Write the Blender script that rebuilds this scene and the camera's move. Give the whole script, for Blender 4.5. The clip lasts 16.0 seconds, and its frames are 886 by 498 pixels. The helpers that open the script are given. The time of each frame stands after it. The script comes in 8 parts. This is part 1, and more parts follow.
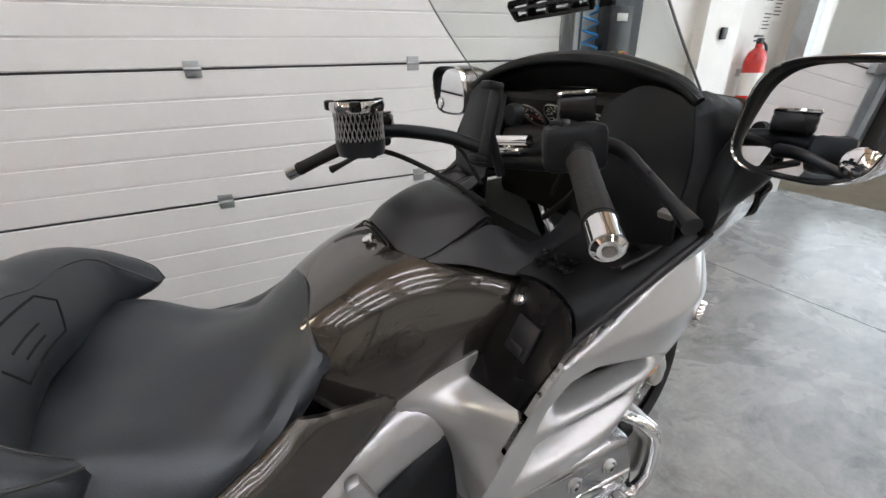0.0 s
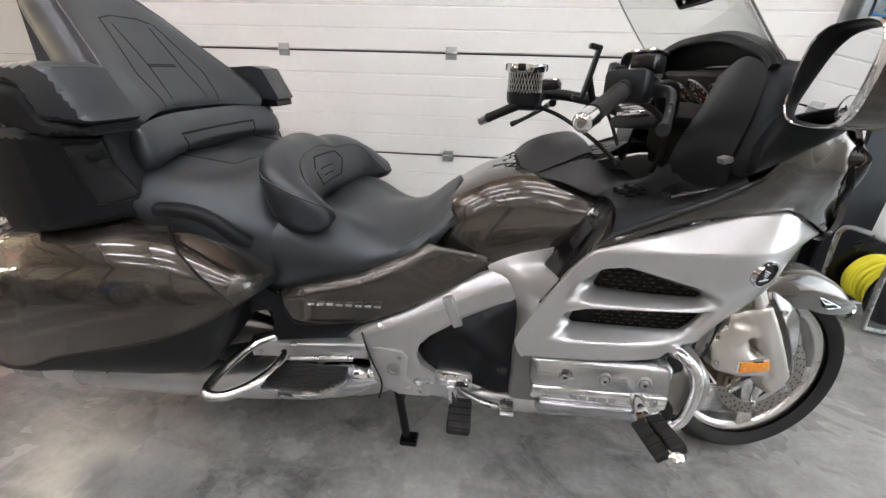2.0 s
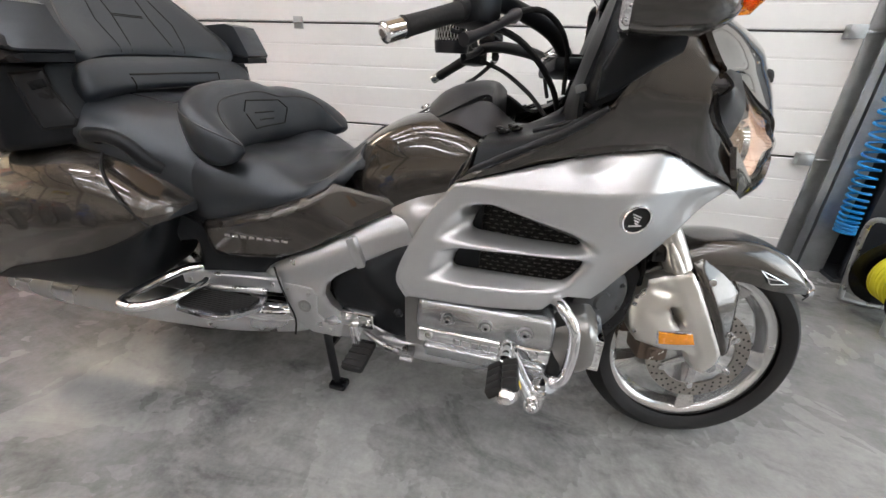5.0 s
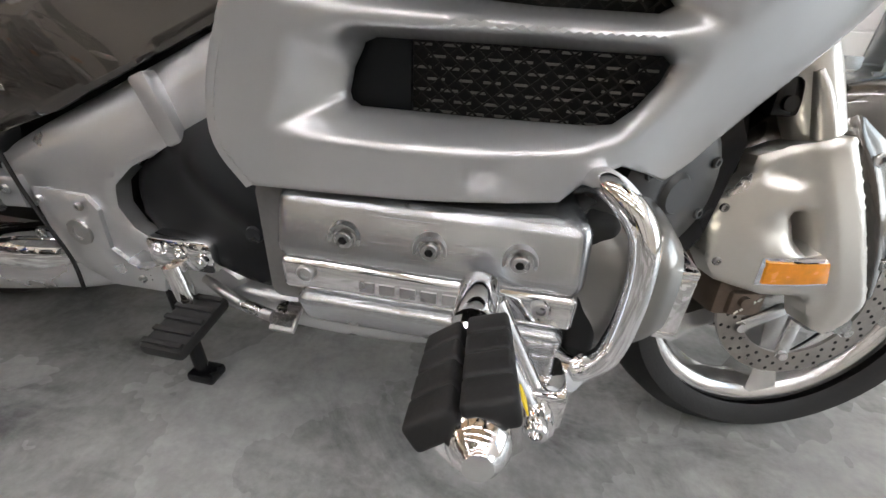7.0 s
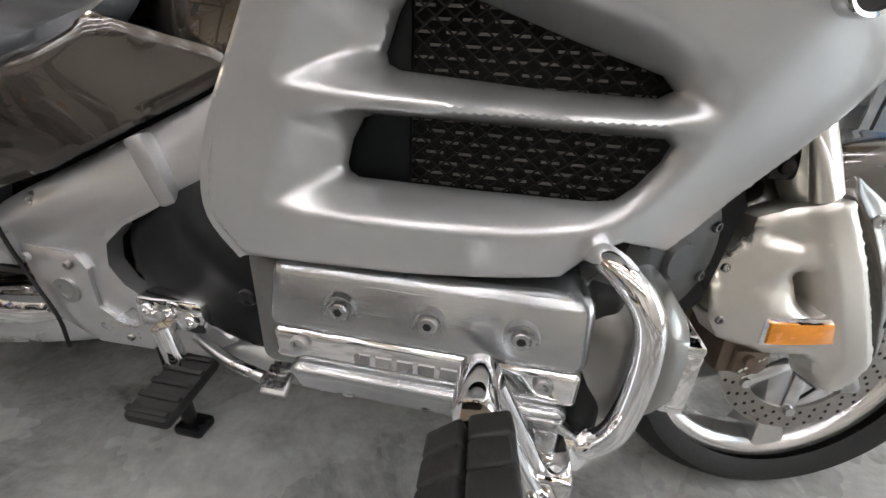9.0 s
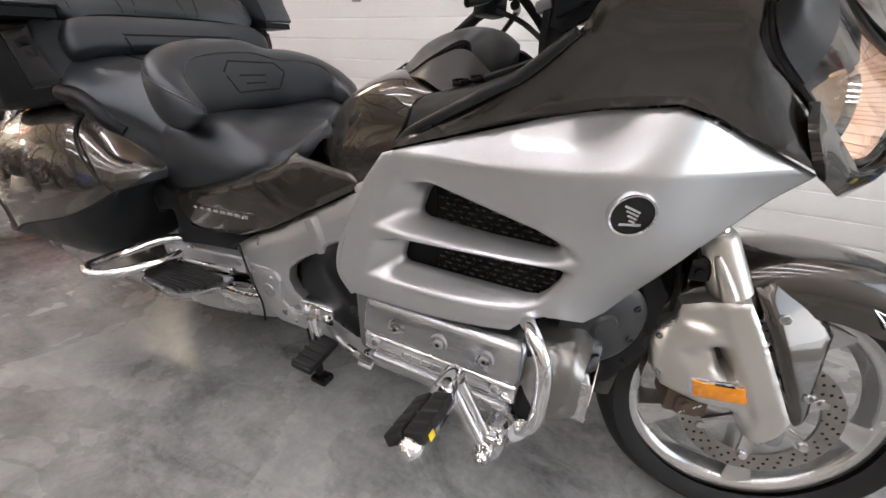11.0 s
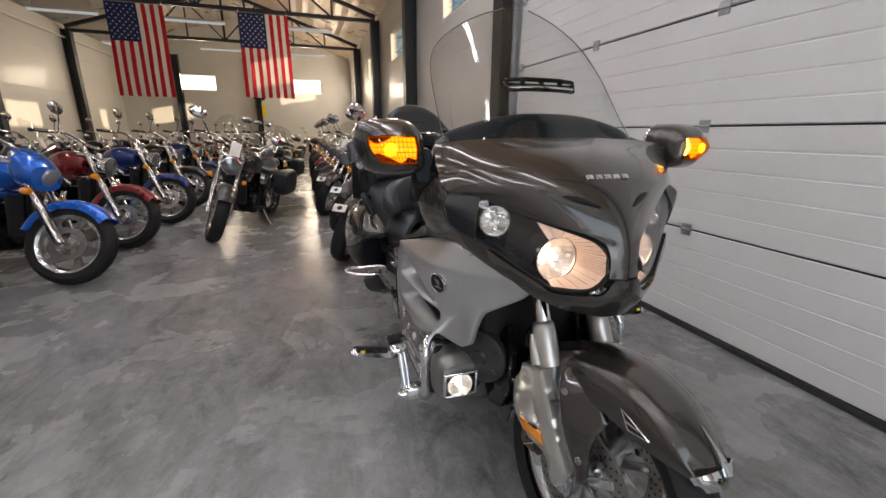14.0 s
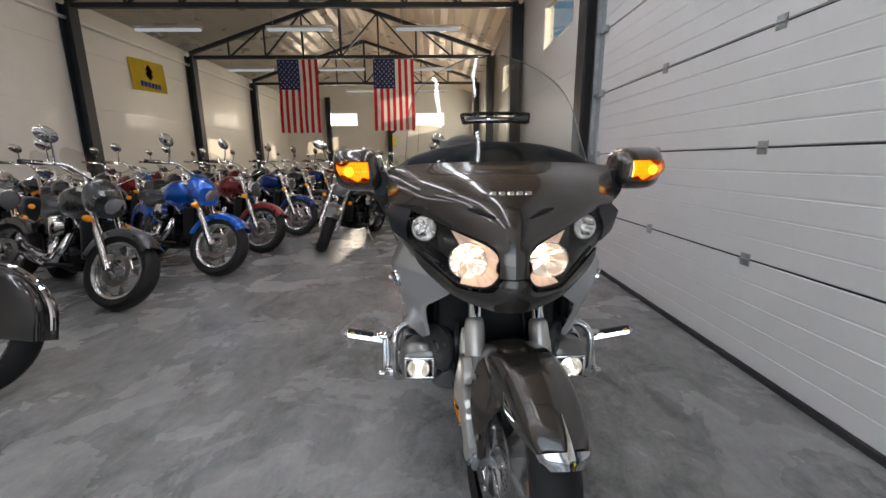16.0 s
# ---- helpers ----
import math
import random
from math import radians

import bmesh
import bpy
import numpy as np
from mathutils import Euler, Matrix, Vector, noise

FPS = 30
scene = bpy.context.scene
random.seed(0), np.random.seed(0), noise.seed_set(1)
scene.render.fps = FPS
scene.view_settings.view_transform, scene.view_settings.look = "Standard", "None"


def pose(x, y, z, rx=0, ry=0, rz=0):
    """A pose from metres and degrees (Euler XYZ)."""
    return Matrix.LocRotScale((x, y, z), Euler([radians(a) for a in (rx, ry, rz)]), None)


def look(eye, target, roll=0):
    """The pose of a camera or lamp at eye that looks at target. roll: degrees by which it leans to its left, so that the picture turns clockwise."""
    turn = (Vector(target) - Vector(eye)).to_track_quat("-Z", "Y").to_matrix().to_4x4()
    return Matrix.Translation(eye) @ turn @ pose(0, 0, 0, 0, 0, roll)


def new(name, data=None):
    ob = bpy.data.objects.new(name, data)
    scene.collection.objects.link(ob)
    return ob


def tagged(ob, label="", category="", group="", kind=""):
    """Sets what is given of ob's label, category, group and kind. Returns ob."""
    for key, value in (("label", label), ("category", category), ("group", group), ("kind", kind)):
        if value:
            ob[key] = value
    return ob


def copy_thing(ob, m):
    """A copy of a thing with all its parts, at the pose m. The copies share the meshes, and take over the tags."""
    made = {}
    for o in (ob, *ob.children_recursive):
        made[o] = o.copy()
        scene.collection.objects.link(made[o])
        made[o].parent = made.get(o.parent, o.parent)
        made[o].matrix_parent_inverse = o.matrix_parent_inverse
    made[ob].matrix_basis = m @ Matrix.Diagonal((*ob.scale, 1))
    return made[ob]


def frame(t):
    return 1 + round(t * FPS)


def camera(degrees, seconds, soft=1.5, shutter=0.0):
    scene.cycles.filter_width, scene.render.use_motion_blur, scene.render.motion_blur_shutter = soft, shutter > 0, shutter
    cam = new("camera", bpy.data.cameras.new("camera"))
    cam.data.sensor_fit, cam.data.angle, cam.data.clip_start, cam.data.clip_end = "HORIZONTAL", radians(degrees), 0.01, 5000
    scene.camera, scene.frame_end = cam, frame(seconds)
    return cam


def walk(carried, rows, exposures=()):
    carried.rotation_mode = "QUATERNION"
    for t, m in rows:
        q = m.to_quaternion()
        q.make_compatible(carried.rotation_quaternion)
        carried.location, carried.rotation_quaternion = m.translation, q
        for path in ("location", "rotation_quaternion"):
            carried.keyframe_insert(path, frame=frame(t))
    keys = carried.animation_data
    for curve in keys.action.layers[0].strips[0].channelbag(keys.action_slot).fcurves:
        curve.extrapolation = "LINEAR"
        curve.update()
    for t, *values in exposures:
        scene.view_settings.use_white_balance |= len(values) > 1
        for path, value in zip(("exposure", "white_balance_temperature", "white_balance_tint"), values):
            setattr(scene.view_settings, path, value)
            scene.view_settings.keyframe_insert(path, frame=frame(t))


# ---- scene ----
cam = camera(95.1, 16.0)
PATH = [
    (0, (0.911, -0.694, 1.171), (1.684, 0.956, 0.346), -1.7),
    (0.5, (0.922, -0.825, 1.127), (1.321, 0.945, 0.285), 0.1),
    (1, (0.967, -0.932, 1.088), (1.096, 0.872, 0.235), 1.7),
    (1.5, (0.997, -1.008, 1.083), (0.944, 0.805, 0.24), 1.9),
    (2, (1.029, -1.106, 1.097), (0.837, 0.713, 0.289), 1.7),
    (2.5, (1.084, -1.18, 1.1), (0.76, 0.631, 0.317), 1.6),
    (3, (1.159, -1.187, 1.1), (0.718, 0.607, 0.333), 1.7),
    (3.2, (1.195, -1.181, 1.095), (0.726, 0.608, 0.334), 1.7),
    (5.3, (1.431, -1.047, 0.945), (0.996, 0.695, 0.064), 2.4),
    (5.5, (1.437, -0.972, 0.893), (1.032, 0.764, -0.014), 2.6),
    (6, (1.421, -0.812, 0.769), (1.079, 0.928, -0.157), 3.2),
    (6.5, (1.404, -0.72, 0.692), (1.081, 1.009, -0.259), 3.1),
    (7, (1.397, -0.68, 0.652), (1.104, 1.048, -0.312), 3.3),
    (7.5, (1.394, -0.672, 0.634), (1.117, 1.061, -0.324), 3.4),
    (8, (1.398, -0.669, 0.64), (1.131, 1.077, -0.297), 3.5),
    (8.5, (1.398, -0.667, 0.645), (1.134, 1.1, -0.252), 3.6),
    (9, (1.387, -0.651, 0.689), (1.097, 1.13, -0.172), 3.5),
    (9.2, (1.385, -0.654, 0.697), (1.073, 1.123, -0.168), 3.4),
    (11.3, (1.684, -0.871, 0.987), (0.748, 0.661, 0.106), 0.6),
    (11.5, (1.761, -0.886, 1.027), (0.745, 0.608, 0.169), 0.3),
    (12, (1.951, -0.855, 1.066), (0.71, 0.502, 0.28), -0.7),
    (12.5, (2.104, -0.823, 1.077), (0.67, 0.368, 0.353), -0.9),
    (13, (2.274, -0.826, 1.105), (0.667, 0.179, 0.464), -0.6),
    (13.5, (2.415, -0.781, 1.124), (0.69, 0.036, 0.527), 0.0),
    (14, (2.552, -0.647, 1.136), (0.726, -0.041, 0.588), 0.4),
    (14.5, (2.656, -0.58, 1.142), (0.773, -0.134, 0.635), 0.8),
    (15, (2.799, -0.502, 1.146), (0.881, -0.209, 0.664), 0.7),
    (15.5, (2.868, -0.362, 1.143), (0.925, -0.209, 0.696), 0.2),
    (16, (2.875, -0.2, 1.132), (0.921, -0.169, 0.705), -0.4),
]
walk(cam, [(t, look(eye, target, roll)) for t, eye, target, roll in PATH], exposures=[(0, 0.64, 6350, 8), (1.5, 0.95, 6400, 8), (3, 0.94, 6400, 9), (9, 0.93, 6500, 8), (11.5, 0.82, 6500, 12), (12.5, 0.38, 6450, 12), (14, 0.06, 6350, 12), (16, -0.02, 6050, 9)])

# ---- world and light ----
SUN_TO = Vector((-0.855, -1.0, -0.18)).normalized()
world = bpy.data.worlds.new("sky")
scene.world = world
world.use_nodes = True
wn = world.node_tree.nodes
sky = wn.new("ShaderNodeTexSky")
sky.sky_type = "NISHITA"
sky.sun_disc = False
sky.sun_elevation = radians(7.8)
sky.sun_rotation = math.atan2(-SUN_TO.x, -SUN_TO.y)
wn["Background"].inputs[1].default_value = 0.15
world.node_tree.links.new(sky.outputs[0], wn["Background"].inputs[0])
sun_data = bpy.data.lights.new("sun", "SUN")
sun_data.energy, sun_data.angle, sun_data.color = 5.0, radians(0.5), (1.0, 0.78, 0.52)
sun = new("sun", sun_data)
sun.matrix_world = Matrix.Translation((8, 12, 6)) @ SUN_TO.to_track_quat("-Z", "Y").to_matrix().to_4x4()


def window_light(name, at, target, size_x, size_y, watts, color):
    data = bpy.data.lights.new(name, "AREA")
    data.shape, data.size, data.size_y, data.energy, data.color = "RECTANGLE", size_x, size_y, watts, color
    ob = new(name, data)
    ob.matrix_world = look(at, target)
    return ob


# daylight in the open gateway at the front of the hall
window_light("gateway_daylight", (5.5, -0.1, 1.5), (0, -0.1, 0.9), 2.4, 2.4, 32, (0.86, 0.93, 1.0))
# sky light in the high windows
for wx in (-3.44, -7.52, -11.4, -15.6):
    window_light("window_daylight", (wx, 1.50, 3.16), (wx, -4.0, 2.4), 1.4, 0.62, 30 if wx > -4 else 75, (1.0, 0.84, 0.63))
for wy in (-4.6, -0.45):
    window_light("window_daylight", (-17.55, wy, 3.09), (-10.0, wy, 2.4), 1.35, 0.58, 60, (1.0, 0.82, 0.60))

# ---- materials ----
def mat(name, color, rough=0.5, metal=0.0, coat=0.0, vary=0.12, scale=6.0, bump=0.0, bump_scale=120.0, spread=0.08, **more):
    """A principled material with colour and roughness varied at two scales, and a fine relief."""
    m = bpy.data.materials.new(name)
    m.use_nodes = True
    nt = m.node_tree
    p = nt.nodes["Principled BSDF"]
    p.inputs["Base Color"].default_value = (*color, 1)
    p.inputs["Metallic"].default_value = metal
    p.inputs["Roughness"].default_value = rough
    p.inputs["Coat Weight"].default_value = coat
    p.inputs["Coat Roughness"].default_value = more.pop("coat_rough", 0.04)
    for key, value in more.items():
        p.inputs[key.replace("_", " ")].default_value = value
    tc = nt.nodes.new("ShaderNodeTexCoord")
    if vary:
        big, small = nt.nodes.new("ShaderNodeTexNoise"), nt.nodes.new("ShaderNodeTexNoise")
        for node, s, detail in ((big, scale, 4), (small, scale * 14, 3)):
            node.inputs["Scale"].default_value, node.inputs["Detail"].default_value = s, detail
            nt.links.new(tc.outputs["Object"], node.inputs["Vector"])
        mix = nt.nodes.new("ShaderNodeMath")
        mix.operation = "MULTIPLY_ADD"
        mix.inputs[1].default_value = 0.4
        nt.links.new(small.outputs["Fac"], mix.inputs[0])
        nt.links.new(big.outputs["Fac"], mix.inputs[2])
        ramp = nt.nodes.new("ShaderNodeMapRange")
        ramp.inputs["From Min"].default_value, ramp.inputs["From Max"].default_value = 0.45, 0.95
        ramp.inputs["To Min"].default_value, ramp.inputs["To Max"].default_value = 1 - vary, 1 + vary
        nt.links.new(mix.outputs[0], ramp.inputs["Value"])
        tint = nt.nodes.new("ShaderNodeVectorMath")
        tint.operation = "SCALE"
        tint.inputs[0].default_value = color
        nt.links.new(ramp.outputs[0], tint.inputs["Scale"])
        nt.links.new(tint.outputs[0], p.inputs["Base Color"])
        r = nt.nodes.new("ShaderNodeMapRange")
        r.inputs["From Min"].default_value, r.inputs["From Max"].default_value = 0.3, 0.7
        r.inputs["To Min"].default_value, r.inputs["To Max"].default_value = max(rough - spread, 0.02), rough + spread
        nt.links.new(big.outputs["Fac"], r.inputs["Value"])
        nt.links.new(r.outputs[0], p.inputs["Roughness"])
    if bump:
        grain, b = nt.nodes.new("ShaderNodeTexNoise"), nt.nodes.new("ShaderNodeBump")
        grain.inputs["Scale"].default_value, grain.inputs["Detail"].default_value = bump_scale, 5
        b.inputs["Strength"].default_value, b.inputs["Distance"].default_value = bump, 0.002
        nt.links.new(tc.outputs["Object"], grain.inputs["Vector"])
        nt.links.new(grain.outputs["Fac"], b.inputs["Height"])
        nt.links.new(b.outputs[0], p.inputs["Normal"])
    return m


def glow(name, color, strength):
    m = bpy.data.materials.new(name)
    m.use_nodes = True
    nt = m.node_tree
    e = nt.nodes.new("ShaderNodeEmission")
    e.inputs[0].default_value, e.inputs[1].default_value = (*color, 1), strength
    nt.links.new(e.outputs[0], nt.nodes["Material Output"].inputs[0])
    return m


def lit(name, color, rough, metal, warm, strength):
    """A lamp part whose own emission stands in for the light of its bulb."""
    m = mat(name, color, rough, metal, vary=0.05, scale=40)
    p = m.node_tree.nodes["Principled BSDF"]
    p.inputs["Emission Color"].default_value, p.inputs["Emission Strength"].default_value = (*warm, 1), strength
    return m


def clear(name, tint, gloss_rough=0.02, ior=1.45):
    """A thin clear sheet: it lets the light through and mirrors by Fresnel."""
    m = bpy.data.materials.new(name)
    m.use_nodes = True
    nt = m.node_tree
    t, g, f, x, w, k = (nt.nodes.new("ShaderNode" + k) for k in ("BsdfTransparent", "BsdfGlossy", "LayerWeight", "MixShader", "Math", "Math"))
    t.inputs[0].default_value = (*tint, 1)
    g.inputs["Roughness"].default_value = gloss_rough
    f.inputs["Blend"].default_value = 0.5
    w.operation, w.inputs[1].default_value = "POWER", 4.0
    k.operation, k.inputs[1].default_value, k.inputs[2].default_value = "MULTIPLY_ADD", 0.75, 0.035
    nt.links.new(f.outputs["Facing"], w.inputs[0])
    nt.links.new(w.outputs[0], k.inputs[0])
    nt.links.new(k.outputs[0], x.inputs[0])
    nt.links.new(t.outputs[0], x.inputs[1])
    nt.links.new(g.outputs[0], x.inputs[2])
    nt.links.new(x.outputs[0], nt.nodes["Material Output"].inputs[0])
    return m


BROWN = mat("bronze_metallic_paint", (0.063, 0.0565, 0.050), 0.25, 0.66, 1.0, vary=0.06, scale=3, coat_rough=0.015, spread=0.03)
SILVER = mat("silver_metallic_paint", (0.52, 0.527, 0.535), 0.30, 0.66, 0.9, vary=0.05, scale=3, coat_rough=0.05, spread=0.04)
TITAN = mat("grey_metallic_paint", (0.21, 0.205, 0.195), 0.28, 0.75, 0.8, vary=0.05, scale=3)
ALU = mat("cast_aluminium", (0.46, 0.472, 0.488), 0.24, 0.9, 0.0, vary=0.05, scale=5, bump=0.03, bump_scale=500)


def brushed(m, stretch, amount):
    """Adds fine lengthwise grinding marks to the relief and gloss."""
    nt = m.node_tree
    p = nt.nodes["Principled BSDF"]
    tc, mp, nd, rg, bp = (nt.nodes.new("ShaderNode" + k) for k in ("TexCoord", "Mapping", "TexNoise", "MapRange", "Bump"))
    mp.inputs["Scale"].default_value = stretch
    nd.inputs["Scale"].default_value, nd.inputs["Detail"].default_value = 1.0, 6
    nt.links.new(tc.outputs["Object"], mp.inputs[0])
    nt.links.new(mp.outputs[0], nd.inputs["Vector"])
    rg.inputs["From Min"].default_value, rg.inputs["From Max"].default_value = 0.3, 0.7
    rough = p.inputs["Roughness"].default_value
    rg.inputs["To Min"].default_value, rg.inputs["To Max"].default_value = rough - amount, rough + amount
    nt.links.new(nd.outputs["Fac"], rg.inputs["Value"])
    nt.links.new(rg.outputs[0], p.inputs["Roughness"])
    bp.inputs["Strength"].default_value, bp.inputs["Distance"].default_value = 0.012, 0.0004
    nt.links.new(nd.outputs["Fac"], bp.inputs["Height"])
    nt.links.new(bp.outputs[0], p.inputs["Normal"])
    return m


brushed(ALU, (5.0, 260.0, 420.0), 0.035)
FRAME = mat("frame_silver", (0.53, 0.538, 0.55), 0.31, 0.8, 0.5, vary=0.035, scale=8, bump=0.03, bump_scale=300)
FORKSILVER = mat("warm_silver_paint", (0.61, 0.588, 0.55), 0.34, 0.78, 0.3, vary=0.03, scale=8, coat_rough=0.12)
CHROME = mat("chrome", (0.80, 0.80, 0.81), 0.06, 1.0, vary=0.04, scale=8, spread=0.03)
# bluish base and specular tint stand in for cool daylight on vinyl and plastic
LEATHER = mat("black_vinyl", (0.0150, 0.0172, 0.0218), 0.36, 0, vary=0.25, scale=9, bump=0.2, bump_scale=420, spread=0.08, Specular_IOR_Level=0.82, Specular_Tint=(0.86, 0.94, 1.0, 1.0))
PLASTIC = mat("black_plastic", (0.0075, 0.0079, 0.0092), 0.40, 0, vary=0.2, scale=8, bump=0.12, bump_scale=700, Specular_IOR_Level=0.24, Specular_Tint=(0.86, 0.94, 1.0, 1.0))
GLOSSBLACK = mat("gloss_black", (0.0045, 0.0045, 0.0055), 0.24, 0, 0.0, Specular_IOR_Level=0.32, vary=0.1)
SATIN = mat("satin_grey_plastic", (0.014, 0.015, 0.018), 0.34, 0, vary=0.12, scale=8, bump=0.1, bump_scale=600, Specular_IOR_Level=0.4)
RUBBER = mat("tyre_rubber", (0.013, 0.013, 0.0135), 0.66, 0, vary=0.25, scale=14, bump=0.25, bump_scale=200, Specular_IOR_Level=0.35)
# near-black for seams and dark faces, also put in for shade in cavities
DARK = mat("dark_cavity", (0.008, 0.008, 0.008), 0.8, 0, vary=0.1)
STEEL = mat("brushed_steel", (0.42, 0.42, 0.42), 0.30, 1.0, vary=0.10, scale=20)
RIM = mat("wheel_silver", (0.62, 0.62, 0.62), 0.22, 0.9, 0.3, vary=0.06, scale=6)
DISC = mat("brake_disc_steel", (0.36, 0.34, 0.32), 0.35, 1.0, vary=0.2, scale=30, bump=0.1, bump_scale=300)
GREYENG = mat("engine_grey", (0.20, 0.20, 0.20), 0.45, 0.5, vary=0.15, scale=10, bump=0.1, bump_scale=300)
MIRROR = mat("mirror_glass", (0.86, 0.88, 0.90), 0.01, 1.0, vary=0)
SHIELD = clear("windscreen_acrylic", (0.93, 0.94, 0.93))
LENS = clear("clear_lens", (0.95, 0.95, 0.95))
AMBER = mat("amber_reflector", (0.85, 0.30, 0.01), 0.22, 0, 0.8, vary=0.12, scale=90)
AMBERLIT = glow("lit_amber_bulb", (1.0, 0.80, 0.40), 14.0)
AMBERLENS = clear("amber_lens", (1.0, 0.56, 0.03))
# the reflector glows by itself, in place of bulb light falling on it
SIGNALLIT = glow("glowing_signal_reflector", (1.0, 0.62, 0.12), 4.2)
SIGNALRIB = mat("deep_amber_rib", (0.60, 0.20, 0.012), 0.25, 0, 0.5, vary=0.1, scale=90)
REDLENS = mat("red_lens", (0.55, 0.01, 0.008), 0.15, 0, 1.0, vary=0.1, scale=60)
REDLIT = glow("lit_tail_lamp", (1.0, 0.07, 0.03), 50.0)
BULB = glow("lit_headlamp_bulb", (1.0, 0.70, 0.42), 14.0)

FOGBULB = glow("lit_fog_bulb", (1.0, 0.92, 0.76), 22.0)
YELLOW = mat("yellow_tag", (0.8, 0.6, 0.02), 0.5)
REDP = mat("red_paint", (0.50, 0.015, 0.012), 0.3, 0, 0.6, vary=0.08)
BLUEP = mat("blue_metallic_paint", (0.010, 0.13, 0.62), 0.26, 0.55, 1.0, vary=0.06)
GREYP = mat("graphite_metallic_paint", (0.055, 0.058, 0.060), 0.28, 0.6, 1.0, vary=0.06)
BLACKP = mat("black_gloss_paint", (0.012, 0.012, 0.013), 0.2, 0, 1.0, vary=0.05)
WINEP = mat("dark_red_metallic_paint", (0.20, 0.012, 0.014), 0.28, 0.4, 1.0, vary=0.06)
PINKCH = mat("satin_chrome", (0.62, 0.60, 0.60), 0.18, 1.0, vary=0.08)


# ---- building helpers ----
def link(name, bm, material, smooth=True):
    me = bpy.data.meshes.new(name)
    bm.normal_update()
    bm.to_mesh(me)
    bm.free()
    if smooth:
        me.polygons.foreach_set("use_smooth", [True] * len(me.polygons))
        me.set_sharp_from_angle(angle=radians(38))
    me.materials.append(material)
    return new(name, me)


def thing(name, label, category, group="", at=(0, 0, 0)):
    ob = new(name)
    ob.matrix_world = Matrix.Translation(at)
    ob.empty_display_size = 0.1
    return tagged(ob, label, category, group)


def part(name, bm, material, parent, label="", smooth=True):
    ob = link(name, bm, material, smooth)
    root = parent
    while root.parent:
        root = root.parent
    ob.parent = parent
    ob.matrix_parent_inverse = Matrix()
    if label:
        ob["label"] = label
    return ob


def single(name, bm, material, label, category, group="", kind="", smooth=True):
    return tagged(link(name, bm, material, smooth), label, category, group, kind)


def flip(bm):
    """The mirror image across the plane y = 0."""
    out = bm.copy()
    for v in out.verts:
        v.co.y = -v.co.y
    bmesh.ops.reverse_faces(out, faces=out.faces)
    return out


def both(name, bm, material, parent, label="", smooth=True):
    other = flip(bm)
    return part(name, bm, material, parent, label, smooth), part(name, other, material, parent, label, smooth)


def merged(*bms):
    out = bmesh.new()
    for b in bms:
        me = bpy.data.meshes.new("join")
        b.to_mesh(me)
        b.free()
        out.from_mesh(me)
        bpy.data.meshes.remove(me)
    return out


def moved(bm, m):
    bmesh.ops.transform(bm, matrix=m, verts=bm.verts)
    return bm


def cr(points, n=6, closed=False):
    """Catmull-Rom through points, n steps a span."""
    p = [np.array(q, float) for q in points]
    k = len(p)
    out = []
    for i in range(k if closed else k - 1):
        a = p[i - 1] if closed or i else 2 * p[0] - p[1]
        b, c = p[i], p[(i + 1) % k]
        d = p[(i + 2) % k] if closed or i + 2 < k else 2 * p[-1] - p[-2]
        for s in range(n):
            t = s / n
            out.append(0.5 * (2 * b + (c - a) * t + (2 * a - 5 * b + 4 * c - d) * t * t + (3 * b - a - 3 * c + d) * t**3))
    if not closed:
        out.append(p[-1])
    return out


def box(x0, x1, y0, y1, z0, z1, bevel=0.0, seg=2):
    bm = bmesh.new()
    bmesh.ops.create_cube(bm, size=1)
    for v in bm.verts:
        v.co = Vector(((x0 + x1) / 2 + v.co.x * (x1 - x0), (y0 + y1) / 2 + v.co.y * (y1 - y0), (z0 + z1) / 2 + v.co.z * (z1 - z0)))
    if bevel:
        bmesh.ops.bevel(bm, geom=bm.edges[:], offset=bevel, segments=seg, affect="EDGES", profile=0.5)
    return bm


def grid_faces(bm, rows, wrap=False):
    vs = [[bm.verts.new(Vector(p)) for p in row] for row in rows]
    for a, b in zip(vs, vs[1:]):
        m = len(a)
        for j in range(m if wrap else m - 1):
            bm.faces.new((a[j], a[(j + 1) % m], b[(j + 1) % m], b[j]))
    return vs


def loft(sections, n=4, m=4, cap=True, round_loop=True):
    """A skin over closed loops."""
    loops = [cr(s, m, True) if round_loop and m > 1 else [np.array(p, float) for p in s] for s in sections]
    cols = [cr([l[j] for l in loops], n) for j in range(len(loops[0]))]
    rows = list(zip(*cols))
    bm = bmesh.new()
    vs = grid_faces(bm, rows, True)
    if cap:
        bm.faces.new(vs[0][::-1])
        bm.faces.new(vs[-1])
    bmesh.ops.recalc_face_normals(bm, faces=bm.faces)
    return bm


def patch(grid, n=5, thick=0.006, m=None):
    """A smooth sheet through a grid of points, with thickness."""
    rows = [cr(r, m or n) for r in grid]
    cols = [cr([r[j] for r in rows], n) for j in range(len(rows[0]))]
    bm = bmesh.new()
    grid_faces(bm, list(zip(*cols)))
    bmesh.ops.remove_doubles(bm, verts=bm.verts, dist=1e-5)
    if thick:
        bm.normal_update()
        bmesh.ops.solidify(bm, geom=bm.faces[:], thickness=thick)
    bmesh.ops.recalc_face_normals(bm, faces=bm.faces)
    return bm


def halves(grid):
    """A grid whose rows end at y = 0, completed by its mirror image."""
    return [list(r) + [(x, -y, z) for x, y, z in reversed(r[:-1])] for r in grid]


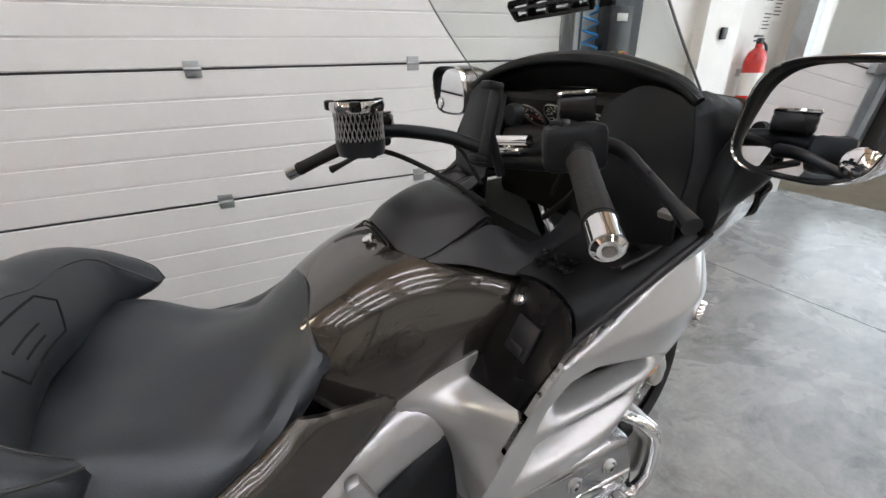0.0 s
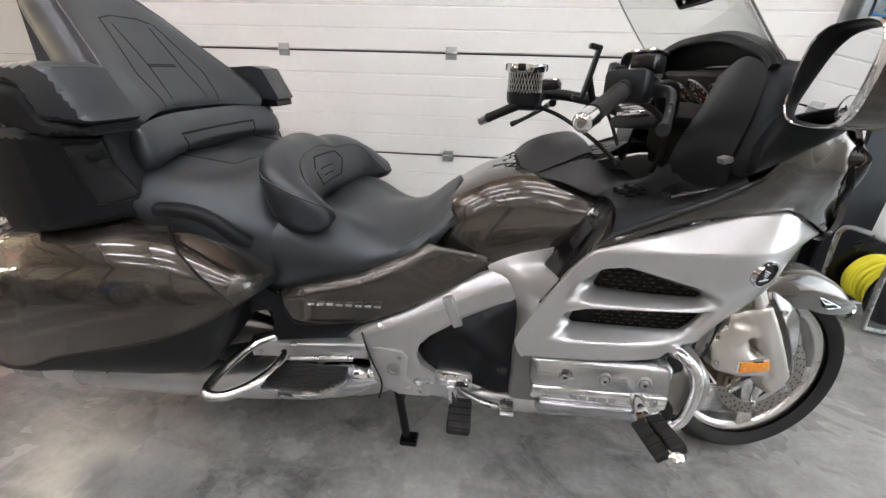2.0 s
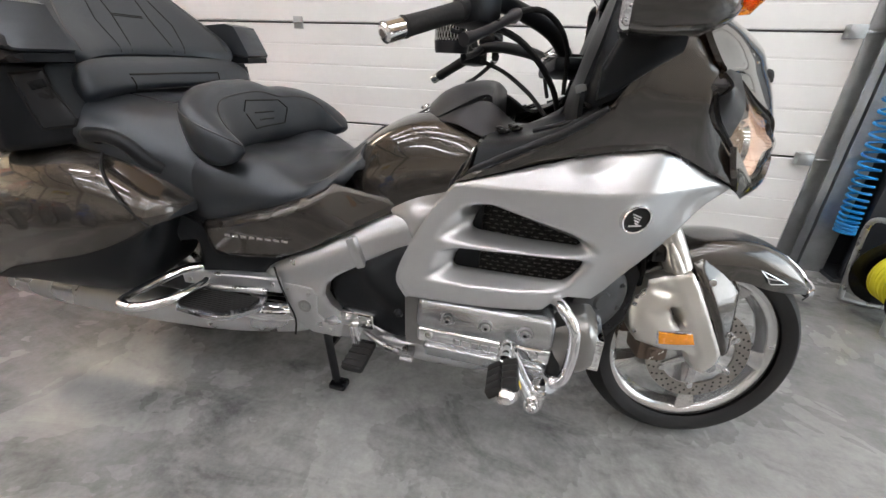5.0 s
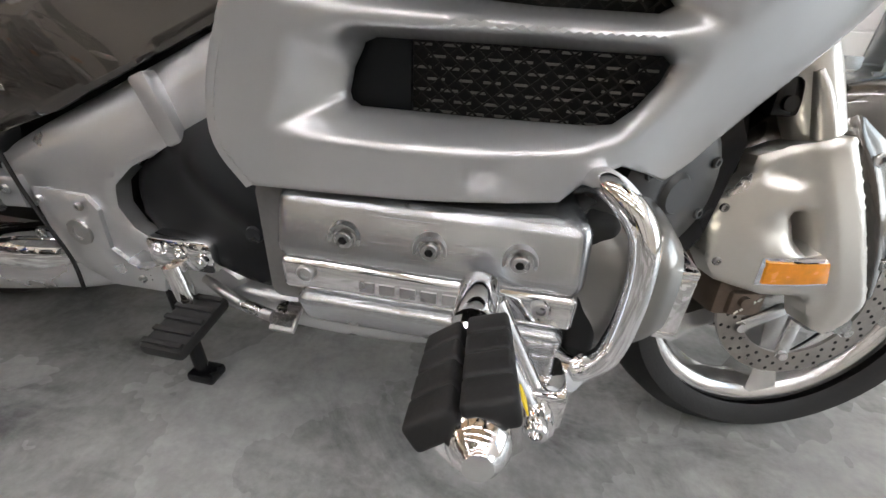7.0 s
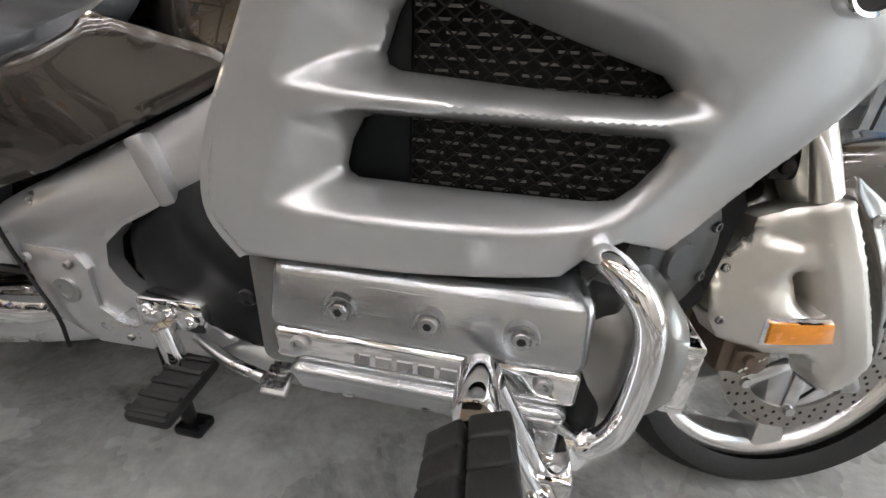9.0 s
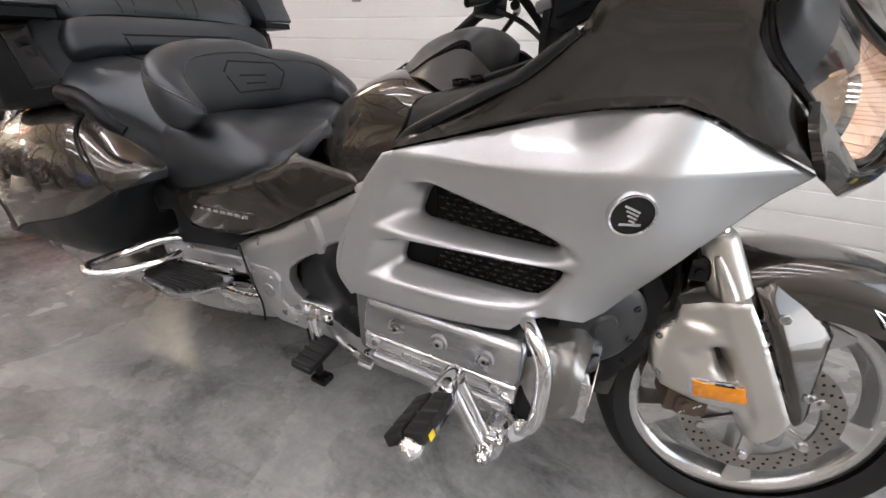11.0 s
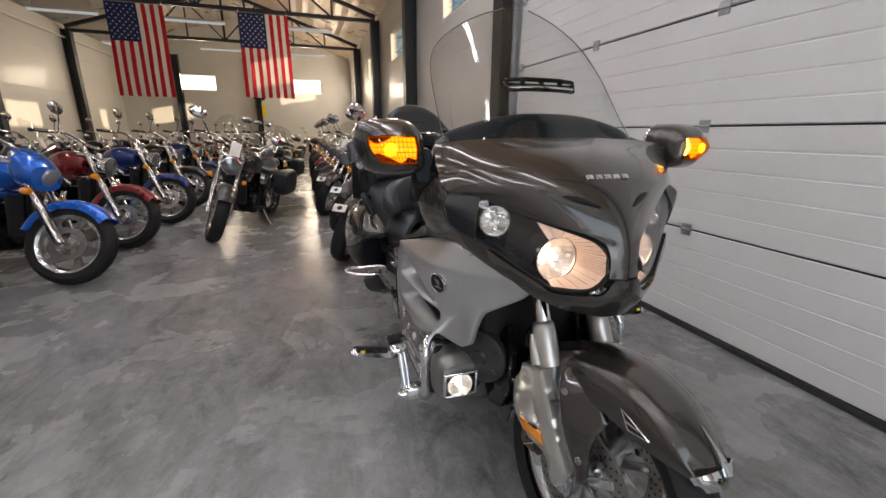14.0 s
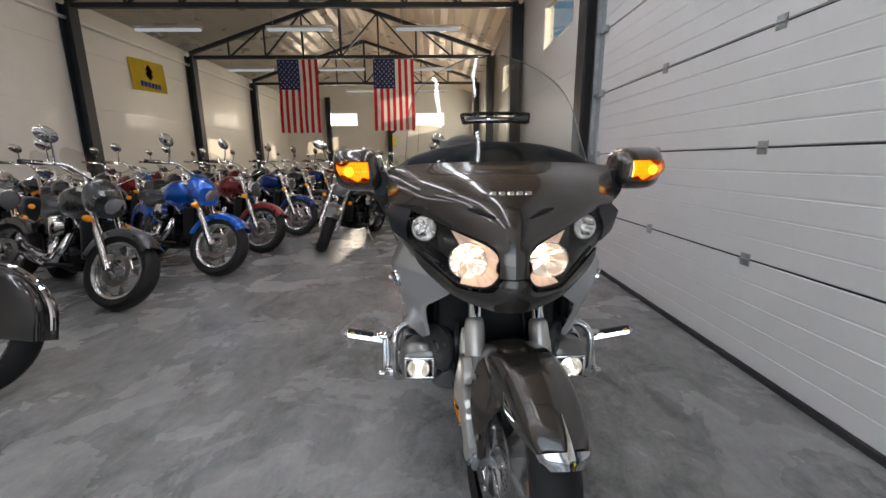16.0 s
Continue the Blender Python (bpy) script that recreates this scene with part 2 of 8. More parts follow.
def tube(points, radius, seg=10, n=5, cap=True):
    """A round bar along a smooth line; radius may be a list."""
    radii = radius if isinstance(radius, (list, tuple)) else [radius] * len(points)
    path = cr([(*p, r) for p, r in zip(points, radii)], n) if n > 1 else [np.array((*p, r)) for p, r in zip(points, radii)]
    pts = [Vector(p[:3]) for p in path]
    bm = bmesh.new()
    up, rows = None, []
    for i, p in enumerate(pts):
        d = (pts[min(i + 1, len(pts) - 1)] - pts[max(i - 1, 0)]).normalized()
        if up is None:
            up = d.orthogonal().normalized()
        up = (up - d * up.dot(d)).normalized()
        side = d.cross(up)
        rows.append([p + float(path[i][3]) * (math.cos(a) * up + math.sin(a) * side) for a in (2 * math.pi * k / seg for k in range(seg))])
    vs = grid_faces(bm, rows, True)
    if cap:
        bm.faces.new(vs[0][::-1])
        bm.faces.new(vs[-1])
    bmesh.ops.recalc_face_normals(bm, faces=bm.faces)
    return bm


def lathe(profile, seg=32, axis="y", at=(0, 0, 0), arc=None):
    """A body of revolution: profile of (radius, along)."""
    bm = bmesh.new()
    rows = []
    for r, h in profile:
        row = []
        for k in range(seg):
            a = 2 * math.pi * k / seg
            c, s = r * math.cos(a), r * math.sin(a)
            row.append(Vector({"y": (c, h, s), "x": (h, c, s), "z": (c, s, h)}[axis]) + Vector(at))
        rows.append(row)
    grid_faces(bm, rows, True)
    bmesh.ops.remove_doubles(bm, verts=bm.verts, dist=1e-6)
    bmesh.ops.recalc_face_normals(bm, faces=bm.faces)
    return bm


def rod(a, b, r, seg=12, r2=None):
    return tube([a, b], [r, r if r2 is None else r2], seg, 1)


def inside(p, poly):
    x, y = p
    hit = False
    for (x0, y0), (x1, y1) in zip(poly, poly[1:] + poly[:1]):
        if (y0 > y) != (y1 > y) and x < (x1 - x0) * (y - y0) / (y1 - y0) + x0:
            hit = not hit
    return hit


def sheet(controls, ease=1e-5):
    """A smooth height field y(x, z) through a few control places (x, z, y)."""
    c = np.array(controls, float)
    k = len(c)
    d = np.linalg.norm(c[:, None, :2] - c[None, :, :2], axis=-1)
    a = np.zeros((k + 3, k + 3))
    a[:k, :k] = d**2 * np.log(d + 1e-9)
    a[:k, k], a[:k, k + 1 : k + 3] = 1, c[:, :2]
    a[k, :k], a[k + 1 : k + 3, :k] = 1, c[:, :2].T
    w = np.linalg.solve(a + ease * np.diag(np.r_[np.ones(k), 0, 0, 0]) + 1e-9 * np.eye(k + 3), np.r_[c[:, 2], 0, 0, 0])

    def height(x, z):
        r = np.hypot(c[:, 0] - x, c[:, 1] - z)
        return float(w[:k] @ (r**2 * np.log(r + 1e-9)) + w[k] + w[k + 1] * x + w[k + 2] * z)

    return height


def panel(outline, height, holes=(), step=0.014, thick=0.012, r=0.006, soft=0, extra=None, creases=(), ease=0):
    """A moulded panel: an outline in (x, z), with holes, laid on the field height(x, z), with rolled edges."""
    from mathutils.geometry import delaunay_2d_cdt

    def ring(poly):
        poly = [tuple(p) for p in cr(poly, soft, True)] if soft else [tuple(p) for p in poly]
        out = []
        for (x0, y0), (x1, y1) in zip(poly, poly[1:] + poly[:1]):
            k = max(1, round(math.hypot(x1 - x0, y1 - y0) / step))
            out += [(x0 + (x1 - x0) * i / k, y0 + (y1 - y0) * i / k) for i in range(k)]
        return out

    rings = [ring(outline)] + [ring(h) for h in holes]
    edge = np.array([p for g in rings for p in g])
    pts, edges = [], []
    for g in rings:
        s = len(pts)
        pts += g
        edges += [(s + i, s + (i + 1) % len(g)) for i in range(len(g))]
    lines = []
    for line in creases:
        s = len(pts)
        run = []
        for (x0, y0), (x1, y1) in zip(line, line[1:]):
            k = max(1, round(math.hypot(x1 - x0, y1 - y0) / step))
            run += [(x0 + (x1 - x0) * i / k, y0 + (y1 - y0) * i / k) for i in range(k)]
        run.append(tuple(line[-1]))
        pts += run
        lines += run
        edges += [(s + i, s + i + 1) for i in range(len(run) - 1)]
    lo, hi = edge.min(0), edge.max(0)
    keep = np.array([tuple(p) for p in edge] + lines)

    def within(p):
        return inside(p, rings[0]) and not any(inside(p, h) for h in rings[1:])

    for i, x in enumerate(np.arange(lo[0], hi[0], step)):
        for z in np.arange(lo[1] + (i % 2) * step / 2, hi[1], step):
            if np.hypot(keep[:, 0] - x, keep[:, 1] - z).min() > 0.6 * step and within((x, z)):
                pts.append((x, z))
    vs, _, fs, *_ = delaunay_2d_cdt([Vector(p) for p in pts], edges, [], 0, 1e-6)
    bm = bmesh.new()
    front, back = [], []
    for v in vs:
        d = np.hypot(edge[:, 0] - v.x, edge[:, 1] - v.y).min()
        roll = r - math.sqrt(max(0.0, r * r - max(0.0, r - d) ** 2)) if r else 0
        y = height(v.x, v.y) + (extra(v.x, v.y) if extra else 0)
        front.append(bm.verts.new((v.x, y + roll, v.y)))
        back.append(bm.verts.new((v.x, y + thick, v.y)))
    for f in fs:
        c = sum((vs[i] for i in f), Vector((0, 0))) / len(f)
        if within((c.x, c.y)):
            a = f if (vs[f[1]] - vs[f[0]]).cross(vs[f[2]] - vs[f[0]]) > 0 else f[::-1]
            bm.faces.new([front[i] for i in a])
            bm.faces.new([back[i] for i in reversed(a)])
    ends = [e for e in bm.edges if len(e.link_faces) == 1]
    where = {v: i for i, v in enumerate(front)}
    ends_at = {v for e in ends for v in e.verts}
    for e in ends:
        if e.verts[0] in where and e.verts[1] in where:
            i, j = where[e.verts[0]], where[e.verts[1]]
            bm.faces.new((front[i], front[j], back[j], back[i]))
    rim = ends_at
    for _ in range(ease):
        ys = {v: sum(e.other_vert(v).co.y for e in v.link_edges) / len(v.link_edges) for v in bm.verts if v.link_edges and v not in rim}
        for v, y in ys.items():
            v.co.y = 0.4 * v.co.y + 0.6 * y
    loose = [v for v in bm.verts if not v.link_faces]
    bmesh.ops.delete(bm, geom=loose, context="VERTS")
    bmesh.ops.recalc_face_normals(bm, faces=bm.faces)
    return bm


def draped(bm, lines, r, axis="x"):
    """Thin cords laid on a cushion: lines of (y, z) seen from ahead, or of (x, y) seen from above."""
    from mathutils.bvhtree import BVHTree

    tree = BVHTree.FromBMesh(bm)
    cords = []
    for line in lines:
        pts = []
        for (a, b), (c, d) in zip(line, line[1:]):
            for i in range(6):
                u, v = a + (c - a) * i / 6, b + (d - b) * i / 6
                src, way = (Vector((2.0, u, v)), Vector((-1, 0, 0))) if axis == "x" else (Vector((u, v, 2.0)), Vector((0, 0, -1)))
                hit = tree.ray_cast(src, way)[0]
                if hit:
                    pts.append(tuple(hit + way * (0.3 * r)))
        if len(pts) > 2:
            cords.append(tube(pts, r, 6, 1))
    return cords


def flat(y):
    return lambda x, z: y


def bolt(x, y, z, r=0.008, out=0.006, side=-1):
    """A socket-head bolt whose head looks along y."""
    prof = [(0, -0.4 * out), (r * 0.5, -0.4 * out), (r * 0.52, -out), (r * 0.85, -out), (r, -out * 0.7), (r, 0)]
    return moved(lathe(prof, 14), Matrix.Translation((x, y, z)))


def loop_yz(x, y0, y1, z0, z1, p=3.0, k=20, lean=0.0):
    """A rounded-box loop across the x axis."""
    out = []
    for i in range(k):
        a = 2 * math.pi * i / k
        c, s = math.cos(a), math.sin(a)
        u, v = abs(c) ** (2 / p) * (1 if c > 0 else -1), abs(s) ** (2 / p) * (1 if s > 0 else -1)
        out.append((x + lean * v, (y0 + y1) / 2 + u * (y1 - y0) / 2, (z0 + z1) / 2 + v * (z1 - z0) / 2))
    return out

# ---- the hall ----
X_END, X_FRONT, Y_DOOR, Y_LEFT, EAVES, RIDGE, Y_MID = -17.6, 5.2, 1.50, -7.35, 4.15, 5.55, -2.9
DOOR_X0, DOOR_X1, PANEL_H = -1.42, 2.74, 0.586


def concrete():
    m = bpy.data.materials.new("polished_concrete")
    m.use_nodes = True
    nt = m.node_tree
    p = nt.nodes["Principled BSDF"]
    tc = nt.nodes.new("ShaderNodeTexCoord")

    def noise_at(scale, detail, distortion=0.0, stretch=None):
        nd = nt.nodes.new("ShaderNodeTexNoise")
        nd.inputs["Scale"].default_value, nd.inputs["Detail"].default_value, nd.inputs["Distortion"].default_value = scale, detail, distortion
        nd.inputs["Roughness"].default_value = 0.62
        if stretch:
            mp = nt.nodes.new("ShaderNodeMapping")
            mp.inputs["Scale"].default_value, mp.inputs["Rotation"].default_value = stretch, (0, 0, 0.9)
            nt.links.new(tc.outputs["Object"], mp.inputs[0])
            nt.links.new(mp.outputs[0], nd.inputs["Vector"])
        else:
            nt.links.new(tc.outputs["Object"], nd.inputs["Vector"])
        return nd

    cloud, mid, fine, sweep = noise_at(1.5, 5, 0.4), noise_at(11.0, 12, 0.5), noise_at(60, 8, 0.1), noise_at(4.5, 10, 0.7, (1.0, 2.6, 1.0))
    a, b, c = (nt.nodes.new("ShaderNodeMath") for _ in range(3))
    for nd, k in ((a, 0.66), (b, 0.42), (c, 0.60)):
        nd.operation = "MULTIPLY_ADD"
        nd.inputs[1].default_value = k
    nt.links.new(mid.outputs["Fac"], a.inputs[0])
    nt.links.new(cloud.outputs["Fac"], a.inputs[2])
    nt.links.new(fine.outputs["Fac"], b.inputs[0])
    nt.links.new(a.outputs[0], b.inputs[2])
    nt.links.new(sweep.outputs["Fac"], c.inputs[0])
    nt.links.new(b.outputs[0], c.inputs[2])
    swirl = noise_at(2.1, 8, 1.1, (1.0, 1.7, 1.0))
    swirl.inputs["Roughness"].default_value = 0.70
    smudge = nt.nodes.new("ShaderNodeMapRange")
    for key, value in (("From Min", 0.50), ("From Max", 0.70), ("To Min", 0.0), ("To Max", 0.40)):
        smudge.inputs[key].default_value = value
    nt.links.new(swirl.outputs["Fac"], smudge.inputs["Value"])
    worn = nt.nodes.new("ShaderNodeMath")
    worn.operation = "SUBTRACT"
    nt.links.new(c.outputs[0], worn.inputs[0])
    nt.links.new(smudge.outputs[0], worn.inputs[1])
    ramp = nt.nodes.new("ShaderNodeValToRGB")
    for pos, col in ((0.0, (0.112, 0.115, 0.114)), (0.36, (0.212, 0.215, 0.212)), (0.60, (0.282, 0.285, 0.281)), (1.0, (0.40, 0.402, 0.395))):
        e = ramp.color_ramp.elements.new(pos) if pos not in (0.0, 1.0) else ramp.color_ramp.elements[-int(pos)]
        e.color = (*col, 1)
    rng = nt.nodes.new("ShaderNodeMapRange")
    rng.inputs["From Min"].default_value, rng.inputs["From Max"].default_value = 0.91, 1.75
    nt.links.new(worn.outputs[0], rng.inputs["Value"])
    nt.links.new(rng.outputs[0], ramp.inputs[0])
    nt.links.new(ramp.outputs[0], p.inputs["Base Color"])
    rr = nt.nodes.new("ShaderNodeMapRange")
    rr.inputs["From Min"].default_value, rr.inputs["From Max"].default_value = 0.3, 0.7
    rr.inputs["To Min"].default_value, rr.inputs["To Max"].default_value = 0.22, 0.31
    nt.links.new(cloud.outputs["Fac"], rr.inputs["Value"])
    nt.links.new(rr.outputs[0], p.inputs["Roughness"])
    bp = nt.nodes.new("ShaderNodeBump")
    bp.inputs["Strength"].default_value, bp.inputs["Distance"].default_value = 0.04, 0.002
    nt.links.new(fine.outputs["Fac"], bp.inputs["Height"])
    nt.links.new(bp.outputs[0], p.inputs["Normal"])
    return m


CONCRETE = concrete()
WALLPANEL = mat("cream_sandwich_panel", (0.68, 0.66, 0.62), 0.42, 0, 0.1, vary=0.05, scale=1.2)
DOORWHITE = mat("white_door_skin", (0.74, 0.74, 0.728), 0.45, 0, 0.05, vary=0.035, scale=2.0, bump=0.35, bump_scale=260)
GAP = mat("door_seal", (0.03, 0.03, 0.032), 0.7)
# cream sheet with the warm tone of sunlight put into its base colour
ROOFSKIN = mat("warm_tinted_roof_sheet", (0.56, 0.46, 0.35), 0.32, 0.25, vary=0.07, scale=1.5)
COLUMN = mat("dark_painted_steel", (0.028, 0.032, 0.038), 0.45, 0.2, vary=0.15, scale=5)
GALV = mat("galvanised_steel", (0.42, 0.44, 0.45), 0.38, 0.85, vary=0.18, scale=14)
PAINTWHITE = mat("white_paint", (0.74, 0.73, 0.69), 0.5, vary=0.05)
TUBELIT = glow("lit_fluorescent_tube", (1.0, 0.968, 0.990), 16.6)
# unlit tubes: a weak glow is added so their diffusers look pale
TUBEOFF = glow("unlit_tube_glow", (1.0, 0.98, 0.94), 0.38)
GLASS = clear("window_glass", (0.92, 0.95, 0.96))

floor_bm = bmesh.new()
joints_x = [X_END, -13.5, -9.5, -5.6, -1.575, 3.385, X_FRONT + 0.25]
for a, b in zip(joints_x, joints_x[1:]):
    for c, d in ((Y_LEFT - 0.2, -2.9), (-2.9, Y_DOOR + 0.25)):
        fb = box(a + 0.003, b - 0.003, c + 0.003, d - 0.003, -0.12, 0.0)
        me = bpy.data.meshes.new("slab")
        fb.to_mesh(me)
        fb.free()
        floor_bm.from_mesh(me)
        bpy.data.meshes.remove(me)
single("floor", floor_bm, CONCRETE, "mottled grey polished concrete floor with saw-cut joints", "floor", kind="structure", smooth=False)
BACKDROP = glow("bright_hazy_sky", (1.0, 0.90, 0.72), 2.4)
single("backdrop_behind_end_windows", box(-21.0, -20.9, -9, 4, 0.5, 7.0), BACKDROP, "bright hazy evening sky outside the end windows", "sky", kind="structure", smooth=False)
single("backdrop_outside_gateway", box(48.0, 48.2, -22, 16, -0.1, 14.0), glow("pale_sky", (1.0, 0.97, 0.94), 1.5), "pale bright sky beyond the open gateway", "sky", kind="structure", smooth=False)
single("ground", box(-60, 90, -70, 70, -0.30, -0.10), mat("outdoor_ground", (0.34, 0.28, 0.20), 0.9, vary=0.3, scale=0.4, bump=0.3, bump_scale=8), "dry beige ground outside the hall", "ground", kind="structure", smooth=False)


def wall_with_holes(name, span, y, height, holes, label, along="x", thick=0.16, rows=True):
    """A wall of stacked panels; holes are (from, to, bottom, top)."""
    cuts = sorted({span[0], span[1], *(v for h in holes for v in h[:2])})
    bm = bmesh.new()
    for a, b in zip(cuts, cuts[1:]):
        spans, mid = [(0.0, height)], (a + b) / 2
        for h in holes:
            if h[0] < mid < h[1]:
                spans = [s for lo, hi in spans for s in ((lo, min(hi, h[2])), (max(lo, h[3]), hi)) if s[1] - s[0] > 1e-3]
        for lo, hi in spans:
            levels = [lo] + ([k * 1.12 for k in range(1, 6) if lo + 0.01 < k * 1.12 < hi - 0.01] if rows else []) + [hi]
            for c, d in zip(levels, levels[1:]):
                e = 0.002 if rows else 0
                args = (a, b, y, y + thick) if along == "x" else (y, y + thick, a, b)
                wb = box(*args, c + e, d - e)
                me = bpy.data.meshes.new("w")
                wb.to_mesh(me)
                wb.free()
                bm.from_mesh(me)
                bpy.data.meshes.remove(me)
    return single(name, bm, WALLPANEL, label, "wall", kind="structure", smooth=False)


SIDE_WINDOWS = [(-4.2, -2.68, 2.80, 3.52), (-8.3, -6.75, 2.80, 3.52), (-12.1, -10.65, 2.80, 3.52), (-16.3, -14.85, 2.80, 3.52)]
END_WINDOWS = [(-5.35, -3.92, 2.76, 3.42), (-1.18, 0.28, 2.76, 3.42)]
wall_with_holes("wall_door_side", (X_END, X_FRONT), Y_DOOR + 0.05, EAVES + 0.1, SIDE_WINDOWS + [(DOOR_X0, DOOR_X1, 0, 3.52)], "cream sandwich-panel wall with high windows")
wall_with_holes("wall_far_side", (X_END, X_FRONT), Y_LEFT - 0.16, EAVES + 0.1, [], "plain cream sandwich-panel wall")
wall_with_holes("wall_end", (Y_LEFT, Y_DOOR + 0.05), X_END - 0.16, RIDGE + 0.1, END_WINDOWS, "cream gable wall with two high windows", along="y", rows=False)
wall_with_holes("wall_front", (Y_LEFT, Y_DOOR + 0.05), X_FRONT, RIDGE + 0.1, [(-1.6, 1.30, 0.0, 2.9)], "pale front wall with an open gateway", along="y", rows=False)
# unseen, added outside: blocks the sun that would slant through the gateway
wall_with_holes("sun_blocking_wall", (X_FRONT + 0.2, 14.0), 2.4, 4.6, [], "unseen added wall outside that keeps the sun out of the gateway")

for n, (wins, along, at) in enumerate(((SIDE_WINDOWS, "x", Y_DOOR + 0.10), (END_WINDOWS, "y", X_END - 0.10))):
    for k, (a, b, c, d) in enumerate(wins):
        w = thing(f"window_{n * 4 + k + 1}", "white-framed high horizontal window", "window")
        w["kind"] = "structure"
        for lo, hi, lz, hz in ((a, b, c, c + 0.05), (a, b, d - 0.05, d), (a, a + 0.05, c + 0.05, d - 0.05), (b - 0.05, b, c + 0.05, d - 0.05)):
            args = (lo, hi, at - 0.05, at + 0.03) if along == "x" else (at - 0.03, at + 0.05, lo, hi)
            part("window_frame", box(*args, lz, hz, 0.004), PAINTWHITE, w)
        args = (a + 0.05, b - 0.05, at, at + 0.006) if along == "x" else (at, at + 0.006, a + 0.05, b - 0.05)
        pane = part("pane", box(*args, c + 0.05, d - 0.05), GLASS, w, smooth=False)
        pane.visible_shadow = False

# roof: two slopes, with purlins as part of the sheet
for name, y_low in (("ceiling_door_slope", Y_DOOR + 0.25), ("ceiling_far_slope", Y_LEFT - 0.2)):
    bm = bmesh.new()
    k = 26
    rows = []
    for i in range(k + 1):
        t = i / k
        y, z = y_low + (Y_MID - y_low) * t, EAVES + 0.08 + (RIDGE - EAVES) * t
        rows.append([(X_END - 0.2, y, z + 0.03 * (i % 2)), (X_FRONT + 0.2, y, z + 0.03 * (i % 2))])
    grid_faces(bm, rows)
    bmesh.ops.solidify(bm, geom=bm.faces[:], thickness=0.06)
    single(name, bm, ROOFSKIN, "cream profiled roof sheeting with a sunlit warm tone in its colour", "ceiling", kind="structure", smooth=False)

TRUSS_X = [2.95, -1.65, -5.8, -9.8, -13.9]


def truss(x):
    t = thing("roof_truss", "dark steel roof truss of thin square bars", "truss", "roof trusses", (x, 0, EAVES))
    y0, y1 = Y_LEFT + 0.12, Y_DOOR - 0.06

    def bar(name, a, b, r=0.035):
        d = Vector((0, b[0] - a[0], b[1] - a[1]))
        bm = box(-r, r, 0, d.length, -r, r)
        part(name, moved(bm, Matrix.Translation((0, a[0], a[1])) @ Matrix.Rotation(math.atan2(d.z, d.y), 4, "X")), COLUMN, t, smooth=False)

    lo, slope = -0.08, (RIDGE - EAVES) / (Y_MID - y0)

    def top(y):
        return 0.02 + slope * ((y - y0) if y < Y_MID else (y1 - y))

    bar("bottom_chord", (y0, lo), (y1, lo), 0.045)
    bar("rafter", (y0, top(y0)), (Y_MID, top(Y_MID)), 0.05)
    bar("rafter", (y1, top(y1)), (Y_MID, top(Y_MID)), 0.05)
    bar("king_post", (Y_MID, lo), (Y_MID, top(Y_MID)), 0.035)
    half = Y_MID - y0
    for s in (-1, 1):
        pts = [Y_MID + s * half * f for f in (0.0, 0.25, 0.5, 0.74)]
        for a, b in zip(pts, pts[1:]):
            bar("web", (b, lo), (b, top(b)), 0.022)
            bar("web", (a, lo), (b, top(b)) if abs(a - Y_MID) < 0.1 else (b, lo + 0.03), 0.022) if abs(a - Y_MID) < 0.1 else bar("web", (a, top(a)), (b, lo), 0.022)
    return t


for x in TRUSS_X:
    truss(x)


def column(x, y, s):
    """An H-section column; s: the side of its wall."""
    c = thing("steel_column", "dark grey painted H-section steel column", "column", "wall columns", (x, y, 0))
    part("web", box(-0.008, 0.008, -0.10, 0.10, 0, EAVES - 0.06), COLUMN, c, smooth=False)
    for d in (-0.10, 0.10):
        part("flange", box(-0.11, 0.11, d - 0.012, d + 0.012, 0, EAVES - 0.06), COLUMN, c, smooth=False)
    part("base_plate", box(-0.15, 0.15, -0.14, 0.14, 0, 0.02), COLUMN, c, smooth=False)


for x in TRUSS_X[2:]:
    column(x, Y_DOOR - 0.085, 1)
    column(x, Y_LEFT + 0.13, -1)
column(-1.63, Y_DOOR - 0.085, 1)
column(-1.63, Y_LEFT + 0.13, -1)
column(3.10, Y_DOOR - 0.085, 1)
column(2.95, Y_LEFT + 0.13, -1)


def light_fitting(x, y, lit, along="y"):
    f = thing("tube_light", "long white fluorescent fitting hung under the roof" if not lit else "lit long fluorescent fitting hung under the roof", "lamp", "tube lights", (x, y, 4.05))
    turn = Matrix.Rotation(radians(90), 4, "Z") if along == "x" else Matrix()
    part("housing", moved(box(-0.06, 0.06, -0.75, 0.75, 0.02, 0.07, 0.01), turn), PAINTWHITE, f)
    part("diffuser", moved(box(-0.05, 0.05, -0.73, 0.73, -0.03, 0.02, 0.012), turn), TUBELIT if lit else TUBEOFF, f)
    zt = EAVES + 0.08 + (RIDGE - EAVES) * (1 - abs(y - Y_MID) / (Y_DOOR + 0.25 - Y_MID)) - 4.05
    for d in (-0.6, 0.6):
        part("hanger", moved(rod((0, d, 0.07), (0, d, max(zt - 0.01, 0.1)), 0.006, 6), turn), GALV, f)


for y in (-6.2, -3.25, -0.35):
    for x in (-7.2, -11.4, -15.6):
        light_fitting(x, y, False)
for x in (-3.0, -1.0, 1.0, 3.0, 4.3):
    for y in (-6.4, -4.4, -2.7, -1.5, -0.3):
        light_fitting(x, y, y > -6.0, "x")

pipe = [(X_FRONT, Y_LEFT + 0.06, 3.86), (X_END, Y_LEFT + 0.06, 3.86)]
single("pipe", rod(*pipe, 0.035, 10), PAINTWHITE, "white conduit pipe along the wall", "pipe", kind="structure")

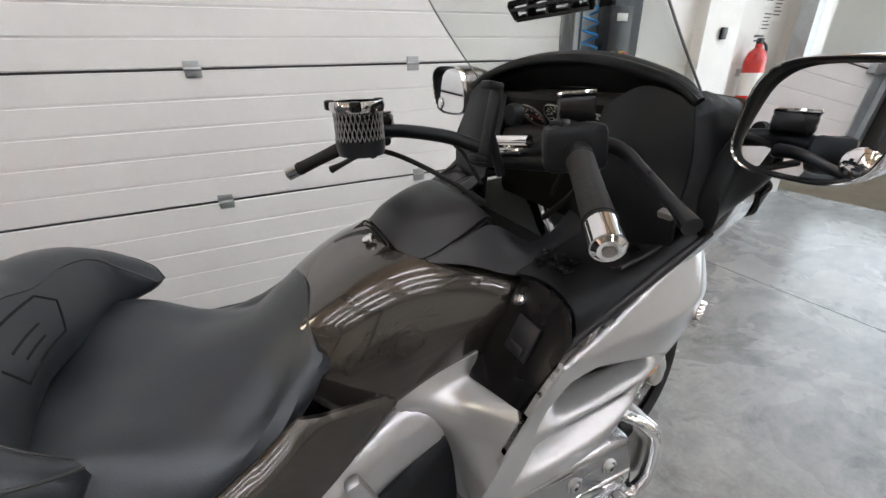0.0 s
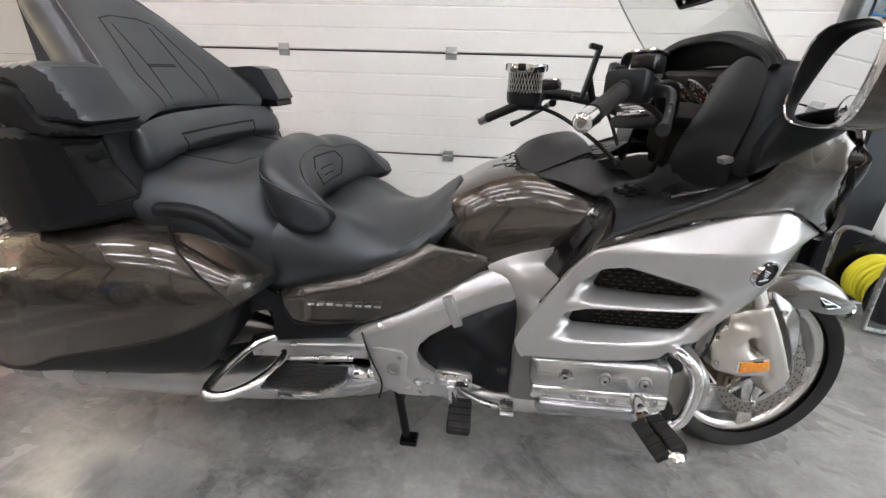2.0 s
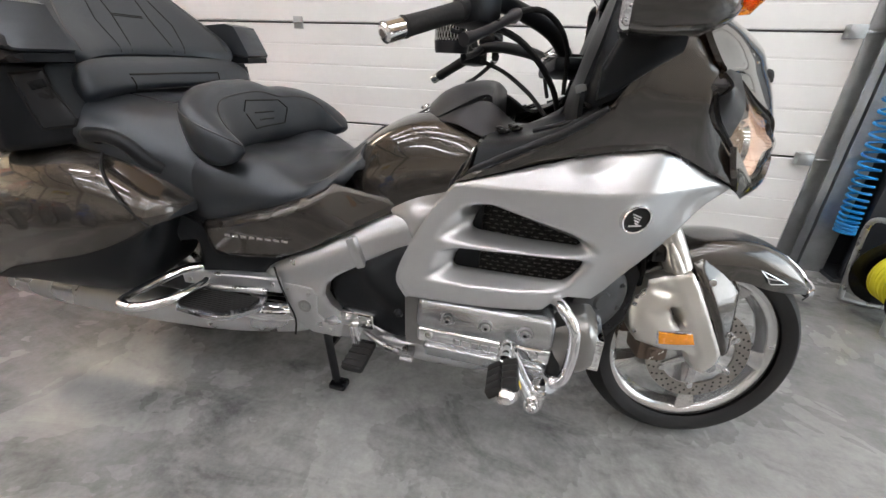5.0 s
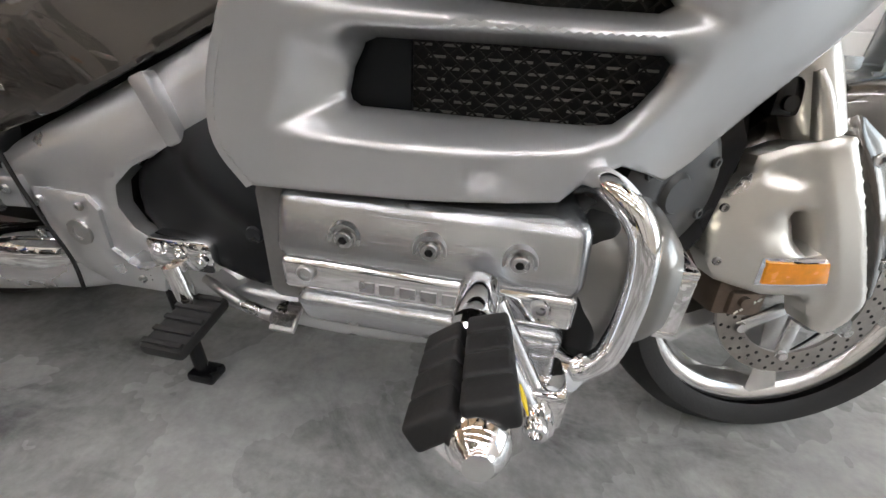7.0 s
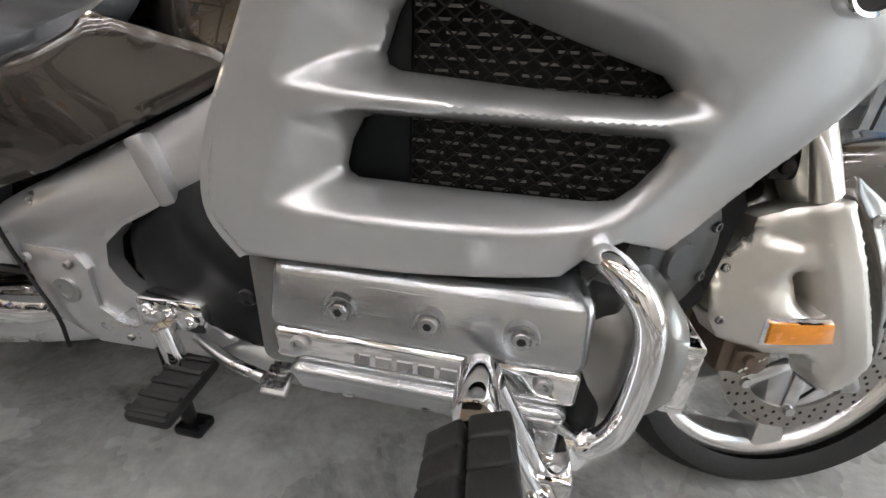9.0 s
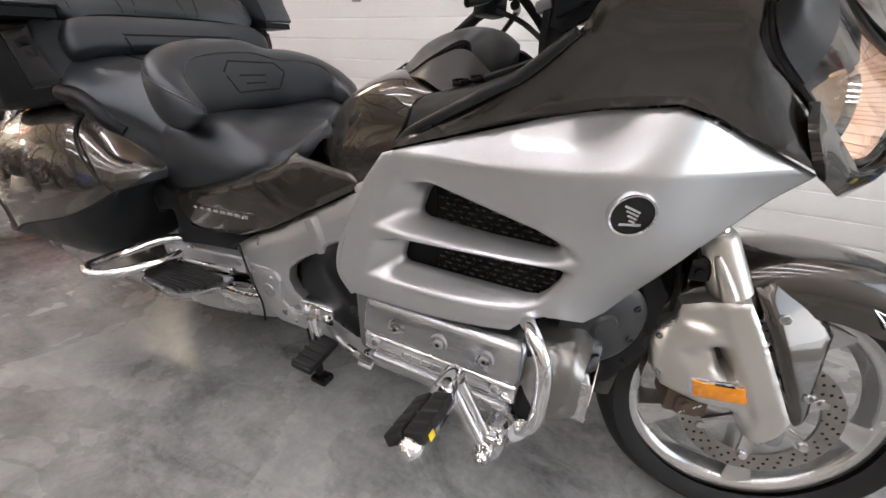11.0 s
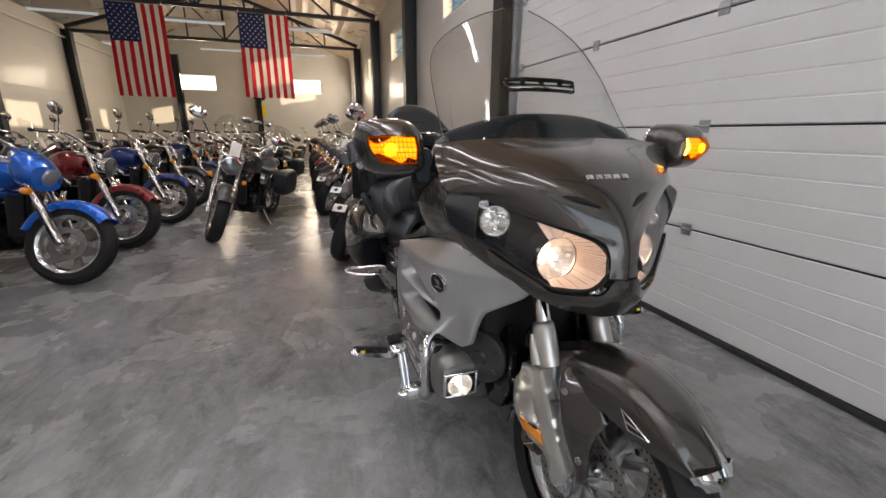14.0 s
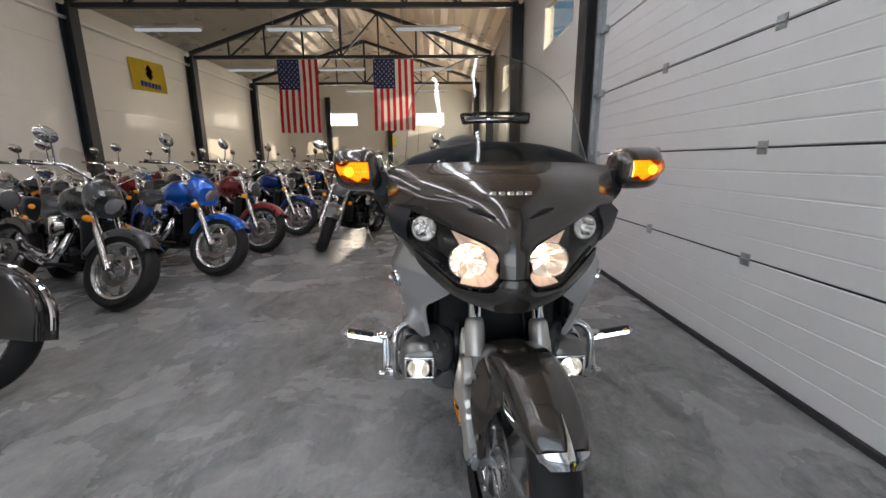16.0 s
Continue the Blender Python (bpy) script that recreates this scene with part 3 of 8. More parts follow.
# ---- the sectional door ----
door = thing("sectional_door", "closed white ribbed sectional garage door with steel hinges", "garage door", "", (0, Y_DOOR - 0.03, 0))
door["kind"] = "structure"


def door_panel(z0, h):
    """One section: a shallow ribbed skin."""
    prof, k = [], 5
    for i in range(k):
        a, b = z0 + h * i / k, z0 + h * (i + 1) / k
        prof += [(0.0, a + 0.006), (0.0, b - 0.006), (0.0035, b - 0.003), (0.0035, b + 0.003 if i < k - 1 else b)]
    prof = [(0.014, z0)] + prof[:-2] + [(0.0, z0 + h - 0.004), (0.014, z0 + h)]
    bm = bmesh.new()
    rows = [[(x, y, z) for x in np.linspace(DOOR_X0, DOOR_X1, 3)] for y, z in prof]
    grid_faces(bm, rows)
    bm.normal_update()
    for f in bm.faces:
        if f.normal.y > 0:
            f.normal_flip()
    bmesh.ops.solidify(bm, geom=bm.faces[:], thickness=0.035)
    return bm


for k in range(6):
    low = 0.035 if k == 0 else k * PANEL_H + 0.017
    part("panel", door_panel(low, (k + 1) * PANEL_H + 0.009 - low), DOORWHITE, door, smooth=False)
    if k:
        z = 0.035 + k * PANEL_H - 0.022
        part("joint_seal", box(DOOR_X0, DOOR_X1, 0.012, 0.05, z - 0.006, z + 0.006), GAP, door, smooth=False)
        for x in (-0.235, 0.772, 1.782):
            hinge = merged(box(x - 0.032, x + 0.032, -0.006, 0.004, z - 0.034, z + 0.034, 0.002), rod((x - 0.034, -0.006, z), (x + 0.034, -0.006, z), 0.007, 8), *[lathe([(0, -0.009), (0.005, -0.009), (0.005, -0.004)], 8, "y", (x + dx, 0, z + dz)) for dx in (-0.018, 0.018) for dz in (-0.022, 0.022)])
            part("hinge", hinge, GALV, door, "galvanised steel hinge plate")
part("bottom_seal", box(DOOR_X0, DOOR_X1, -0.012, 0.04, 0.0, 0.035, 0.006), GAP, door, "black rubber floor seal")
for x, s in ((DOOR_X0, -1), (DOOR_X1, 1)):
    part("track", merged(box(x + s * 0.0, x + s * 0.08, -0.01, 0.004, 0.02, 3.5), box(x + s * 0.08, x + s * 0.088, -0.06, 0.004, 0.02, 3.5), box(x + s * 0.05, x + s * 0.088, -0.066, -0.06, 0.02, 3.5)), GALV, door, "galvanised steel guide rail", smooth=False)
    for k in range(1, 6):
        z = 0.035 + k * PANEL_H - 0.022
        part("roller", merged(rod((x - s * 0.05, -0.03, z), (x + s * 0.07, -0.03, z), 0.006, 8), box(min(x - s * 0.09, x - s * 0.02), max(x - s * 0.09, x - s * 0.02), -0.05, 0.0, z - 0.03, z + 0.03, 0.004)), GALV, door)
single("door_post", box(DOOR_X1 + 0.10, DOOR_X1 + 0.22, Y_DOOR - 0.10, Y_DOOR + 0.05, 0, 3.5), GALV, "grey steel post beside the door", "post", kind="structure", smooth=False)
single("baseboard", box(DOOR_X1 + 0.5, X_FRONT, Y_DOOR + 0.02, Y_DOOR + 0.05, 0, 0.09), GAP, "dark base strip along the wall", "baseboard", kind="structure", smooth=False)

# ---- the touring motorcycle ----
# x ahead, y to its left, z up; most panels are built for the right side and mirrored.
bike = thing("touring_motorcycle", "bronze and silver touring motorcycle, black seats, front fork turned, lamps lit", "motorcycle")

# silver side cowl with two louvred vents
CREASE = [(1.243, 0.787), (1.386, 0.788), (1.537, 0.794), (1.64, 0.798), (1.743, 0.794)]
CREASE_Y = [(1.243, 0.787, -0.368), (1.386, 0.788, -0.364), (1.537, 0.794, -0.352), (1.64, 0.798, -0.300), (1.743, 0.794, -0.208)]
low_y = sheet(CREASE_Y + [(1.14, 0.502, -0.338), (1.12, 0.553, -0.350), (1.16, 0.69, -0.364), (1.22, 0.657, -0.358), (1.182, 0.568, -0.352), (1.53, 0.647, -0.316), (1.478, 0.573, -0.318), (1.447, 0.504, -0.312), (1.512, 0.527, -0.285), (1.572, 0.545, -0.238), (1.66, 0.70, -0.258), (1.577, 0.751, -0.334), (1.735, 0.745, -0.176), (1.40, 0.65, -0.345), (1.35, 0.565, -0.344)], 6e-4)
top_y = sheet(CREASE_Y + [(1.30, 0.803, -0.356), (1.454, 0.846, -0.322), (1.525, 0.861, -0.312), (1.60, 0.868, -0.298), (1.70, 0.825, -0.240), (1.775, 0.785, -0.165)])
COWL = [(1.208, 0.745), (1.243, 0.787), (1.30, 0.803), (1.454, 0.846), (1.525, 0.861), (1.60, 0.868), (1.637, 0.857), (1.70, 0.825), (1.775, 0.785), (1.735, 0.745), (1.665, 0.685), (1.607, 0.600), (1.572, 0.545), (1.545, 0.526), (1.518, 0.540), (1.49, 0.550), (1.464, 0.540), (1.441, 0.514), (1.30, 0.506), (1.14, 0.502), (1.118, 0.553), (1.152, 0.650)]
VENT_UP = [(1.272, 0.688), (1.282, 0.716), (1.292, 0.732), (1.305, 0.737), (1.335, 0.731), (1.42, 0.704), (1.488, 0.684), (1.499, 0.674), (1.488, 0.668), (1.40, 0.669), (1.285, 0.676), (1.275, 0.680)]
VENT_LOW = [(1.234, 0.593), (1.240, 0.615), (1.253, 0.636), (1.266, 0.641), (1.38, 0.641), (1.500, 0.640), (1.508, 0.634), (1.504, 0.620), (1.490, 0.598), (1.475, 0.584), (1.455, 0.581), (1.35, 0.580), (1.245, 0.581), (1.236, 0.586)]
# hollows that lead into the vents, bounded by the ridges of two blades
HOLLOW_UP = [(1.206, 0.665), (1.232, 0.714), (1.268, 0.746), (1.316, 0.752), (1.398, 0.730), (1.470, 0.711), (1.515, 0.688), (1.535, 0.666), (1.530, 0.658), (1.457, 0.6575), (1.379, 0.660), (1.295, 0.6635)]
HOLLOW_LOW = [(1.180, 0.566), (1.198, 0.600), (1.213, 0.640), (1.256, 0.6475), (1.38, 0.6480), (1.501, 0.6475), (1.527, 0.646), (1.524, 0.632), (1.514, 0.612), (1.501, 0.593), (1.479, 0.575), (1.451, 0.566), (1.39, 0.561), (1.293, 0.560), (1.215, 0.562)]


def seg_dist(x, z, a, b):
    t = max(0.0, min(1.0, ((x - a[0]) * (b[0] - a[0]) + (z - a[1]) * (b[1] - a[1])) / ((b[0] - a[0]) ** 2 + (b[1] - a[1]) ** 2)))
    px, pz = a[0] + t * (b[0] - a[0]), a[1] + t * (b[1] - a[1])
    return math.hypot(x - px, z - pz), t, z - pz


def ring_dist(x, z, poly):
    return min(seg_dist(x, z, a, b)[0] for a, b in zip(poly, poly[1:] + poly[:1]))


def cowl_raw(x, z):
    """Two facets that meet in a crease, with hollows that sink towards the vents."""
    line = np.interp(x, [p[0] for p in CREASE], [p[1] for p in CREASE])
    y = low_y(x, z) if z < line else low_y(x, line) + top_y(x, z) - top_y(x, line)
    for hollow, hole, deep in ((HOLLOW_UP, VENT_UP, -0.302), (HOLLOW_LOW, VENT_LOW, -0.303)):
        if inside((x, z), hollow):
            a, b = ring_dist(x, z, hollow), ring_dist(x, z, hole)
            y += (deep - y) * (a / (a + b + 1e-6)) ** 0.85
        elif inside((x, z), hole):
            y = deep
    return y


SOFTEN = [(0.0, 0.0, 2.0)] + [(0.0042 * math.cos(k * math.pi / 3), 0.0042 * math.sin(k * math.pi / 3), 1.0) for k in range(6)] + [(0.0075 * math.cos((k + 0.5) * math.pi / 3), 0.0075 * math.sin((k + 0.5) * math.pi / 3), 0.45) for k in range(6)]


def cowl_y(x, z):
    """The same with its creases rounded."""
    return sum(w * cowl_raw(x + dx, z + dz) for dx, dz, w in SOFTEN) / sum(w for _, _, w in SOFTEN)


both("side_cowl", panel(COWL, cowl_y, (VENT_UP, VENT_LOW), 0.0037, 0.012, 0.003, creases=(CREASE[1:-1],)), SILVER, bike, "silver metallic fairing cowl with louvred vents")
MESHMAT = mat("black_mesh", (0.014, 0.013, 0.012), 0.5, 0.3, vary=0.2, scale=30)


def vent_mesh(poly, y):
    """Expanded-metal grille behind a vent: crossing slanted bars and short dashes."""
    xs, zs = [p[0] for p in poly], [p[1] for p in poly]
    x0, x1, z0, z1 = max(min(xs), 1.293), max(xs) - 0.004, min(zs) - 0.004, max(zs) + 0.004
    bars = []
    k = int((x1 - x0 + z1 - z0) / 0.0165)
    for s in (1, -1):
        for i in range(-8, k + 8):
            a = x0 + i * 0.0165
            p, q = Vector((a, y, z0)), Vector((a + s * (z1 - z0) * 1.25, y - 0.001 * s, z1))
            lo, hi = (x0, x1)
            t0, t1 = 0.0, 1.0
            dx = q.x - p.x
            ta, tb = sorted(((lo - p.x) / dx, (hi - p.x) / dx))
            t0, t1 = max(t0, ta), min(t1, tb)
            if t1 > t0:
                bars.append(rod(p.lerp(q, t0), p.lerp(q, t1), 0.0011, 4))
    return merged(*bars)


def vent_fins(poly, y):
    xs, zs = [p[0] for p in poly], [p[1] for p in poly]
    x0, x1, z0, z1 = max(min(xs), 1.293), max(xs) - 0.004, min(zs), max(zs)
    fins = []
    for j in range(int((z1 - z0) / 0.0095) + 1):
        for i in range(int((x1 - x0) / 0.026) + 1):
            x, z = x0 + i * 0.026 + (j % 2) * 0.013, z0 + j * 0.0095
            if x + 0.016 < x1:
                fins.append(box(x, x + 0.016, y - 0.001, y + 0.001, z - 0.0011, z + 0.0011))
    return merged(*fins)


GRILLEGREY = mat("grille_grey", (0.22, 0.21, 0.20), 0.4, 0.5, vary=0.25, scale=60)
for poly, y in ((VENT_UP, -0.287), (VENT_LOW, -0.287)):
    both("vent_grille", vent_mesh(poly, y), MESHMAT, bike, "black diamond mesh grille")
    both("grille_backing", vent_fins(poly, y + 0.004), GRILLEGREY, bike, "short grey radiator fins")
both("radiator", box(1.24, 1.49, -0.278, -0.25, 0.565, 0.735, 0.004), DARK, bike, "black radiator core")
both("radiator_cover", box(1.215, 1.292, -0.288, -0.279, 0.572, 0.735, 0.003), PLASTIC, bike)


def round_badge(at, r, parent):
    """A chrome-ringed dark disc with a plain wing-like shape."""
    x, y, z = at
    tilt = Matrix.Translation(at) @ Matrix.Rotation(radians(24), 4, "Z") @ Matrix.Rotation(radians(8), 4, "X")
    ring = moved(lathe([(r * 0.84, -0.002), (r * 0.86, -0.007), (r * 0.95, -0.008), (r, -0.004), (r, 0.02)], 36), tilt)
    disc = moved(lathe([(0, -0.004), (r * 0.6, -0.004), (r * 0.86, -0.003)], 36), tilt)
    wing = merged(*[moved(box(-0.011 + 0.003 * i, 0.010 - 0.001 * i, -0.006, -0.0035, -0.0015, 0.0015), Matrix.Translation((-0.001, 0, 0.008 - 0.005 * i)) @ Matrix.Rotation(radians(24), 4, "Y")) for i in range(4)], box(-0.013, 0.013, -0.006, -0.0035, -0.0145, -0.0105))
    a, b = both("badge", ring, CHROME, parent, "chrome ringed round badge")
    for o, s in ((a, 1), (b, -1)):
        d, w = disc.copy(), moved(wing.copy(), tilt)
        part("disc", d if s > 0 else flip(d), DARK, o, "black badge face")
        part("emblem", w if s > 0 else flip(w), CHROME, o, "plain silver wing shape")
    disc.free(), wing.free()


round_badge((1.577, -0.334, 0.751), 0.029, bike)

# bronze upper fairing side
fair_y = sheet([(1.25, 0.80, -0.366), (1.30, 0.806, -0.360), (1.29, 0.855, -0.344), (1.454, 0.85, -0.328), (1.42, 0.91, -0.352), (1.493, 0.957, -0.374), (1.6, 0.87, -0.306), (1.55, 0.92, -0.354), (1.611, 1.0, -0.346), (1.712, 0.884, -0.262), (1.745, 0.853, -0.224), (1.778, 0.787, -0.172), (1.80, 0.785, -0.12), (1.655, 0.94, -0.334), (1.645, 0.99, -0.340), (1.778, 0.822, -0.186)])
both("upper_fairing", panel([(1.243, 0.791), (1.30, 0.807), (1.454, 0.850), (1.525, 0.865), (1.60, 0.872), (1.637, 0.861), (1.70, 0.829), (1.778, 0.789), (1.805, 0.790), (1.792, 0.808), (1.778, 0.820), (1.745, 0.852), (1.712, 0.881), (1.664, 0.920), (1.650, 0.945), (1.645, 0.970), (1.642, 0.998), (1.622, 1.020), (1.604, 1.040), (1.578, 1.05), (1.535, 1.01), (1.497, 0.945), (1.452, 0.906), (1.399, 0.876), (1.352, 0.855), (1.303, 0.829), (1.274, 0.812), (1.255, 0.798)], fair_y, (), 0.011, 0.012, 0.005), BROWN, bike, "bronze metallic upper fairing")

# hood between the headlamps
hood = [[(1.568, -0.345, 1.108), (1.575, -0.25, 1.115), (1.585, -0.12, 1.119), (1.59, 0, 1.120)],
        [(1.602, -0.347, 1.055), (1.66, -0.26, 1.066), (1.695, -0.13, 1.078), (1.705, 0, 1.084)],
        [(1.640, -0.335, 1.006), (1.705, -0.245, 1.022), (1.755, -0.13, 1.038), (1.772, 0, 1.044)],
        [(1.670, -0.293, 1.001), (1.738, -0.200, 0.989), (1.788, -0.105, 0.998), (1.814, 0, 1.002)],
        [(1.758, -0.171, 0.955), (1.788, -0.128, 0.953), (1.822, -0.068, 0.955), (1.846, 0, 0.954)],
        [(1.842, -0.058, 0.914), (1.851, -0.042, 0.911), (1.860, -0.02, 0.909), (1.865, 0, 0.908)],
        [(1.862, -0.036, 0.884), (1.866, -0.027, 0.883), (1.870, -0.012, 0.882), (1.872, 0, 0.882)],
        [(1.868, -0.036, 0.832), (1.872, -0.026, 0.832), (1.876, -0.012, 0.832), (1.878, 0, 0.832)]]
part("hood", patch(halves(hood), 6, 0.008), BROWN, bike, "bronze metallic nose fairing")
chin = [[(1.716, -0.262, 0.879), (1.752, -0.217, 0.846), (1.795, -0.160, 0.806), (1.819, -0.130, 0.792), (1.866, -0.055, 0.795), (1.876, -0.030, 0.828), (1.880, 0, 0.829)],
        [(1.728, -0.252, 0.848), (1.762, -0.205, 0.818), (1.798, -0.158, 0.790), (1.822, -0.120, 0.776), (1.862, -0.055, 0.772), (1.876, -0.028, 0.785), (1.881, 0, 0.79)],
        [(1.750, -0.222, 0.812), (1.772, -0.180, 0.786), (1.792, -0.150, 0.770), (1.812, -0.112, 0.755), (1.838, -0.055, 0.742), (1.848, -0.028, 0.738), (1.852, 0, 0.737)]]
part("chin", patch(halves(chin), 5, 0.010), BROWN, bike, "bronze chin panel between the headlamps")
for s in (-1, 1):
    slot = tube([(1.783, s * 0.122, 1.004), (1.806, s * 0.086, 0.998), (1.830, s * 0.046, 0.984)], [0.002, 0.0075, 0.003], 8)
    part("air_slot", slot, DARK, bike, "black air slot in the nose")
letters = [box(-0.004, 0.002, y - 0.009, y + 0.009, -0.006, 0.006, 0.0015) for y in (-0.048, -0.024, 0.0, 0.024, 0.048)]
part("nameplate", moved(merged(*letters), Matrix.Translation((1.786, 0, 1.044)) @ Matrix.Rotation(radians(-38), 4, "Y")), CHROME, bike, "chrome bars of a nameplate")

# headlamps
HL_TOP = [(1.646, -0.333, 0.995), (1.658, -0.310, 1.004), (1.702, -0.250, 0.986), (1.767, -0.158, 0.947), (1.815, -0.092, 0.924), (1.842, -0.058, 0.909), (1.860, -0.037, 0.884)]
HL_LOW = [(1.647, -0.337, 0.962), (1.662, -0.328, 0.928), (1.714, -0.258, 0.884), (1.778, -0.178, 0.825), (1.812, -0.134, 0.799), (1.852, -0.068, 0.801), (1.867, -0.038, 0.834)]


def lerp3(a, b, t, bulge=(0, 0, 0)):
    w = 4 * t * (1 - t)
    return tuple(p + (q - p) * t + w * k for p, q, k in zip(a, b, bulge))


lens_rows = [[lerp3(a, b, t, (0.012, -0.008, 0.0)) for a, b in zip(HL_TOP, HL_LOW)] for t in (0, 0.33, 0.66, 1)]
HOUSING = mat("smoked_housing", (0.02, 0.02, 0.022), 0.25, 0.2, 0.3, vary=0.1)
BOWL = mat("bright_reflector", (0.88, 0.86, 0.83), 0.16, 1.0, vary=0.05, scale=40)
# emission in these four stands in for bulb light on the lamp insides
INNERPANEL = lit("glowing_lamp_panel", (0.60, 0.48, 0.40), 0.42, 0.2, (1.0, 0.62, 0.42), 0.36)
FLUTE = lit("glowing_lamp_flute", (0.42, 0.31, 0.25), 0.30, 0.4, (1.0, 0.60, 0.40), 0.20)
FOGBOWL = lit("glowing_fog_reflector", (0.90, 0.88, 0.84), 0.16, 1.0, (1.0, 0.90, 0.72), 0.42)
LITBOWL = lit("glowing_main_reflector", (0.88, 0.84, 0.80), 0.22, 0.75, (1.0, 0.70, 0.46), 0.16)
inner_rows = [[lerp3(a, b, t, (0.012, -0.008, 0.0)) for a, b in zip(HL_TOP, HL_LOW)] for t in (0.06, 0.35, 0.65, 0.94)]
back = [[(x - 0.104, y * 0.94 - 0.004, z - 0.002) for x, y, z in r] for r in inner_rows]



def set_back(p, d):
    return (p[0] - d, p[1] * (1 - 0.3 * d), p[2])


shell_rows = []
for lr, br, d in [(lens_rows[0], lens_rows[0], 0.0), (lens_rows[0], lens_rows[0], 0.05)] + [(lr, br, None) for lr, br in zip(lens_rows, back)] + [(lens_rows[-1], lens_rows[-1], 0.05), (lens_rows[-1], lens_rows[-1], 0.0)]:
    middle = br if d is None else [set_back(p, d) for p in br]
    deep = 0.05 if d is None else d
    shell_rows.append([set_back(lr[0], 0 if d is None else d), set_back(lr[0], deep)] + middle + [set_back(lr[-1], deep), set_back(lr[-1], 0 if d is None else d)])
for s in (1, -1):
    side = (lambda b: b) if s > 0 else flip
    lamp = part("headlamp", side(patch(shell_rows, 2, 0.0)), HOUSING, bike, "lit headlamp in a smoked housing")
    lens = part("lens", side(patch(lens_rows, 6, 0.003)), LENS, lamp, "clear headlamp lens")
    lens.visible_shadow = False

    def bowl(at, r, depth, aim, flutes, squash=1.0):
        """A reflector with shallow level flutes."""
        bm = lathe([(0.0, -depth), (0.010, -depth), (r * 0.30, -depth * 0.93), (r * 0.55, -depth * 0.74), (r * 0.78, -depth * 0.44), (r * 0.93, -depth * 0.16), (r, 0), (r * 1.03, 0.0), (r * 0.98, -depth * 0.2)], 72, "x")
        for v in bm.verts:
            if v.co.x < -0.001:
                v.co.x += 0.0016 * math.sin(v.co.z / r * flutes) + 0.0018 * math.sin(5 * math.atan2(v.co.z, v.co.y))
            v.co.z *= squash
        return moved(bm, Matrix.Translation(at) @ Matrix.Rotation(aim, 4, "Z"))

    aim, at = radians(3), Vector((1.776, -0.112, 0.857))
    part("reflector", side(bowl(at, 0.052, 0.030, aim, 20, 0.96)), LITBOWL, lamp, "bright fluted main reflector")
    part("reflector_ring", side(moved(lathe([(0.0525, -0.006), (0.0530, 0.004), (0.0560, 0.004), (0.0565, -0.008), (0.0525, -0.006)], 48, "x"), Matrix.Translation(at) @ Matrix.Rotation(aim, 4, "Z") @ Matrix.Diagonal((1, 1, 0.94, 1)))), CHROME, lamp, "chrome reflector ring")
    part("reflector", side(bowl((1.700, -0.236, 0.938), 0.033, 0.026, radians(-14), 9)), BOWL, lamp, "small bright side reflector")
    part("reflector_ring", side(moved(lathe([(0.0335, -0.006), (0.034, 0.004), (0.0370, 0.004), (0.0375, -0.010), (0.0335, -0.006)], 36, "x"), Matrix.Translation((1.700, -0.236, 0.938)) @ Matrix.Rotation(radians(-14), 4, "Z"))), CHROME, lamp, "chrome reflector ring")
    part("bulb", side(moved(lathe([(0, 0.020), (0.005, 0.018), (0.0065, 0.008), (0.006, -0.006), (0, -0.008)], 14, "x"), Matrix.Translation((1.754, -0.110, 0.857)))), BULB, lamp, "glowing warm bulb")
    edge = HL_TOP[3:] + [lerp3(HL_TOP[6], HL_LOW[6], t, (0.012, -0.008, 0.0)) for t in (0.33, 0.66)] + [HL_LOW[6], HL_LOW[5], HL_LOW[4]]
    wall = []
    for e in edge:
        a = math.atan2(e[2] - 0.857, e[1] + 0.112)
        r = (1.780, -0.112 + 0.055 * math.cos(a), 0.857 + 0.053 * math.sin(a))
        wall.append([lerp3(r, (e[0] - 0.006, e[1] - 0.0025, 0.857 + (e[2] - 0.857) * 0.97), t) for t in (0.0, 0.5, 1.0)])
    part("inner_panel", side(patch(wall, 6, 0.0)), INNERPANEL, lamp, "inner lamp wall with its own warm glow")
    for k in range(19):
        u = 0.4 + 7.2 * k / 18
        a, b = wall[int(u)], wall[min(int(u) + 1, 8)]
        part("lens_flute", side(tube([Vector(lerp3(p, q, u - int(u))) - Vector((0.001, 0.002, 0)) for p, q in zip(a, b)], 0.0008, 5, 2)), FLUTE, lamp)
    cover = [[lerp3(a, b, t, (0.011, -0.009, 0)) for a, b in ((HL_TOP[0], HL_LOW[0]), (HL_TOP[1], HL_LOW[1]), ((1.688, -0.269, 0.993), (1.697, -0.281, 0.897)))] for t in (0, 0.5, 1)]
    part("side_blank", side(patch([[(x + 0.003, y - 0.003, z) for x, y, z in r] for r in cover], 5, 0.004)), SATIN, lamp, "matt dark blanking cover")
    seal = HL_TOP + HL_LOW[::-1] + HL_TOP[:1]
    part("rim_seal", side(tube([(x + 0.001, y - 0.001, z) for x, y, z in seal], 0.0032, 6, 4)), DARK, lamp, "black seal round the lamp")

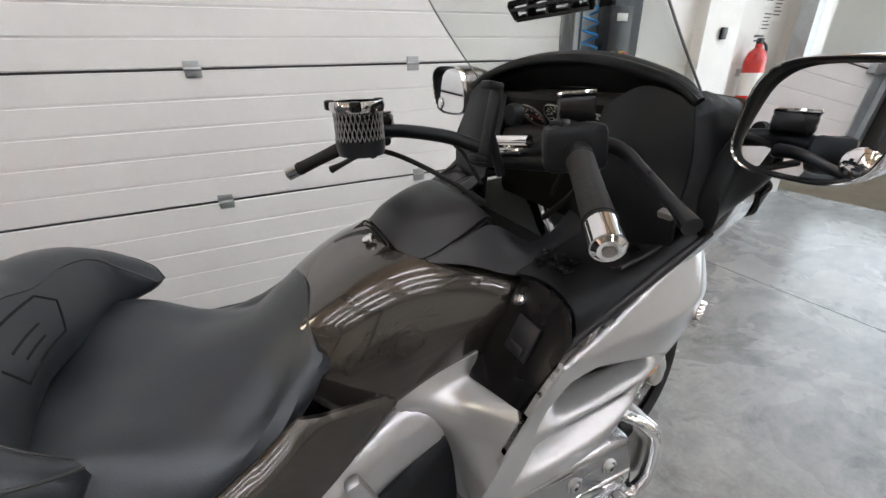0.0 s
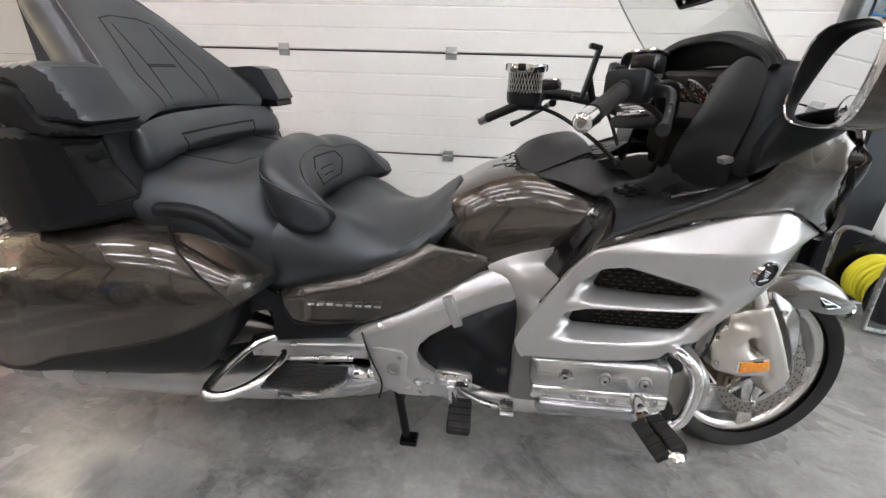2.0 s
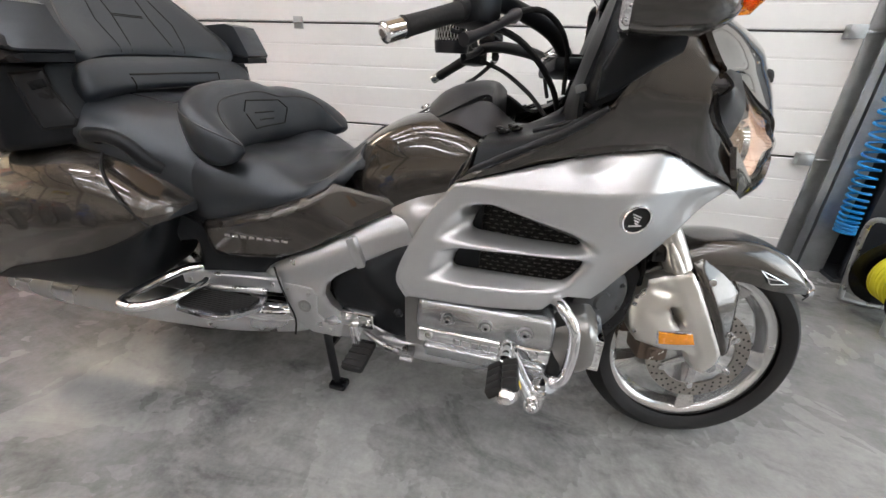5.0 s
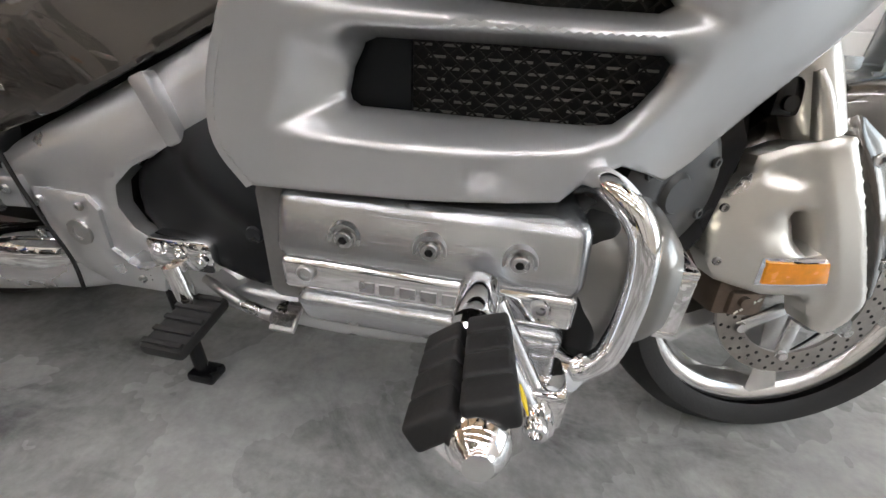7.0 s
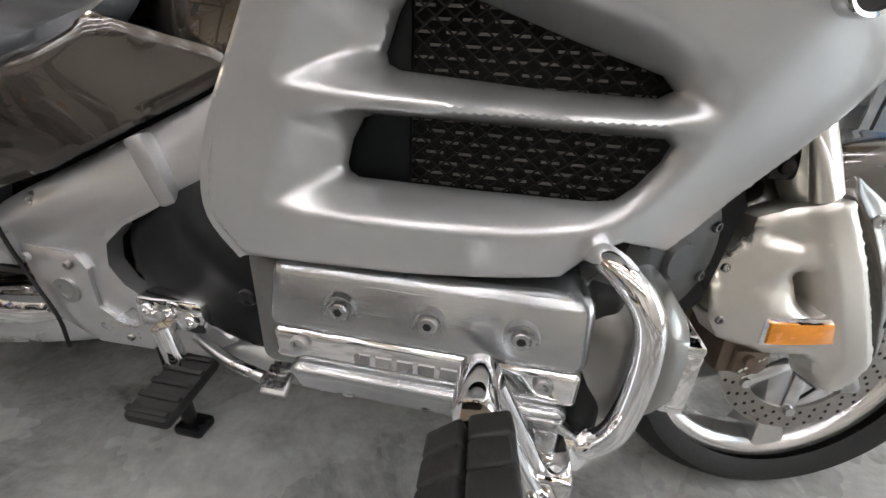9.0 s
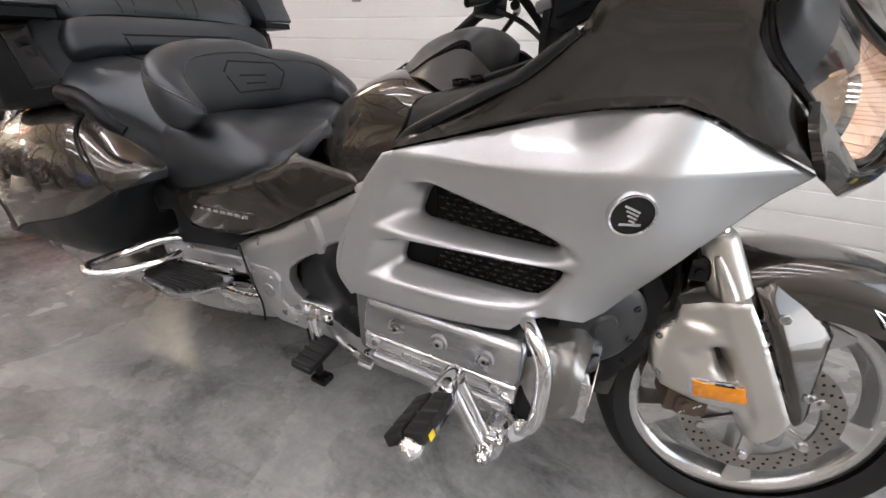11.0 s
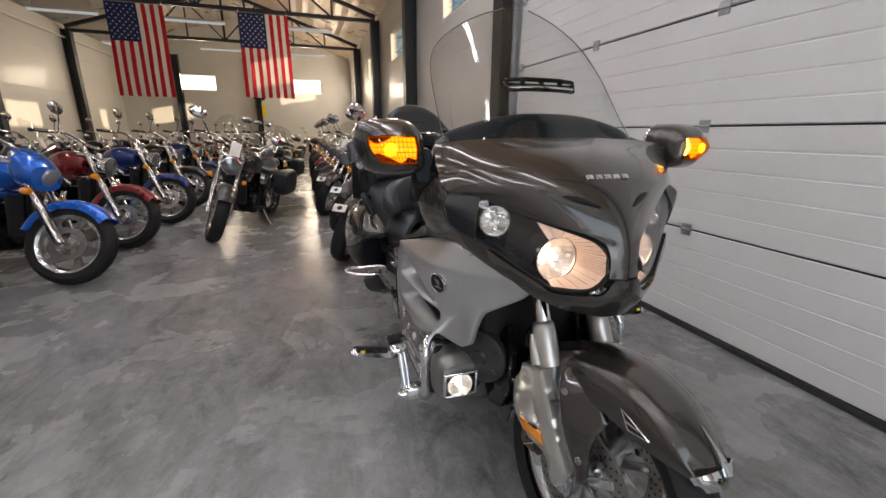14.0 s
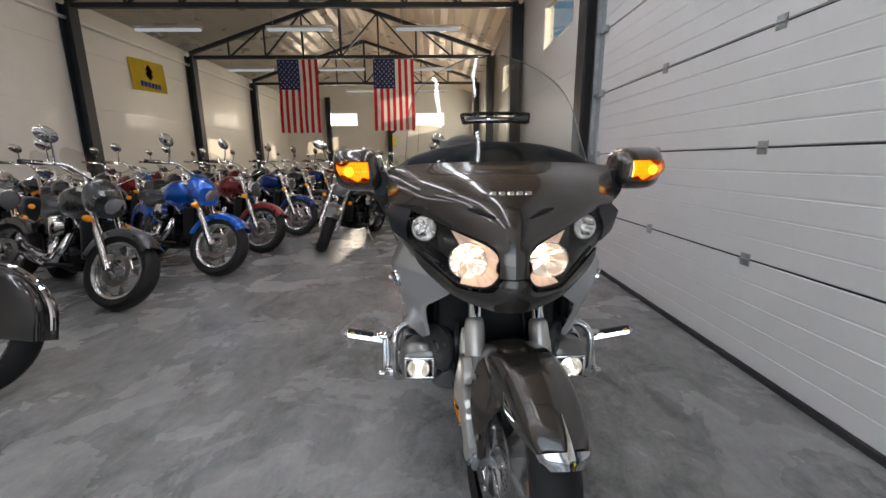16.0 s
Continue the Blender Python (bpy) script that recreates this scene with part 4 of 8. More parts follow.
# windscreen
shield = []
for z, w, xc, sweep in ((1.112, 0.302, 1.588, 0.070), (1.20, 0.298, 1.535, 0.094), (1.30, 0.292, 1.462, 0.100), (1.375, 0.268, 1.405, 0.094), (1.43, 0.210, 1.360, 0.062), (1.475, 0.125, 1.325, 0.028), (1.503, 0.040, 1.303, 0.005)):
    shield.append([(xc - sweep * f * f, -w * f, z) for f in (1, 0.75, 0.5, 0.25, 0)])
screen = part("windscreen", patch(halves(shield), 6, 0.004), SHIELD, bike, "tall clear acrylic windscreen")
screen.visible_shadow = False
for s in (0, -1):
    edge = [halves([r])[0][s] for r in shield]
    part("screen_edge", tube(edge, 0.0018, 6), GREYENG, screen, "polished screen edge")
part("windscreen_base", patch(halves([[(x + dx, y, z + dz) for x, y, z in shield[0]] for dx, dz in ((0.006, -0.006), (0.002, 0.010))]), 6, 0.006), PLASTIC, bike, "black strip under the windscreen")
VENT_AT = Matrix.Translation((-0.050, 0, -0.002))
vent_frame = tube([(1.505, -0.112, 1.283), (1.518, -0.06, 1.285), (1.522, 0, 1.285), (1.518, 0.06, 1.285), (1.505, 0.112, 1.283)], 0.006, 8)
vent_low = tube([(1.522, -0.105, 1.256), (1.535, -0.05, 1.258), (1.538, 0, 1.258), (1.535, 0.05, 1.258), (1.522, 0.105, 1.256)], 0.006, 8)
vent = part("screen_vent", moved(merged(vent_frame, vent_low, rod((1.505, -0.112, 1.283), (1.522, -0.105, 1.256), 0.007), rod((1.505, 0.112, 1.283), (1.522, 0.105, 1.256), 0.007), box(1.500, 1.530, -0.10, 0.10, 1.268, 1.273), *[box(1.512, 1.532, y - 0.003, y + 0.003, 1.257, 1.284) for y in (-0.06, 0.0, 0.06)]), VENT_AT), GLOSSBLACK, bike, "black and chrome windscreen vent")
part("trim", moved(tube([(1.528, -0.10, 1.262), (1.543, 0, 1.264), (1.528, 0.10, 1.262)], 0.0035, 8), VENT_AT), CHROME, vent, "chrome trim bar")

# mirrors with turn lamps
def mirror_loop(x, k, dz=0.0, dy=0.0):
    out = []
    for i in range(22):
        a = 2 * math.pi * i / 22
        c, s = math.cos(a), math.sin(a)
        p = 3.4
        u, v = abs(c) ** (2 / p) * (1 if c > 0 else -1), abs(s) ** (2 / p) * (1 if s > 0 else -1)
        skew = -0.010 * v
        out.append((x, -0.450 + dy + u * 0.080 * k + skew * k, 1.103 + dz + v * 0.067 * k))
    return out


SHEAR = Matrix(((1, 0.12, 0, 0.048), (0, 1, 0, 0), (0, 0, 1, 0), (0, 0, 0, 1)))
for s in (1, -1):
    side = (lambda b: moved(b, SHEAR)) if s > 0 else (lambda b: flip(moved(b, SHEAR)))
    shell = part("mirror", side(loft([mirror_loop(1.510, 0.90), mirror_loop(1.499, 0.945), mirror_loop(1.492, 0.975), mirror_loop(1.505, 1.0), mirror_loop(1.545, 1.0), mirror_loop(1.585, 0.88, -0.003, 0.003), mirror_loop(1.612, 0.60, -0.006, 0.008), mirror_loop(1.622, 0.22, -0.006, 0.012)], 4, 2)), BROWN, bike, "bronze mirror housing")
    rim = loft([mirror_loop(1.494, 1.004), mirror_loop(1.487, 1.012), mirror_loop(1.482, 0.99), mirror_loop(1.484, 0.965)], 3, 2, cap=False)
    lip = loft([mirror_loop(1.484, 0.966), mirror_loop(1.485, 0.945), mirror_loop(1.491, 0.918), mirror_loop(1.503, 0.905)], 3, 2, cap=False)
    part("inner_lip", side(lip), PLASTIC, shell, "black lip round the glass")
    part("rim", side(rim), CHROME, shell, "chrome mirror rim")
    gl = loft([mirror_loop(1.4965, 0.92), mirror_loop(1.5005, 0.92)], 1, 2)
    lean = Matrix.Translation((1.4985, -0.45, 1.103)) @ Matrix.Rotation(radians(6.5), 4, "Y") @ Matrix.Translation((-1.4985, 0.45, -1.103))
    part("glass", side(moved(gl, lean)), MIRROR, shell, "mirror glass")
    spot = lathe([(0.0, -0.006), (0.012, -0.005), (0.017, -0.002), (0.018, 0.002)], 20, "x", (1.4955, -0.504, 1.065))
    part("spot_mirror", side(moved(spot, lean)), MIRROR, shell, "small round blind-spot mirror")
    lamp_rows = [[(1.598, -0.512, 1.128), (1.616, -0.462, 1.131), (1.617, -0.404, 1.129)], [(1.607, -0.506, 1.100), (1.627, -0.462, 1.100), (1.625, -0.400, 1.100)], [(1.604, -0.484, 1.070), (1.617, -0.444, 1.065), (1.614, -0.402, 1.067)]]
    sig = part("turn_lamp", side(patch([[(x - 0.002, -0.455 + (y + 0.455) * 0.93, 1.101 + (z - 1.101) * 0.92) for x, y, z in r] for r in lamp_rows], 5, 0.002)), SIGNALLIT, shell, "turn signal reflector with its own glow")
    puff = ((0.006, 0.012, 0.006), (0.014, 0.022, 0.014), (0.006, 0.012, 0.006))
    cover = part("lens", side(patch([[(x + d, y, z) for (x, y, z), d in zip(r, e)] for r, e in zip(lamp_rows, puff)], 6, 0.002)), AMBERLENS, sig, "lit amber turn signal lens")
    cover.visible_shadow = False
    part("bulb", side(lathe([(0, 0.004), (0.009, 0.003), (0.014, 0.0), (0.009, -0.004), (0, -0.005)], 16, "x", (1.6295, -0.464, 1.100))), AMBERLIT, sig, "glowing amber bulb")

    def on_lamp(u, v, out):
        """Place on the reflector: u from its outer to its inner end, v from its top down."""
        cu, cv = ((1 - u) * (1 - 2 * u), 4 * u * (1 - u), u * (2 * u - 1)), ((1 - v) * (1 - 2 * v), 4 * v * (1 - v), v * (2 * v - 1))
        p = [sum(cv[i] * cu[j] * lamp_rows[i][j][k] for i in range(3) for j in range(3)) for k in range(3)]
        return p[0] + out, p[1], p[2]

    for k in range(13):
        part("rib", side(tube([on_lamp(0.04 + 0.0765 * k, v, 0.0050) for v in (0.03, 0.5, 0.97)], 0.0007, 5, 2)), SIGNALRIB, sig)
    for k in range(6):
        part("rib", side(tube([on_lamp(u, 0.05 + 0.18 * k, 0.0055) for u in (0.02, 0.5, 0.98)], 0.0008, 5, 2)), SIGNALRIB, sig)
    part("mirror_stalk", (lambda b: b if s > 0 else flip(b))(loft([loop_yz(1.47, -0.385, -0.35, 0.95, 1.00), loop_yz(1.50, -0.385, -0.345, 0.965, 1.06), loop_yz(1.545, -0.40, -0.345, 1.0, 1.10), loop_yz(1.575, -0.395, -0.35, 1.02, 1.10)], 4, 2)), PLASTIC, bike, "black mirror base")

# ---- wheels, fork and front fender, built straight and then turned to the left ----
HEAD = Vector((1.81, 0, 0.263))
STEER = Matrix.Translation(HEAD) @ Matrix.Rotation(radians(13), 4, Vector((-0.485, 0, 0.875))) @ Matrix.Translation(-HEAD)
AXLE_F, AXLE_R, TYRE_R = Vector((1.862, 0, 0.293)), Vector((0.18, 0, 0.292)), 0.292


def tyre(r, w, rim):
    prof = [(rim, -w * 0.40), (rim + 0.012, -w * 0.47), (rim + (r - rim) * 0.5, -w * 0.5), (r - 0.022, -w * 0.44), (r - 0.006, -w * 0.26), (r, 0)]
    return lathe(prof + [(a, -b) for a, b in reversed(prof[:-1])], 64)


def tread(r, w, n=22):
    cuts = []
    for k in range(n):
        for s in (-1, 1):
            a = 2 * math.pi * (k + 0.5 * (s > 0)) / n
            b = box(-0.0025, 0.0025, 0, w * 0.34, -0.0015, 0.0012)
            cuts.append(moved(b, Matrix.Rotation(-a, 4, "Y") @ Matrix.Translation((0, s * w * 0.07, r - 0.004)) @ Matrix.Rotation(0.0 if s > 0 else math.pi, 4, "Z") @ Matrix.Rotation(radians(-32), 4, "Z") @ Matrix.Rotation(radians(-16), 4, "X")))
    return merged(*cuts)


def cast_wheel(rim, w, spokes=5):
    """Rim barrel with polished lips, hub and curved spokes."""
    lip = [(rim - 0.022, -w * 0.36), (rim - 0.010, -w * 0.44), (rim + 0.001, -w * 0.45), (rim + 0.002, -w * 0.40), (rim - 0.018, -w * 0.25), (rim - 0.030, 0)]
    inner = [(rim - 0.036, 0), (rim - 0.026, -w * 0.28)]
    out = [lathe(lip + [(a, -b) for a, b in reversed(lip[:-1])] + [(a, -b) for a, b in reversed(inner)] + inner[1:] + [lip[0]], 56)]
    out.append(lathe([(0.0, -0.045), (0.030, -0.045), (0.042, -0.035), (0.046, 0), (0.042, 0.035), (0.030, 0.045), (0, 0.045)], 24))
    for k in range(spokes):
        m = Matrix.Rotation(2 * math.pi * k / spokes + 0.3, 4, "Y")
        sp = [[(0.035, s * 0.028, -0.024), (0.10, s * 0.022, -0.030), (rim - 0.028, s * 0.020, -0.034)] for s in (-1,)][0]
        sec = []
        for r, hw, tw in ((0.035, 0.026, 0.030), (0.09, 0.020, 0.022), (0.15, 0.019, 0.024), (rim - 0.024, 0.030, 0.034)):
            bend = 0.05 * (r / rim) ** 2
            sec.append([(bend + hw, -tw, r), (bend + hw * 0.6, tw * 0.0 - tw * 1.05, r), (bend - hw * 0.6, -tw * 1.05, r), (bend - hw, -tw, r), (bend - hw, tw, r), (bend - hw * 0.6, tw * 1.05, r), (bend + hw * 0.6, tw * 1.05, r), (bend + hw, tw, r)])
        out.append(moved(loft(sec, 4, 1), m))
    return out


def brake_disc(r0, r1, y):
    """A drilled disc on a star-shaped carrier."""
    ring = lathe([(r0, -0.003), (r1, -0.003), (r1, 0.003), (r0, 0.003), (r0, -0.003)], 56, "y", (0, y, 0))
    carrier = []
    for k in range(6):
        m = Matrix.Translation((0, y, 0)) @ Matrix.Rotation(2 * math.pi * k / 6, 4, "Y")
        carrier.append(moved(box(-0.011, 0.011, -0.004, 0.004, 0.03, r0 + 0.008, 0.002), m))
        carrier.append(moved(lathe([(0, -0.009), (0.008, -0.009), (0.009, -0.004), (0.009, 0.004)], 10), m @ Matrix.Translation((0, 0, r0 + 0.004))))
    holes = [moved(lathe([(0, -0.0036), (0.0032, -0.0036)], 8), Matrix.Translation((0, y, 0)) @ Matrix.Rotation(2 * math.pi * (k + 0.33 * j) / 30, 4, "Y") @ Matrix.Translation((0, 0, r0 + 0.010 + 0.011 * j))) for k in range(30) for j in range(3) if r0 + 0.010 + 0.011 * j < r1 - 0.003]
    return ring, merged(*carrier), merged(*holes)


to_front = STEER @ Matrix.Translation(AXLE_F)
f_rim, f_hub, *f_spokes = cast_wheel(0.228, 0.088)
wheel_f = part("front_wheel", moved(f_rim, to_front), RIM, bike, "polished silver five-spoke cast wheel")
part("hub", moved(f_hub, to_front), RIM, wheel_f)
for sp in f_spokes:
    part("spoke", moved(sp, to_front), RIM, wheel_f)
part("tyre", moved(tyre(TYRE_R, 0.13, 0.226), to_front), RUBBER, wheel_f, "black rubber tyre")
part("tread_groove", moved(tread(TYRE_R, 0.13), to_front), DARK, wheel_f, "tread grooves")
for y in (-0.068, 0.068):
    ring, star, holes = brake_disc(0.098, 0.136, y)
    part("brake_disc", moved(ring, to_front), DISC, wheel_f, "drilled steel brake disc")
    part("disc_carrier", moved(star, to_front), RIM, wheel_f)
    part("disc_drilling", moved(holes, to_front), DARK, wheel_f)
to_rear = Matrix.Translation(AXLE_R)
r_rim, r_hub, *r_spokes = cast_wheel(0.205, 0.13)
wheel_r = part("rear_wheel", moved(r_rim, to_rear), RIM, bike, "silver cast rear wheel")
part("hub", moved(r_hub, to_rear), RIM, wheel_r)
for sp in r_spokes:
    part("spoke", moved(sp, to_rear), RIM, wheel_r)
part("tyre", moved(tyre(0.292, 0.18, 0.203), to_rear), RUBBER, wheel_r, "wide black rear tyre")

# fork legs
for s in (-1, 1):
    top, mid, low = (1.585, s * 0.105, 0.86), (1.690, s * 0.105, 0.640), (1.858, s * 0.10, 0.300)
    part("fork_tube", moved(rod(top, mid, 0.0215, 18), STEER), CHROME, bike, "chrome fork tube")
    collar = tube([(1.684, s * 0.106, 0.648), (1.690, s * 0.106, 0.636), (1.708, s * 0.107, 0.598), (1.735, s * 0.108, 0.545)], [0.024, 0.030, 0.032, 0.031], 20, 4)
    part("fork_shroud", moved(collar, STEER), FORKSILVER, bike, "satin silver fork shroud")
    part("fork_slider", moved(rod((1.73, s * 0.10, 0.55), low, 0.030, 16), STEER), GREYENG, bike)
cover_y = sheet([(1.735, 0.546, -0.146), (1.768, 0.520, -0.146), (1.822, 0.427, -0.145), (1.872, 0.334, -0.138), (1.849, 0.268, -0.130), (1.783, 0.333, -0.138), (1.664, 0.348, -0.120), (1.623, 0.441, -0.118), (1.658, 0.51, -0.134), (1.70, 0.43, -0.150), (1.67, 0.40, -0.140)])
COVER = [(1.735, 0.548), (1.751, 0.549), (1.768, 0.523), (1.822, 0.427), (1.872, 0.336), (1.868, 0.302), (1.846, 0.272), (1.820, 0.282), (1.800, 0.322), (1.783, 0.334), (1.731, 0.331), (1.668, 0.345), (1.645, 0.376), (1.628, 0.441), (1.642, 0.476), (1.658, 0.495), (1.660, 0.519), (1.689, 0.533)]
COLUMN_EDGE = [(1.706, 0.540), (1.748, 0.462), (1.779, 0.405), (1.820, 0.330)]
RECESS = [(1.663, 0.437), (1.714, 0.467), (1.743, 0.464), (1.773, 0.402), (1.752, 0.394), (1.702, 0.396)]
SLOT = [(1.727, 0.450), (1.738, 0.453), (1.765, 0.411), (1.758, 0.401), (1.745, 0.416)]
SCOOP = [(1.662, 0.500), (1.686, 0.521), (1.728, 0.500), (1.713, 0.482), (1.674, 0.486)]


def cover_relief(x, z):
    """A proud front column, a recess round the slot, and a scoop above."""
    edge = np.interp(z, [p[1] for p in reversed(COLUMN_EDGE)], [p[0] for p in reversed(COLUMN_EDGE)])
    out = -0.007 * max(0.0, min(1.0, (x - edge + 0.004) / 0.008))
    if inside((x, z), RECESS):
        a, b = ring_dist(x, z, RECESS), ring_dist(x, z, SLOT)
        out += 0.018 * (a / (a + b + 1e-6))
    if inside((x, z), SCOOP):
        out += min(0.010, 0.9 * ring_dist(x, z, SCOOP))
    return out


fork_cover = panel(COVER, cover_y, (SLOT,), 0.0052, 0.045, 0.006, extra=cover_relief, creases=(COLUMN_EDGE[1:-1], RECESS + RECESS[:1], SCOOP + SCOOP[:1]), ease=1)
AMBER_AT = [(1.704, 0.388), (1.784, 0.392), (1.796, 0.362), (1.714, 0.354)]
amber = panel(AMBER_AT, lambda x, z: cover_y(x, z) - 0.009, (), 0.01, 0.012, 0.002)
amber_rim = panel([(1.699, 0.393), (1.788, 0.397), (1.802, 0.358), (1.710, 0.349)], lambda x, z: cover_y(x, z) - 0.005, (), 0.01, 0.012, 0.003)
fin = tube([(1.686, -0.138, 0.616), (1.700, -0.140, 0.590), (1.722, -0.138, 0.548)], [0.005, 0.010, 0.014], 12, 4)
STAY = [(1.768, 0.560), (1.80, 0.585), (1.87, 0.545), (1.912, 0.490), (1.903, 0.455), (1.900, 0.420), (1.904, 0.380), (1.909, 0.345), (1.904, 0.326), (1.890, 0.319), (1.885, 0.326), (1.829, 0.434)]
STAY_FOLD = [(1.785, 0.548), (1.833, 0.450), (1.890, 0.340)]


def stay_relief(x, z):
    """A set-back strip beside the fork cover."""
    edge = np.interp(z, [p[1] for p in reversed(STAY_FOLD)], [p[0] for p in reversed(STAY_FOLD)])
    return 0.009 * max(0.0, min(1.0, (edge - x + 0.004) / 0.014))


brown_side = panel(STAY, sheet([(1.765, 0.558, -0.122), (1.813, 0.522, -0.125), (1.887, 0.384, -0.125), (1.888, 0.324, -0.129), (1.902, 0.443, -0.110), (1.912, 0.49, -0.088), (1.87, 0.545, -0.086), (1.80, 0.585, -0.090)]), (), 0.006, 0.012, 0.005, extra=stay_relief, ease=1)
caliper = merged(box(1.682, 1.760, -0.114, -0.03, 0.285, 0.350, 0.010), box(1.700, 1.745, -0.122, -0.10, 0.290, 0.328, 0.006), rod((1.718, -0.13, 0.315), (1.718, -0.10, 0.315), 0.009))
calmark = merged(*[moved(box(-0.0035, 0.0035, -0.1275, -0.1262, -0.0012, 0.0012), Matrix.Translation((1.712 + 0.007 * (k % 5), 0.004, 0.297 + 0.0055 * (k % 5))) @ Matrix.Rotation(radians(-50), 4, "Y")) for k in range(5)])
for s in (1, -1):
    side = (lambda b: b.copy()) if s > 0 else flip
    fc = part("fork_cover", moved(side(fork_cover), STEER), FORKSILVER, bike, "satin silver lower fork cover")
    part("reflector", moved(side(amber), STEER), AMBER, fc, "amber side reflector")
    part("reflector_rim", moved(side(amber_rim), STEER), CHROME, fc, "chrome reflector surround")
    part("cover_fin", moved(side(fin), STEER), FORKSILVER, fc, "upright silver fin")
    bs = part("fender_stay", moved(side(brown_side), STEER), BROWN, bike, "bronze fender stay")
    for bx, bz in ((1.813, 0.522), (1.889, 0.384)):
        part("stay_bolt", moved(side(bolt(bx, -0.126, bz, 0.009, 0.004)), STEER), STEEL, bs)
    cal = part("brake_caliper", moved(side(caliper), STEER), mat("caliper_brown", (0.12, 0.09, 0.07), 0.5, 0.5, vary=0.25, scale=40), bike, "brownish cast brake caliper")
    part("lettering", moved(side(calmark), STEER), PAINTWHITE, cal, "small pale bars of caliper lettering")
    for bx, bz in ((1.640, 0.452), (1.654, 0.378)):
        part("cover_bolt", moved(side(bolt(bx, cover_y(bx, bz), bz, 0.006, 0.004)), STEER), STEEL, fc)
    part("axle_clamp", moved(side(merged(box(1.825, 1.885, -0.128, -0.085, 0.270, 0.325, 0.010), rod((1.862, -0.135, 0.29), (1.862, -0.08, 0.29), 0.014), bolt(1.845, -0.128, 0.282, 0.007, 0.006))), STEER), ALU, bike, "cast axle clamp")
    part("brake_hose", moved(side(tube([(1.70, -0.09, 0.39), (1.66, -0.10, 0.46), (1.655, -0.09, 0.56), (1.62, -0.07, 0.70)], 0.006, 8)), STEER), RUBBER, bike)
    part("anti_dive_block", moved(side(merged(box(1.655, 1.69, -0.13, -0.08, 0.565, 0.61, 0.006), rod((1.66, -0.125, 0.60), (1.66, -0.09, 0.64), 0.010), rod((1.672, -0.135, 0.58), (1.672, -0.12, 0.58), 0.009))), STEER), GLOSSBLACK, bike, "black fork valve block")

# front fender
rows = []
for deg, r, w, drop in ((36, 0.318, 0.050, 0.012), (40, 0.325, 0.062, 0.030), (49, 0.330, 0.079, 0.070), (62, 0.333, 0.089, 0.100), (78, 0.333, 0.095, 0.105), (95, 0.333, 0.101, 0.105), (112, 0.333, 0.100, 0.10), (135, 0.330, 0.095, 0.07), (160, 0.326, 0.088, 0.06), (185, 0.322, 0.082, 0.05)):
    a = radians(deg)
    e = Vector((math.cos(a), 0, math.sin(a)))
    rows.append([tuple(AXLE_F + e * rr + Vector((0, -yy, 0))) for rr, yy in ((r - drop, w), (r - drop * 0.45, w * 0.99), (r - 0.014, w * 0.78), (r - 0.002, w * 0.40), (r + 0.004, 0))])
fender = part("front_fender", moved(patch(halves(rows), 5, 0.005), STEER), BROWN, bike, "bronze metallic front fender")
tip = []
for deg, r, w in ((34, 0.324, 0.043), (37.5, 0.331, 0.060), (40.5, 0.333, 0.068)):
    a = radians(deg)
    e = Vector((math.cos(a), 0, math.sin(a)))
    tip.append([tuple(AXLE_F + e * rr + Vector((0, -yy, 0))) for rr, yy in ((r - 0.030, w), (r - 0.012, w * 0.93), (r + 0.002, w * 0.5), (r + 0.006, 0))])
part("tip_trim", moved(patch(halves(tip), 5, 0.004), STEER), CHROME, fender, "chrome fender tip")
spear = [tuple(AXLE_F + Vector((math.cos(radians(d)), 0, math.sin(radians(d)))) * r) for d, r in ((38, 0.336), (44, 0.340), (54, 0.338))]
part("spear_trim", moved(tube(spear, [0.010, 0.005, 0.001], 8), STEER), CHROME, fender, "chrome spear on the fender tip")
for s in (-1, 1):
    ends = [(1.940, 0.551), (2.014, 0.518), (1.969, 0.517), (1.958, 0.532)]
    loop = [Vector((x, s * y, z)) for (x, z), y in zip(ends, (0.0925, 0.0905, 0.0965, 0.0965))]
    mid = [loop[3], loop[3].lerp(loop[1], 0.5) + Vector((-0.008, s * 0.001, 0.004))]
    frame_rods = [rod(a, b, 0.0018, 6) for a, b in zip(loop, loop[1:] + loop[:1])] + [rod(mid[0], mid[1], 0.0024, 6), rod(mid[1], mid[1] + Vector((0.014, 0, -0.001)), 0.002, 6)]
    part("fender_badge", moved(merged(*frame_rods), STEER), CHROME, fender, "chrome framed fender vent with two slots")
    bm = bmesh.new()
    bm.faces.new([bm.verts.new(p + Vector((0, s * 0.0012, 0))) for p in loop])
    part("vent_mesh", moved(bm, STEER), DARK, fender, "dark fender vent")

